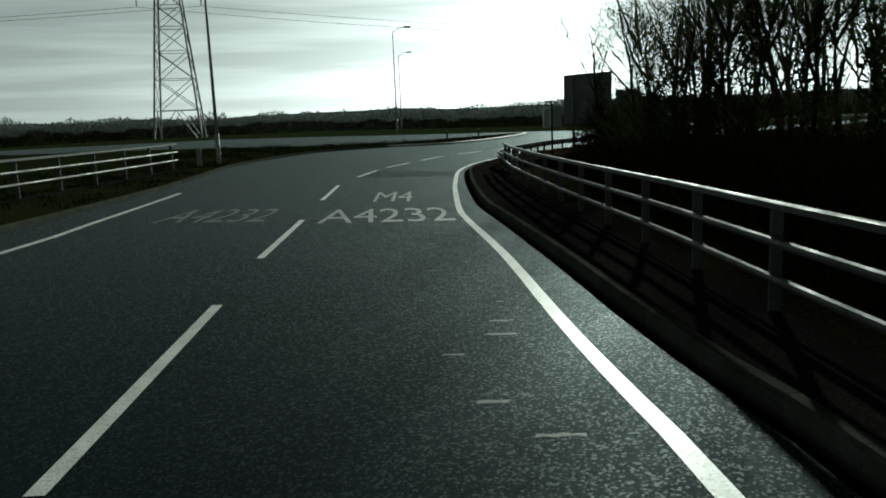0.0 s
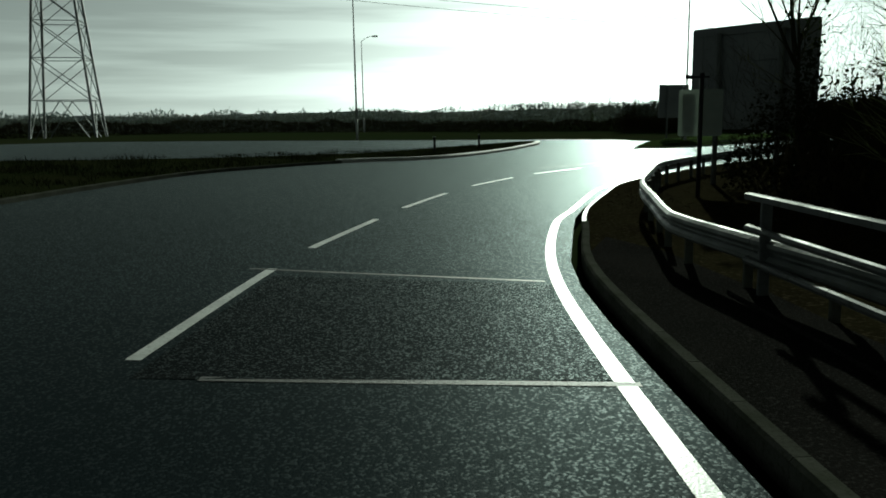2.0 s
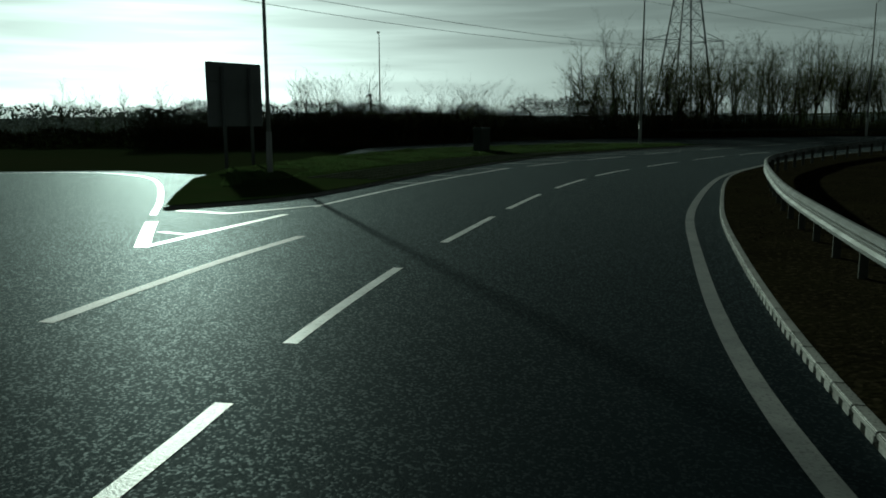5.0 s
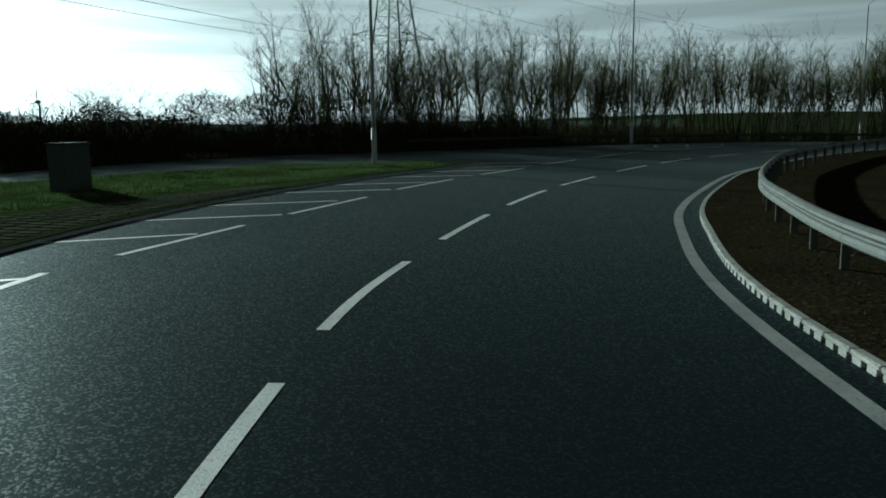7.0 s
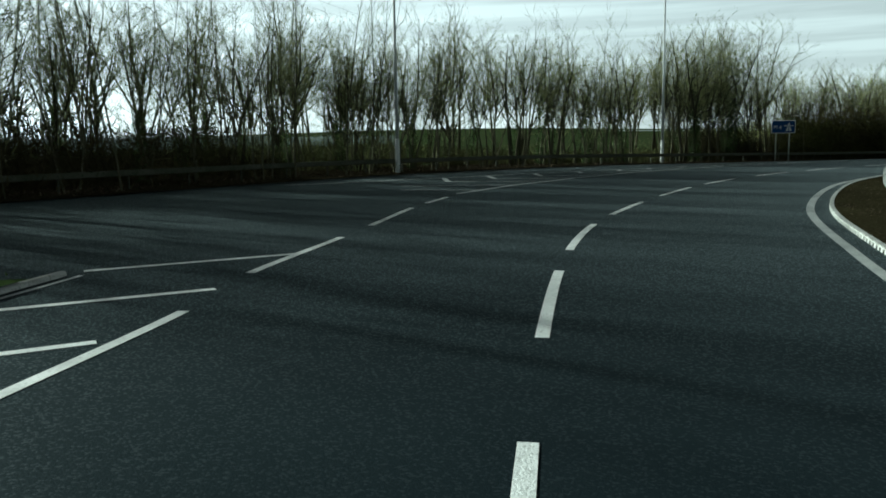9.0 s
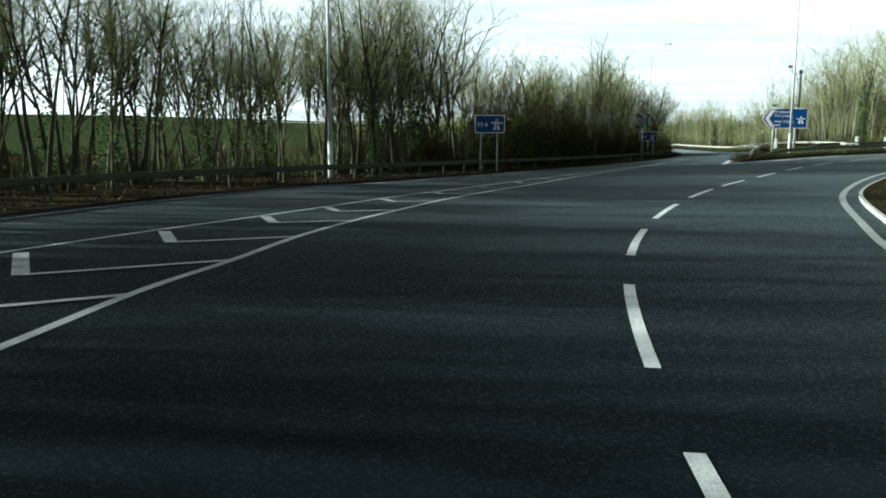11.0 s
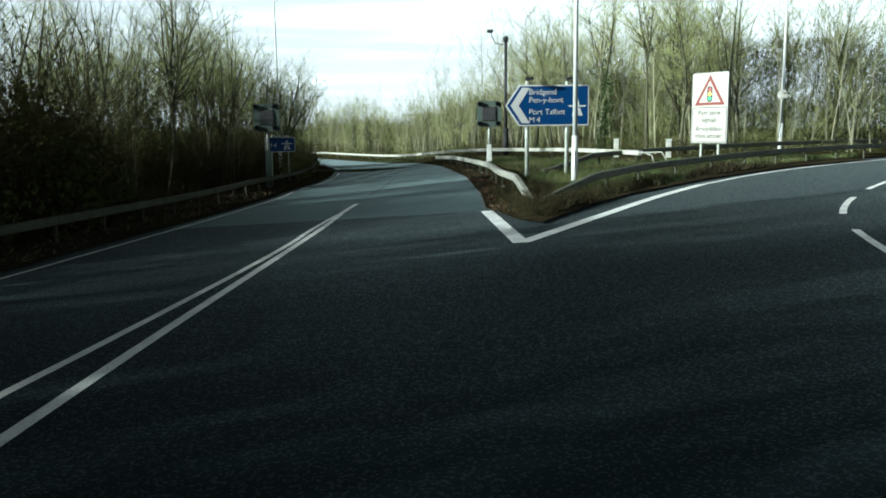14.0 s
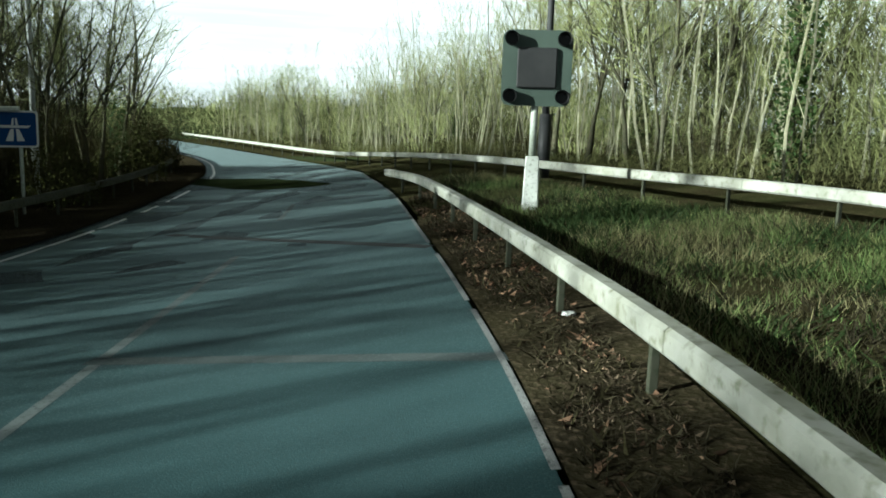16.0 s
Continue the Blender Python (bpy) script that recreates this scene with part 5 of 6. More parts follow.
marker(-15.2, 27.5, 0.85, 0.22, POST_GREY, "pale marker post at the end of the bridge railing")
marker(124.35, 26.25, 0.98, 0.27, GALV_DULL, "weathered pale square pillar at the edge of the wood", 40)
marker(121.05, 26.15, 0.92, 0.27, GALV_DULL, "weathered pale square pillar at the edge of the wood", 40)
marker(-3.9, 60.5, 0.9, 0.14, BLACK, "dark marker post on the island nose")
marker(-1.0, 66.0, 0.9, 0.14, BLACK, "dark marker post on the island nose")
cab = tagged(new("roadside_cabinet"), "grey-green steel cabinet on the mown grass", "cabinet")
cab.matrix_basis = pose(32.6, 85.9, gz(32.6, 85.9) + 0.1, 0, 0, 30)
bm = bmesh.new()
box(bm, -0.7, 0.7, -0.25, 0.25, 0.0, 1.3, 0.02)
part("body", bm, GREY_GREEN, cab)
bm = bmesh.new()
box(bm, -0.74, 0.74, -0.29, 0.29, 1.3, 1.36, 0.015)
part("lid", bm, GREY_GREEN, cab)
bm = bmesh.new()
box(bm, -0.66, -0.01, -0.262, -0.25, 0.08, 1.24, 0.004)
part("door", bm, GREY_GREEN, cab)
bm = bmesh.new()
box(bm, 0.01, 0.66, -0.262, -0.25, 0.08, 1.24, 0.004)
part("door", bm, GREY_GREEN, cab)

# far wind turbine
mill = tagged(new("wind_turbine"), "distant white three-bladed wind turbine", "wind turbine")
mill.matrix_basis = pose(345, 657, -5, 0, 0, -150) @ Matrix.Diagonal((0.82, 0.82, 0.82, 1))
bm = bmesh.new()
tube(bm, (0, 0, -5), (0, 0, 38), 1.4, 0.9, 10)
part("tower", bm, POST_GREY, mill, "", True)
bm = bmesh.new()
box(bm, -0.9, 0.9, -2.2, 2.2, 37.5, 39.5, 0.4)
hubp = part("nacelle", bm, POST_GREY, mill)
for k in range(3):
    t = radians(90 + 120 * k + 12)
    bm = bmesh.new()
    tube(bm, (0, -2.4, 38.5), (15 * math.cos(t), -2.4, 38.5 + 15 * math.sin(t)), 0.7, 0.15, 5)
    part("blade", bm, POST_GREY, hubp)


# ---------------------------------------------------------------- vehicles
def wheel(root, x, y, r=0.31, w=0.2):
    side = 1 if y > 0 else -1
    bm = bmesh.new()
    tube(bm, (x, y - w / 2, r), (x, y + w / 2, r), r, r, 20)
    bmesh.ops.bevel(bm, geom=[e for e in bm.edges if len(e.link_faces) == 2 and e.calc_face_angle(0) > 1], offset=0.03, segments=2, affect="EDGES")
    ty = part("wheel", bm, TYRE, root, "black tyre", True)
    bm = bmesh.new()
    tube(bm, (x, y + side * (w / 2 - 0.02), r), (x, y + side * (w / 2 + 0.006), r), r * 0.62, r * 0.58, 16)
    part("rim", bm, RIM, ty)


def car(name, x, y, heading, prof, glass, width, paint, label, wheels, r=0.31, roof_in=0.17, category="car"):
    """prof: (x, z) of the body's outline from front bumper over the roof to the rear; front is +x."""
    root = tagged(new(name), label, category)
    root.matrix_basis = pose(x, y, gz(x, y), 0, 0, heading)
    def shell(pts, half, top):
        bm = bmesh.new()
        def inset(z):
            return max(0.0, (z - 0.95) / (top - 0.95)) * roof_in if z > 0.95 else (0.05 if z < 0.35 else 0.0)
        L = [bm.verts.new((a, half - inset(z), z)) for a, z in pts]
        R = [bm.verts.new((a, -half + inset(z), z)) for a, z in pts]
        n = len(pts)
        for i in range(n):
            j = (i + 1) % n
            bm.faces.new((L[i], R[i], R[j], L[j]))
        bm.faces.new(list(reversed(L)))
        bm.faces.new(R)
        bmesh.ops.recalc_face_normals(bm, faces=bm.faces)
        es = [e for e in bm.edges if e.calc_face_angle(0) > 0.35]
        bmesh.ops.bevel(bm, geom=es, offset=0.05, segments=3, profile=0.6, affect="EDGES", clamp_overlap=True)
        return bm
    top = max(z for _, z in prof)
    part("body", shell(prof, width / 2, top), paint, root, "", True)
    for gname, pts, side in glass:
        bm = bmesh.new()
        if side:
            for s in (1, -1):
                vs = []
                for a, z in pts:
                    ins = max(0.0, (z - 0.95) / (top - 0.95)) * roof_in
                    vs.append(bm.verts.new((a, s * (width / 2 - ins + 0.008), z)))
                bm.faces.new(vs if s < 0 else list(reversed(vs)))
                part(gname, bm, GLASS_DARK, root, "dark glass")
                bm = bmesh.new()
            bm.free()
            continue
        else:
            (a0, z0), (a1, z1) = pts
            i0, i1 = max(0.0, (z0 - 0.95) / (top - 0.95)) * roof_in + 0.10, max(0.0, (z1 - 0.95) / (top - 0.95)) * roof_in + 0.10
            d = Vector((z1 - z0, 0, -(a1 - a0))).normalized() * 0.012
            if d.x * (1 if (a0 + a1) > 0 else -1) < 0:
                d = -d
            vs = [bm.verts.new(Vector(c) + d) for c in ((a0, width / 2 - i0, z0), (a0, -width / 2 + i0, z0), (a1, -width / 2 + i1, z1), (a1, width / 2 - i1, z1))]
            bm.faces.new(vs)
        part(gname, bm, GLASS_DARK, root, "dark glass")
    for wx in wheels:
        for s in (1, -1):
            wheel(root, wx, s * (width / 2 - 0.09), r)
    rear, front = min(a for a, _ in prof), max(a for a, _ in prof)
    for s in (1, -1):
        bm = bmesh.new()
        box(bm, rear - 0.01, rear + 0.14, s * (width / 2 - 0.11) - 0.09, s * (width / 2 - 0.11) + 0.09, 0.78, 1.02, 0.03)
        part("tail_light", bm, LAMP_RED, root, "red tail light")
        bm = bmesh.new()
        box(bm, front - 0.22, front - 0.03, s * (width / 2 - 0.22) - 0.14, s * (width / 2 - 0.22) + 0.14, 0.60, 0.76, 0.03)
        part("headlight", bm, LAMP_CLEAR, root, "clear headlight")
        bm = bmesh.new()
        box(bm, 0.62, 0.78, s * (width / 2 + 0.08) - 0.09, s * (width / 2 + 0.08) + 0.09, 0.98, 1.12, 0.03)
        part("mirror", bm, paint, root)
    bm = bmesh.new()
    box(bm, rear - 0.025, rear + 0.02, -0.26, 0.26, 0.60, 0.71, 0.005)
    part("number_plate", bm, PLATE, root, "yellow rear plate")
    bm = bmesh.new()
    box(bm, rear - 0.02, rear + 0.2, -width / 2 + 0.08, width / 2 - 0.08, 0.28, 0.44, 0.03)
    part("bumper", bm, BLACK, root, "dark lower bumper")
    return root


HATCH_PROF = [(1.92, 0.30), (1.98, 0.55), (1.85, 0.78), (1.05, 0.98), (0.45, 1.40), (-0.1, 1.50), (-1.15, 1.49), (-1.72, 1.05), (-1.90, 0.85), (-1.95, 0.45), (-1.88, 0.28)]
HATCH_GLASS = [("windscreen", ((1.0, 1.01), (0.47, 1.38)), False), ("rear_window", ((-1.24, 1.42), (-1.68, 1.08)), False),
               ("side_window", [(0.85, 1.02), (0.38, 1.36), (-0.25, 1.42), (-0.25, 1.0)], True), ("side_window", [(-0.32, 1.0), (-0.32, 1.42), (-1.1, 1.40), (-1.45, 1.04)], True)]
car("hatchback", 101.5, 39.4, math.degrees(math.atan2(-0.90, 0.42)), HATCH_PROF, HATCH_GLASS, 1.70, CAR_BLUE, "light blue hatchback driving round the ring", (1.22, -1.28), category="car")

# ---------------------------------------------------------------- trees
def bough(rng, limbs, twigs, a, d, length, r, depth, up):
    """One limb as a bent tube with side shoots; limbs and twigs are pairs of lists that it grows into."""
    p, u = Vector(a), Vector(d).normalized()
    if depth == 0:                                        # the last twigs are thin blades
        q = Vector((rng.gauss(0, 1), rng.gauss(0, 1), rng.gauss(0, 1))).cross(u).normalized() * r
        verts, faces = twigs
        k = len(verts)
        verts += [tuple(p - q), tuple(p + q), tuple(p + u * length)]
        faces.append((k, k + 1, k + 2))
        return
    verts, faces = limbs if depth > 1 else twigs
    segs = 4 if depth > 2 else 3 if depth > 1 else 1
    q = u.orthogonal().normalized()
    w = u.cross(q)
    base, n = len(verts), 4 if depth > 2 else 3
    base_p, p_end = p, p + u * length
    for k in range(segs + 1):
        rr = r * (1 - 0.7 * k / segs)
        for i in range(n):
            t = 2 * math.pi * i / n
            verts.append(tuple(p + (q * math.cos(t) + w * math.sin(t)) * rr))
        if k:
            o = base + (k - 1) * n
            for i in range(n):
                j = (i + 1) % n
                faces.append((o + i, o + j, o + n + j, o + n + i))
            for _ in range(rng.choice((1, 2, 2)) if depth > 1 else 5):
                if depth == 1:
                    p = base_p + (p_end - base_p) * rng.uniform(0.2, 1.0)
                side = Vector((rng.gauss(0, 1), rng.gauss(0, 1), rng.gauss(0.1, 0.5))).normalized()
                nd = (u * 0.85 + side * rng.uniform(0.5, 0.95) + Vector((0, 0, up))).normalized()
                bough(rng, limbs, twigs, p, nd, length * rng.uniform(0.38, 0.68), max(rr * 0.6, 0.0055), depth - 1, up)
        if k < segs:
            u = (u + Vector((rng.gauss(0, 0.17), rng.gauss(0, 0.17), up * 0.5 + rng.gauss(0, 0.08)))).normalized()
            p = p + u * (length / segs)


def stem(rng, out, p, u, length, r0, segs, n, up, grow=None):
    """A bent tapered stem; grow(place, direction, radius, share) is called along it."""
    tv, tf = out
    base = len(tv)
    for k in range(segs + 1):
        f = k / segs
        r = r0 * (1 - 0.85 * f)
        q = u.orthogonal().normalized()
        w = u.cross(q)
        for i in range(n):
            t = 2 * math.pi * i / n
            tv.append(tuple(p + (q * math.cos(t) + w * math.sin(t)) * r))
        if k:
            o = base + (k - 1) * n
            tf += [(o + i, o + (i + 1) % n, o + n + (i + 1) % n, o + n + i) for i in range(n)]
            if grow:
                grow(p, u, r, f)
        if k < segs:
            u = (u + Vector((rng.gauss(0, 0.075), rng.gauss(0, 0.075), up))).normalized()
            p = p + u * (length / segs)
    return p, u


def make_tree(seed, height, spread, stems=1, ivy=0.0, label="", fork=0.3, leaders=4):
    """A bare winter tree: a trunk that forks into rising leaders, dark limbs and fine twigs."""
    rng = random.Random(seed)
    root = new("tree")
    trunk, limbs, twigs = ([], []), ([], []), ([], [])
    def shoots(p, u, r, f):
        for _ in range(rng.choice((1, 2, 2))):
            t = rng.uniform(0, 2 * math.pi)
            d = Vector((math.cos(t), math.sin(t), rng.uniform(0.0, 0.9))) + u * 0.45
            bough(rng, limbs, twigs, p, d, spread * (0.80 - 0.36 * f) * rng.uniform(0.6, 1.25), max(r * 0.5, 0.016), 2, 0.10)
    for s in range(stems):
        p = Vector((rng.uniform(-0.4, 0.4), rng.uniform(-0.4, 0.4), -0.1)) if stems > 1 else Vector((0, 0, -0.1))
        u = (Vector((rng.gauss(0, 0.04), rng.gauss(0, 0.04), 1)) + Vector((p.x, p.y, 0)) * 0.3).normalized()
        hh = height * rng.uniform(0.82, 1.0)
        r0 = 0.0125 * hh + 0.03
        low = hh * fork * rng.uniform(0.8, 1.2)
        p, u = stem(rng, trunk, p, u, low, r0, 4, 7, 0.06, (lambda p, u, r, f: f > 0.6 and rng.random() < 0.6 and bough(rng, limbs, twigs, p, Vector((rng.gauss(0, 1), rng.gauss(0, 1), 0.5)), spread * 0.45, 0.02, 2, 0.15)))
        n = max(2, leaders - (stems - 1))
        t0 = rng.uniform(0, 6.28)
        for i in range(n):
            t = t0 + 2 * math.pi * i / n + rng.gauss(0, 0.35)
            lean = rng.uniform(0.22, 0.65) if i else 0.05
            d = (u + Vector((math.cos(t), math.sin(t), 0)) * lean).normalized()
            stem(rng, trunk, p - u * low * rng.uniform(0.0, 0.25) * (i > 0), d, (hh - low) * (rng.uniform(0.75, 1.0) if i else 1.0), r0 * (0.42 if i else 0.55), 7, 5, 0.03 + 0.06 * lean, shoots)
    from_lists("trunk", *trunk, BARK, root, True)
    from_lists("branchwork", *limbs, BARK, root)
    from_lists("crown", *twigs, TWIG, root)
    if ivy:
        iv, jf = [], []
        for _ in range(int(1500 * ivy)):
            z = rng.uniform(0.1, height * 0.6) * rng.uniform(0.4, 1)
            t, r = rng.uniform(0, 6.28), rng.uniform(0.1, 0.45)
            c = Vector((math.cos(t) * r, math.sin(t) * r, z))
            a, b = Vector((rng.gauss(0, 1), rng.gauss(0, 1), rng.gauss(0, 1))).normalized(), Vector((rng.gauss(0, 1), rng.gauss(0, 1), rng.gauss(0, 1))).normalized()
            o = len(iv)
            s = rng.uniform(0.05, 0.11)
            iv += [tuple(c), tuple(c + a * s), tuple(c + (a + b) * s), tuple(c + b * s)]
            jf.append((o, o + 1, o + 2, o + 3))
        from_lists("ivy", iv, jf, IVY, root)
    return tagged(root, label, "tree", "roadside trees")


def make_bush(seed, height, spread, shoots, mat, label, leaf=0, size=0.05):
    rng = random.Random(seed)
    root = new("bush")
    grown = ([], [])
    for _ in range(shoots):
        t, r = rng.uniform(0, 6.28), spread * math.sqrt(rng.random()) * 0.7
        d = (math.cos(t) * rng.uniform(0.1, 0.7), math.sin(t) * rng.uniform(0.1, 0.7), 1)
        bough(rng, grown, grown, (math.cos(t) * r, math.sin(t) * r, -0.05), d, height * rng.uniform(0.5, 1.0), 0.012 + 0.006 * height / 2, 2, 0.05)
    from_lists("branchwork", *grown, mat, root)
    if leaf:
        lv, lf = [], []
        for _ in range(leaf):
            t, r = rng.uniform(0, 6.28), spread * math.sqrt(rng.random())
            z = height * (1 - (r / spread) ** 2 * 0.7) * rng.random() ** 0.6 * rng.uniform(0.7, 1.05)
            c = Vector((math.cos(t) * r, math.sin(t) * r, z))
            a, b = Vector((rng.gauss(0, 1), rng.gauss(0, 1), rng.gauss(0, 1))).normalized(), Vector((rng.gauss(0, 1), rng.gauss(0, 1), rng.gauss(0, 1))).normalized()
            o, s = len(lv), size * rng.uniform(0.6, 1.4)
            lv += [tuple(c), tuple(c + a * s), tuple(c + (a + b) * s), tuple(c + b * s)]
            lf.append((o, o + 1, o + 2, o + 3))
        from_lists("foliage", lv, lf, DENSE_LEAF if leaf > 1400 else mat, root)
    return tagged(root, label, "bush", "roadside bushes")


# ground kept cut back in front of the low motorway sign and the signal
CLEAR = [(128.5, 43.6, 142.0, 37.7, 1.7), (134.0, 39.0, 142.0, 37.7, 1.7), (141.8, 37.6, 141.9, 38.0, 2.3), (125.0, 46.4, 134.9, 41.4, 1.2)]


def off_line(x, y, x0, y0, x1, y1, r):
    """True where a spot lies within r of the line from one end to the other."""
    d = Vector((x1 - x0, y1 - y0))
    k = min(1.0, max(0.0, ((x - x0) * d.x + (y - y0) * d.y) / d.length_squared))
    return math.hypot(x - x0 - k * d.x, y - y0 - k * d.y) < r


def place(protos, spots, seed, smin=0.8, smax=1.2):
    """Copies of the prototypes at the spots, turned and sized at random."""
    rng = random.Random(seed)
    for x, y in spots:
        ob = rng.choice(protos)
        if any(off_line(x, y, *c) for c in CLEAR):
            continue
        s = rng.uniform(smin, smax)
        c = copy_thing(ob, Matrix.Identity(4))
        c.matrix_basis = pose(x, y, gz(x, y) + 0.02, 0, 0, rng.uniform(0, 360)) @ Matrix.Diagonal((s, s, s * rng.uniform(0.92, 1.1), 1))


def belt(line, inner, outer, count, seed, gap=1.2):
    """Scattered spots in a strip to the left of a line."""
    rng = random.Random(seed)
    s1, out = lengths(line)[-1], []
    for _ in range(count * 6):
        if len(out) >= count:
            break
        p, d = along(line, rng.uniform(0, s1))
        o = inner + (outer - inner) * rng.random() ** 1.4
        q = (p.x - d.y * o, p.y + d.x * o)
        if all((q[0] - a) ** 2 + (q[1] - b) ** 2 > gap * gap for a, b in out):
            out.append(q)
    return out


TREES = [make_tree(11, 9.0, 3.4, 1, 0, "tall bare winter tree on the verge", 0.34, 5), make_tree(12, 8.4, 2.8, 2, 0, "slender twin-stemmed bare tree on the verge", 0.42, 4),
         make_tree(13, 9.2, 3.2, 1, 0.8, "tall bare tree with ivy on its trunk", 0.40, 4), make_tree(14, 8.2, 2.6, 1, 0, "thin young bare tree on the verge", 0.5, 3),
         make_tree(15, 8.8, 2.6, 3, 0, "multi-stemmed bare tree on the verge", 0.36, 4), make_tree(16, 8.8, 3.6, 1, 0.3, "spreading bare tree with pale twigs", 0.24, 6)]
for i, ob in enumerate(TREES):
    ob.matrix_basis = pose(66 + 6 * i, 103 - 3 * i, gz(66 + 6 * i, 103 - 3 * i))
SLIM = [make_tree(17, 10.2, 2.3, 1, 0, "tall slender bare woodland tree", 0.50, 3), make_tree(18, 9.8, 2.5, 1, 0.5, "tall slender bare tree wrapped in ivy", 0.55, 4),
        make_tree(19, 9.4, 2.1, 2, 0, "tall slender twin-stemmed bare tree", 0.55, 3), make_tree(20, 10.4, 2.8, 1, 0, "tall bare tree forking high up", 0.42, 5)]
for i, ob in enumerate(SLIM):
    ob.matrix_basis = pose(84 + 6 * i, 96 - 4 * i, gz(84 + 6 * i, 96 - 4 * i))
BUSHES = [make_bush(21, 2.2, 1.6, 30, BRAMBLE, "tangled brown bramble thicket", 1000), make_bush(22, 3.2, 1.8, 26, TWIG, "bare shrub with upright shoots", 0), make_bush(23, 1.5, 1.5, 24, BRAMBLE, "low dark bramble under the trees", 1100)]
for i, ob in enumerate(BUSHES):
    ob.matrix_basis = pose(64 + 5 * i, 100, gz(64 + 5 * i, 100))

BELT_NW = spline([(51.5, 95.8), (57, 94.0), (66, 91), (74, 88.2), (80, 85.8)], 1.0)
place(TREES, belt(BELT_NW, 1.5, 11, 30, 1, 1.9), 2, 0.62, 0.88)
BELT_NE = spline([(76, 87.4), (82, 84.9), (90, 80.6), (97, 76.0), (104, 70.2), (108, 66.8)], 1.0)
SPOTS_NE = belt(BELT_NE, 1.5, 9, 36, 51, 1.4)
place(SLIM, [p for p in SPOTS_NE if p[0] < 88], 52, 0.52, 0.70)
place(SLIM, [p for p in SPOTS_NE if p[0] >= 88], 52, 0.68, 0.92)
place(BUSHES, belt(BELT_NW, 0.8, 9, 26, 3, 1.3), 4, 0.5, 0.8)
place(BUSHES, belt(BELT_NE, 0.8, 9, 10, 53, 1.3), 54, 0.3, 0.5)
place(BUSHES, belt(spline([(30, 98), (38, 97.5), (47, 97)], 1.0), 0, 8, 22, 31, 1.2), 32, 0.9, 1.5)
BELT_E = spline([(104, 70.2), (110, 64.8), (117, 58.6), (124, 52.8), (131, 47.4), (139, 41.2), (148, 35), (160, 29.5)], 1.0)
place(SLIM + TREES[2:4], belt(BELT_E, 1.5, 12, 66, 5, 1.3), 6, 0.76, 1.02)
place([BUSHES[0], BUSHES[2]], belt(BELT_E, 0.6, 6, 80, 7, 1.0), 8, 0.8, 1.35)
BELT_S = [p for p in spline([(210, 4), (185, 8), (165, 11.5), (150, 15.5), (140, 20), (132, 22.5), (124, 23.5), (118.5, 15), (114, 0), (108, -14)], 1.0)]
SPOTS_S = belt(BELT_S, 1.0, 14, 80, 9, 1.5)
place(TREES, [p for p in SPOTS_S if p[0] < 150], 10, 0.95, 1.25)
place(TREES, [p for p in SPOTS_S if p[0] >= 150], 10, 0.62, 0.85)              # lower down the valley
place(BUSHES, belt(BELT_S, 0.8, 9, 60, 11, 1.2), 12, 0.6, 1.1)
BELT_IN = spline([(5.6, 34), (6.6, 26), (6.6, 15), (5.6, 5), (5.0, -9)], 1.0)
place(TREES + SLIM, belt(BELT_IN, 0.3, 12, 48, 13, 1.1), 14, 0.95, 1.35)
place(BUSHES, belt(BELT_IN, 0.0, 8, 40, 15, 1.1), 16, 0.7, 1.1)
place(BUSHES[2:], [(109.2, 46.5), (108.9, 47.0), (109.6, 45.4), (110.0, 44.4), (110.5, 43.2), (110.0, 46.6), (111.9, 43.7), (110.9, 42.0), (110.4, 45.7), (111.3, 44.9), (112.6, 43.9), (111.6, 40.3), (112.0, 38.6)], 71, 0.20, 0.36)
DENSE = make_bush(24, 4.6, 2.4, 46, BRAMBLE, "tall dense olive-brown bush behind the crash barrier", 3600, 0.10)
DENSE.matrix_basis = pose(115.2, 59.6, gz(115.2, 59.6))
place([DENSE], [(112.6, 61.9), (117.3, 58.2), (119.2, 56.4), (121.6, 54.6), (116.2, 61.8), (119.0, 59.4)], 81, 0.85, 1.15)
place([DENSE], belt(BELT_E, 1.8, 5.5, 18, 91, 2.0), 92, 0.6, 1.0)
place(SLIM, belt(spline([(133, 46.4), (140, 40.9), (150, 34.6)], 1.0), 0.6, 5.0, 18, 95, 1.2), 96, 0.85, 1.1)
place(BUSHES[:1], belt(spline([(131, 47.6), (140, 40.9), (150, 34.6)], 1.0), 0.3, 4.0, 16, 97, 1.2), 98, 0.8, 1.3)
NEAR_EDGE = [p for p in offset(OUTER, -2.4) if 139 < p.x < 160]
place(SLIM + TREES[:2], belt(NEAR_EDGE, 0.0, 3.5, 16, 101, 1.1), 102, 0.7, 0.95)
place([DENSE], belt(NEAR_EDGE, 0.0, 2.0, 7, 103, 2.0), 104, 0.5, 0.75)

EDGE_NE = belt(BELT_NE, 0.6, 4.5, 30, 111, 1.2)
place(SLIM + TREES[:3], [p for p in EDGE_NE if p[0] < 88], 112, 0.56, 0.74)
place(SLIM + TREES[:3], [p for p in EDGE_NE if p[0] >= 88], 112, 0.70, 0.92)
place(TREES[:3] + SLIM[3:], belt(spline([(99.5, 71.2), (104, 67.4), (109.5, 62.8)], 1.0), 0.8, 4.5, 10, 151, 1.3), 152, 0.95, 1.2)
place(SLIM + TREES[2:3], belt(BELT_NW, 1.0, 6, 18, 113, 1.6), 114, 0.56, 0.74)
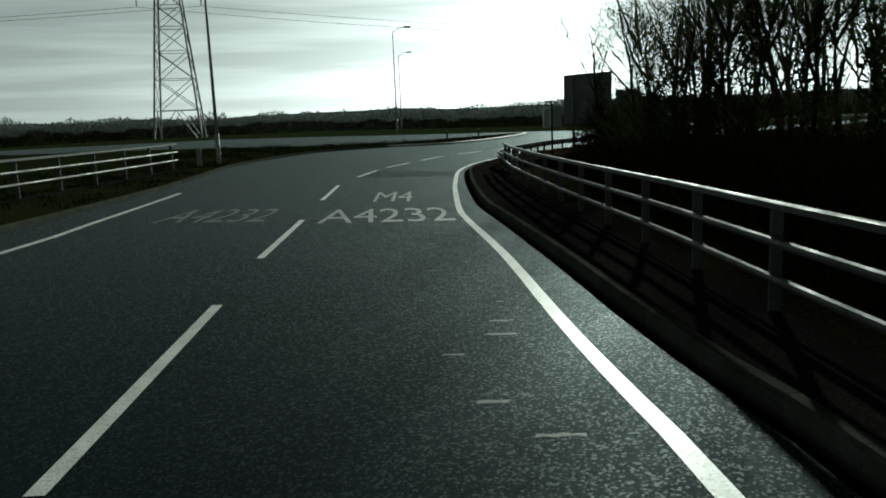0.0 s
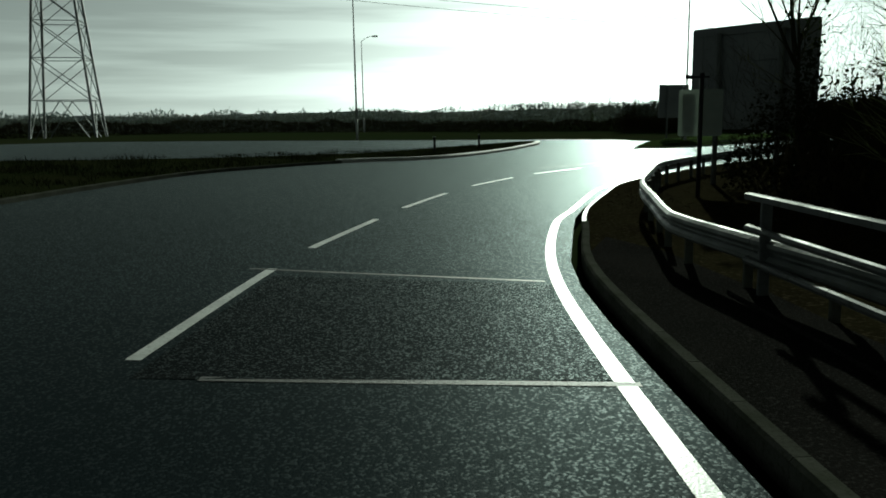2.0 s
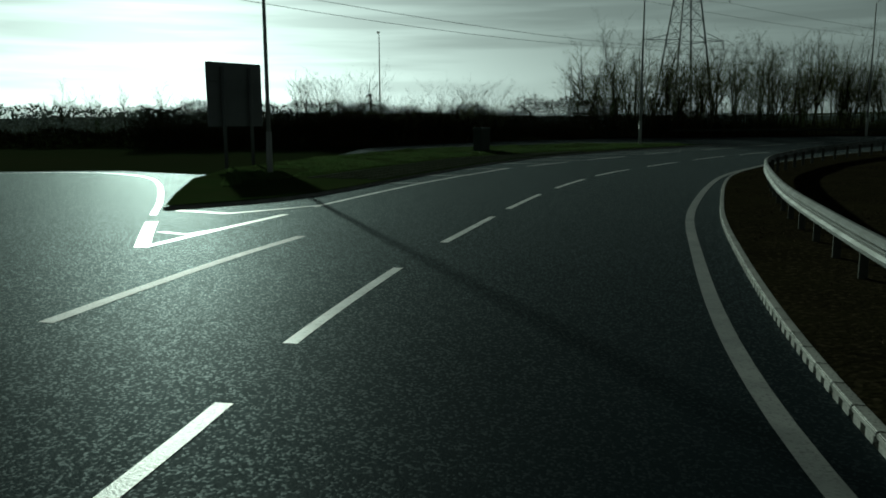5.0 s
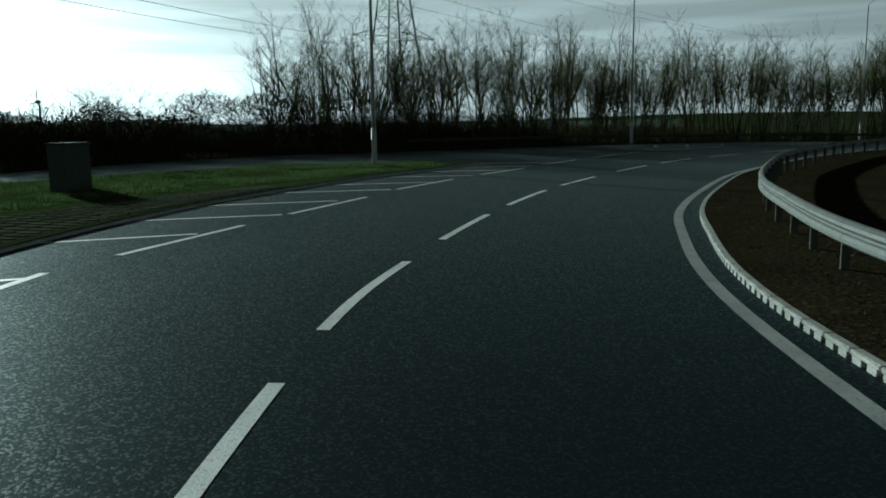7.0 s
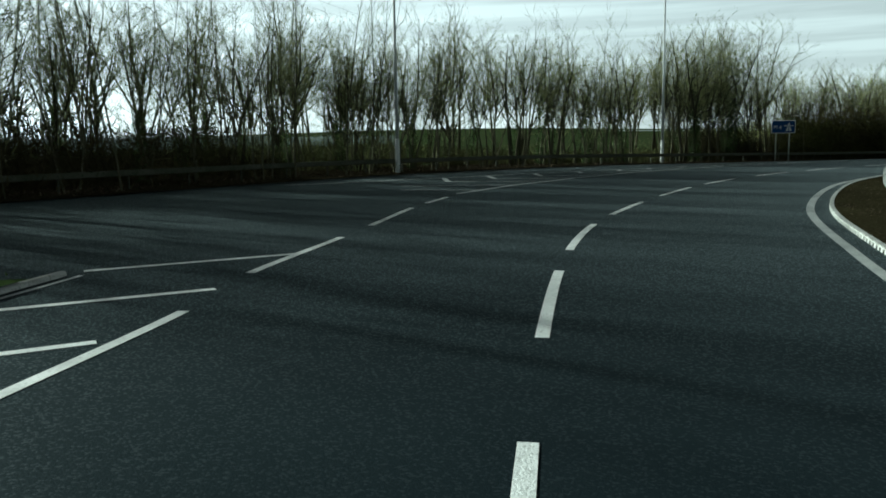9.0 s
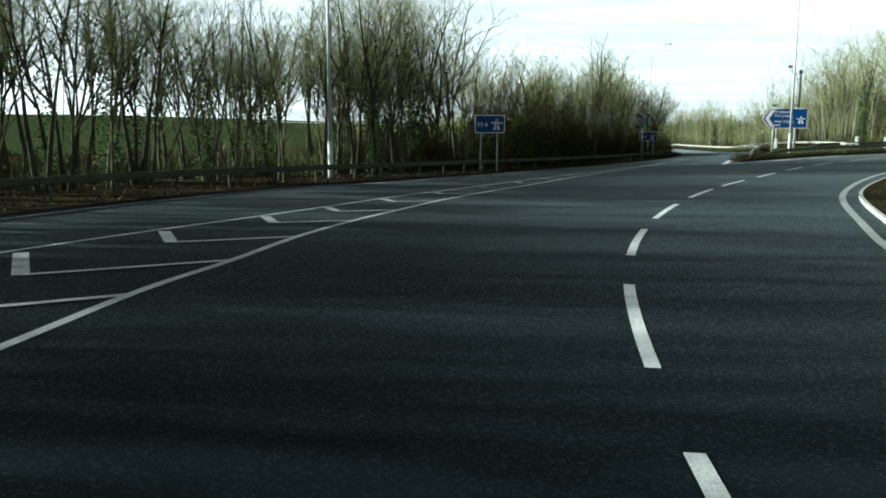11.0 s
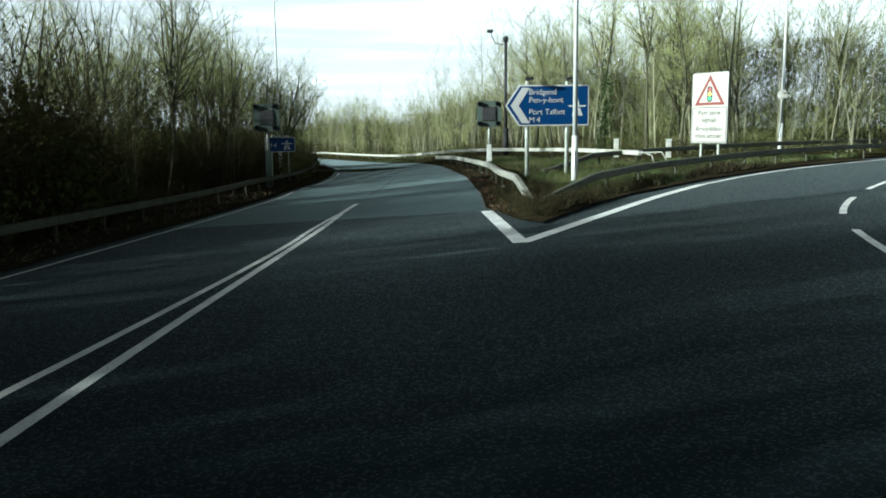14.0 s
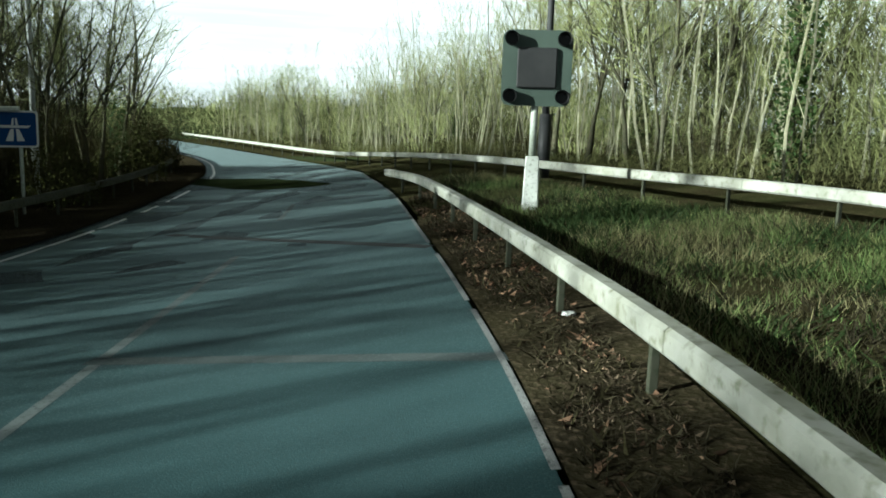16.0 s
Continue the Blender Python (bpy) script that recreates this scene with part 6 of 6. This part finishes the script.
# small trees standing out of the far hedge
place(TREES[:4], [(17.5, 134.6), (19.3, 136.8), (21.0, 135.0), (24.2, 137.0), (27.0, 134.0), (30.4, 135.4)], 141, 0.46, 0.60)
place(TREES[:4], [(40.8, 130.0), (42.5, 131.2), (43.9, 130.3)], 142, 0.66, 0.85)
INNER_EDGE = spline([(6.2, 38), (7.2, 33), (7.6, 24)], 1.0)
place(TREES[:3], belt(INNER_EDGE, -1.5, 1.5, 8, 115, 1.2), 116, 0.85, 1.1)
place([DENSE], belt(INNER_EDGE, -1.0, 1.5, 6, 117, 2.0), 118, 0.6, 0.85)

# ---------------------------------------------------------------- far woods and hedges
def woods(name, line, depth, height, count, seed, mat, label, w=0.04, l=1.0):
    """A hedge or far wood: many small twiggy shards with an uneven top."""
    rng = random.Random(seed)
    total = lengths(line)[-1]
    v, f = [], []
    for _ in range(count):
        s = rng.uniform(0, total)
        p, d = along(line, s)
        o = rng.uniform(-depth, depth)
        tall = height * (0.62 + 0.38 * noise.noise(Vector((s * 0.06, seed, 0))) + 0.22 * noise.noise(Vector((s * 0.35, seed, 4))))
        z = tall * rng.random() ** 0.7
        c = Vector((p.x - d.y * o, p.y + d.x * o, gz(p.x, p.y) - 1.0 + z))
        up = Vector((rng.gauss(0, 0.7), rng.gauss(0, 0.7), rng.uniform(0.0, 1.2))).normalized() * l * rng.uniform(0.4, 1.3)
        side = Vector((rng.gauss(0, 1), rng.gauss(0, 1), rng.gauss(0, 0.3))).normalized() * w * rng.uniform(0.5, 1.5)
        k = len(v)
        v += [tuple(c - side), tuple(c + side), tuple(c + up)]
        f.append((k, k + 1, k + 2))
    return tagged(from_lists(name, v, f, mat), label, "wood", kind="stuff")


def coppice(line, depth, height, count, seed, bark, twig, label, low=None):
    """A stand of thin upright stems with rising side shoots, too many to count."""
    rng = random.Random(seed)
    total = lengths(line)[-1]
    sv, sf, bv, bf, tv, tf = [], [], [], [], [], []
    def shoot(p, d, n, w, verts, faces):
        q = Vector((rng.gauss(0, 1), rng.gauss(0, 1), rng.gauss(0, 1))).cross(d).normalized() * w
        k = len(verts)
        verts += [tuple(p - q), tuple(p + q), tuple(p + d * n)]
        faces.append((k, k + 1, k + 2))
    for _ in range(count):
        b, d = along(line, rng.uniform(0, total))
        o = depth * rng.uniform(-1, 1)
        p = Vector((b.x - d.y * o, b.y + d.x * o, 0))
        p.z = gz(p.x, p.y) - 0.2
        tall, r = height * rng.uniform(0.55, 1.1), rng.uniform(0.022, 0.060)
        if low:                                               # the stand falls away past this distance east
            tall *= 1 - 0.30 * min(1, max(0, (p.x - low) / 30))
        u = Vector((rng.gauss(0, 0.09), rng.gauss(0, 0.09), 1)).normalized()
        base, segs = len(sv), 6
        for k in range(segs + 1):
            rr = r * (1 - 0.85 * k / segs)
            sv += [(p.x + rr * math.cos(t), p.y + rr * math.sin(t), p.z) for t in (0.0, 1.57, 3.14, 4.71)]
            if k:
                c = base + 4 * (k - 1)
                sf += [(c + i, c + (i + 1) % 4, c + 4 + (i + 1) % 4, c + 4 + i) for i in range(4)]
            if k >= 2:
                for _ in range(4):
                    a = rng.uniform(0, 6.28)
                    e = (Vector((math.cos(a), math.sin(a), 0)) * rng.uniform(0.35, 0.9) + Vector((0, 0, 1))).normalized()
                    n = tall * rng.uniform(0.10, 0.24)
                    f = p - u * (tall / segs) * rng.random()
                    shoot(f, e, n, max(0.009, rr * 0.3), bv, bf)
                    for _ in range(5):
                        g = (e + Vector((rng.gauss(0, 0.5), rng.gauss(0, 0.5), rng.gauss(0.15, 0.35)))).normalized()
                        shoot(f + e * n * rng.uniform(0.25, 1.0), g, n * rng.uniform(0.3, 0.7), 0.007, tv, tf)
            u = (u + Vector((rng.gauss(0, 0.07), rng.gauss(0, 0.07), 0.05))).normalized()
            p = p + u * (tall / segs)
    sf += [tuple(i + len(sv) for i in q) for q in bf]
    tagged(from_lists("wood", sv + bv, sf, bark), label, "wood", kind="stuff")
    tagged(from_lists("wood", tv, tf, twig), label + ", its fine twigs", "wood", kind="stuff")


PALE_STEM = material("pale_stem", (0.16, 0.15, 0.105), 0.9, second=(0.085, 0.090, 0.048), scale=1.5, fine=(0.22, 0.21, 0.16), fine_scale=14, spec=0.0, per_island=0.5)
coppice(spline([(196, 3), (165, 7), (150, 11.5), (140, 16), (131, 18.6), (123, 18.8), (118.5, 8), (114, -6)], 1.0), 4.5, 10.4, 420, 131, PALE_STEM, TWIG, "thin pale woodland stems crowding behind the barrier", 142)
coppice(spline([(53, 97.5), (66, 93), (76, 89.5), (84, 86), (92, 81.5), (99, 76.5)], 1.0), 3.5, 8.6, 130, 132, BARK, TWIG, "thin dark stems among the roadside trees")
coppice(spline([(108, 68.5), (116, 61.5), (124, 55), (132, 48.8), (140, 42.8), (150, 36.5)], 1.0), 3.5, 8.0, 110, 133, BARK, BRUSH, "thin stems among the trees beside the slip road")
VERGE_EDGE = [p for p in offset(OUTER, -0.95) if 56 < p.x < 84]
woods("hedge", VERGE_EDGE, 0.4, 1.5, 16000, 134, BRAMBLE, "low black brambles smothering the barrier's foot", 0.03, 0.28)
woods("hedge", [p for p in offset(OUTER, -0.9) if 83 < p.x < 140], 0.35, 1.25, 14000, 135, BRAMBLE, "low dark brambles under the barrier", 0.025, 0.22)
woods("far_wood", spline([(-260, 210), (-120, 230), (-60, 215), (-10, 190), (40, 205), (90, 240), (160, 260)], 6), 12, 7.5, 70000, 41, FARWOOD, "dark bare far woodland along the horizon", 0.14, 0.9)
woods("far_wood", spline([(-420, 300), (-150, 420), (100, 450), (400, 420), (700, 300)], 10), 25, 12, 60000, 42, WOOD_HAZE_TINT, "woodland far along the horizon, haze tinted into its grey-green", 0.35, 1.6)
woods("hedge", spline([(-90, 60), (-60, 105), (-25, 128), (10, 118), (22, 112), (34, 104)], 3), 2.5, 3.2, 70000, 43, BRAMBLE, "dark overgrown hedge along the field", 0.045, 0.5)
woods("hedge", spline([(18, 108), (36, 100), (50, 97), (70, 92)], 2), 2.4, 4.4, 60000, 44, BRAMBLE, "low dark hedge in front of the trees", 0.018, 0.5)
woods("hedge", spline([(72, 88.4), (84, 84), (94, 76), (104, 67.5), (116, 57.5)], 2), 1.3, 1.1, 20000, 45, BRAMBLE, "low brambles behind the crash barrier", 0.03, 0.4)
woods("thicket", spline([(5.8, 34.5), (6.4, 26), (6.4, 15), (5.4, 4), (4.8, -12)], 2), 2.2, 3.4, 40000, 46, BRAMBLE, "dark thicket on the inner island", 0.045, 0.6)
woods("thicket", spline([(2.9, 25), (2.8, 15), (2.7, 4), (2.7, -9), (2.9, -22)], 2), 1.5, 2.6, 26000, 58, BRAMBLE, "dark brambles close behind the bridge railing", 0.05, 0.5)
woods("far_wood", spline([(300, 60), (230, 5), (180, -25), (130, -45)], 4), 14, 8.0, 40000, 47, TWIG, "pale bare woodland beyond the slip road", 0.06, 1.6)
woods("far_wood", spline([(300, 20), (235, 28), (190, 40), (160, 62)], 4), 8, 7, 26000, 48, TWIG, "pale bare woodland beyond the slip road", 0.06, 1.5)
woods("thicket", spline([(196, 6), (165, 10), (150, 14), (140, 18.5), (131, 21.3), (123, 21.5), (117, 12)], 2), 2.4, 2.4, 46000, 49, BRUSH, "olive twiggy undergrowth along the wood's edge", 0.013, 0.5)
woods("thicket", spline([(106, 69.5), (112, 64), (120, 57), (128, 51), (137, 44), (147, 36.5)], 2), 1.8, 2.2, 30000, 50, BRAMBLE, "dark undergrowth beside the slip road", 0.02, 0.5)
woods("wood", spline([(204, 0), (170, 2), (152, 5), (143, 9)], 2), 4.5, 8.0, 45000, 59, DEEP_WOOD_SHADED, "low dense bare wood down the valley", 0.016, 0.9)
woods("wood", spline([(143, 9), (140, 10), (130, 13), (122, 12), (112, -4)], 2), 4.5, 11.0, 70000, 55, DEEP_WOOD_SHADED, "dense bare wood behind the first trees", 0.016, 1.1)
woods("thicket", spline([(70, 95.5), (80, 92), (90, 87), (97, 82)], 2), 3.5, 3.5, 24000, 57, BRUSH, "low tangled undergrowth under the roadside trees", 0.016, 0.6)
woods("thicket", spline([(98, 81.5), (102, 78.5), (108, 73.5), (116, 67)], 2), 2.5, 2.6, 16000, 56, BRUSH, "dark undergrowth deep under the roadside trees", 0.024, 0.7)
woods("hedge", spline([(20, 113), (36, 107), (54, 103), (70, 97.5)], 2), 2.5, 6.2, 60000, 57, BRAMBLE, "dark hedge behind the young trees", 0.02, 0.6)

# hills beyond the fields; their pale colour carries the haze
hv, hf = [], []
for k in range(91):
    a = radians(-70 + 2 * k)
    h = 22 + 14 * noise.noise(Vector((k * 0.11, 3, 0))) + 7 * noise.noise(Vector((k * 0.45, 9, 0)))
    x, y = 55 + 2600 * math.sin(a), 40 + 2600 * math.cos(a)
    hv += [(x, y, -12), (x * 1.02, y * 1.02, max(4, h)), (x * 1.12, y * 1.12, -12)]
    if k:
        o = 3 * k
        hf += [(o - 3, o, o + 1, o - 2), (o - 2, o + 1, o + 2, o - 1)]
tagged(from_lists("backdrop", hv, hf, HILL_HAZE_TINT, smooth=True), "hills beyond the fields with haze painted into their pale colour", "hills", kind="structure")

# ---------------------------------------------------------------- grass, litter
def blades(name, inside, bounds, count, seed, mat, hmin, hmax, up, label, lean=0.35, width=0.012):
    rng = random.Random(seed)
    x0, x1, y0, y1 = bounds
    v, f = [], []
    tries = 0
    while len(f) < count and tries < count * 12:
        tries += 1
        x, y = rng.uniform(x0, x1), rng.uniform(y0, y1)
        if not inside(x, y):
            continue
        clump = 0.5 + 0.8 * noise.noise(Vector((x * 0.45, y * 0.45, seed))) + 0.55 * noise.noise(Vector((x * 1.9, y * 1.9, seed + 5)))
        if rng.random() > 1.6 * clump - 0.2:
            continue
        h = rng.uniform(hmin, hmax) * max(0.35, min(1.5, 1.5 * clump + 0.15))
        t = rng.uniform(0, 6.28)
        z = gz(x, y) + up
        w = Vector((math.cos(t), math.sin(t), 0)) * width * rng.uniform(0.6, 1.6)
        l = Vector((rng.gauss(0, lean), rng.gauss(0, lean), 1)) * h
        c = Vector((x, y, z - 0.01))
        k = len(v)
        v += [tuple(c - w), tuple(c + w), tuple(c + l)]
        f.append((k, k + 1, k + 2))
    return tagged(from_lists(name, v, f, mat), label, "grass", kind="stuff")


def poly_test(pts):
    def test(x, y):
        c = False
        for i in range(len(pts)):
            a, b = pts[i], pts[i - 1]
            if (a[1] > y) != (b[1] > y) and x < (b[0] - a[0]) * (y - a[1]) / (b[1] - a[1]) + a[0]:
                c = not c
        return c
    return test


NOSE = poly_test([(110.6, 44.0), (114.5, 41.6), (118, 39.2), (122, 36.2), (128, 32.4), (135, 28), (139, 26.2), (137, 24.8), (130, 27.6), (125, 29), (119, 30.6), (117, 24), (113.6, 22), (113.3, 32), (112.6, 37)])
blades("grass", NOSE, (110, 140, 22, 45), 44000, 61, GRASS_BLADE, 0.05, 0.21, 0.045, "tussocky green grass between the barriers", 0.5, 0.007)
blades("grass", NOSE, (110, 140, 22, 45), 26000, 62, DRY_BLADE, 0.05, 0.26, 0.045, "dry straw-coloured grass between the barriers", 0.6, 0.005)
blades("weeds", NOSE, (110, 140, 22, 45), 16000, 75, IVY, 0.06, 0.24, 0.045, "dark green broad-leaved weeds in the rough grass", 0.9, 0.022)
blades("weeds", NOSE, (110, 140, 22, 45), 30000, 72, WEED, 0.05, 0.22, 0.045, "dead brown weeds between the barriers", 0.7, 0.007)
TIP = poly_test([(108.5, 47.0), (110.5, 46.3), (113.0, 44.3), (116, 42.0), (115.6, 40.6), (112.4, 42.4), (112.6, 40), (113.1, 36), (113.4, 31), (112.3, 31), (111.5, 37.6), (110.4, 42.4), (109.5, 44.6)])
blades("weeds", TIP, (108, 117, 30, 48), 9000, 73, WEED, 0.08, 0.34, 0.06, "dark brown weeds round the barrier's end", 0.8, 0.009)
blades("weeds", TIP, (108, 117, 30, 48), 2500, 74, IVY, 0.05, 0.24, 0.06, "low green weeds round the barrier's end", 0.8, 0.010)
J = poly_test([(12, 71.5), (18.5, 76.3), (25.5, 80.6), (31, 82.9), (37, 82.6), (40, 82.3), (49, 82.7), (46.5, 85.6), (44, 88.6), (38, 89.8), (30, 90), (22, 85.5), (15, 79.5)])
blades("grass", J, (12, 50, 69, 91), 50000, 63, LAWN_BLADE, 0.04, 0.12, 0.10, "short mown grass with rough clumps")
STRIP = poly_test([(109.0, 46.9)] + [(p.x + 0.25, p.y - 0.35) for p in EXIT_R[6:44]] + [(p.x + 1.9, p.y - 2.5) for p in reversed(EXIT_R[6:44])] + [(110.4, 43.8)])
blades("leaf_litter", STRIP, (108, 142, 22, 48), 36000, 64, LITTER, 0.012, 0.040, 0.06, "dead leaves and twigs along the road edge", 1.2, 0.012)
DEAD_LEAF = material("dead_leaf", (0.085, 0.045, 0.028), 0.85, second=(0.125, 0.090, 0.060), scale=1.5, spec=0.0, per_island=0.8)
blades("leaf_litter", STRIP, (108, 142, 22, 48), 9000, 76, DEAD_LEAF, 0.02, 0.06, 0.065, "red-brown curled leaves along the road edge", 1.1, 0.026)
blades("weeds", STRIP, (108, 142, 22, 48), 18000, 77, WEED, 0.02, 0.09, 0.06, "black matted weeds along the road edge", 1.6, 0.012)
blades("grass", STRIP, (108, 142, 22, 48), 2500, 65, BRAMBLE, 0.05, 0.16, 0.06, "sparse dry grass along the road edge", 0.6)
LEFT = poly_test([(p.x, p.y) for p in offset(OUTER, -0.3)[10:130:4]] + [(p.x, p.y) for p in reversed(offset(OUTER, -4.5)[10:130:4])])
blades("leaf_litter", LEFT, (55, 160, 20, 98), 15000, 66, LITTER, 0.04, 0.14, 0.045, "dead leaves under the roadside trees", 1.4, 0.035)
blades("grass", LEFT, (55, 160, 20, 98), 9000, 67, BRAMBLE, 0.06, 0.22, 0.045, "rough grass under the crash barrier", 0.5)
ISLE = poly_test([(p.x, p.y) for p in offset(KERB_IN, 0.3)[100:330:4]] + [(p.x, p.y) for p in reversed(offset(KERB_IN, 5.0)[100:330:4])])
blades("leaf_litter", ISLE, (-3, 100, 26, 72), 15000, 68, LITTER, 0.02, 0.05, 0.10, "dead leaves and low weeds on the inner island", 1.4, 0.012)
LEFT_A = poly_test([(p.x - 0.2, p.y) for p in KERB_OUT_A[30::4]] + [(-20, 45), (-20, 10)])
blades("grass", LEFT_A, (-20, 4, 10, 73), 16000, 69, DIM_BLADE, 0.06, 0.2, 0.10, "rough grass on the outer verge, its darkness painted in")

# ---------------------------------------------------------------- crumpled litter below the barrier
def litter(x, y, size, seed):
    rng = random.Random(seed)
    bm = bmesh.new()
    bmesh.ops.create_icosphere(bm, subdivisions=2, radius=size)
    for v in bm.verts:
        v.co = Vector((v.co.x * 1.4, v.co.y, max(-0.01, v.co.z * 0.45))) * rng.uniform(0.6, 1.25)
    ob = link("litter", bm, SIGN_WHITE)
    ob.matrix_basis = pose(x, y, gz(x, y) + 0.075, 0, 0, rng.uniform(0, 180))
    tagged(ob, "crumpled white wrapper lying in the leaf litter", "litter", "roadside litter")


for x, y, size, seed in ((116.28, 41.38, 0.07, 200), (120.5, 38.31, 0.05, 202), (124.1, 35.85, 0.06, 205)):
    litter(x, y, size, seed)
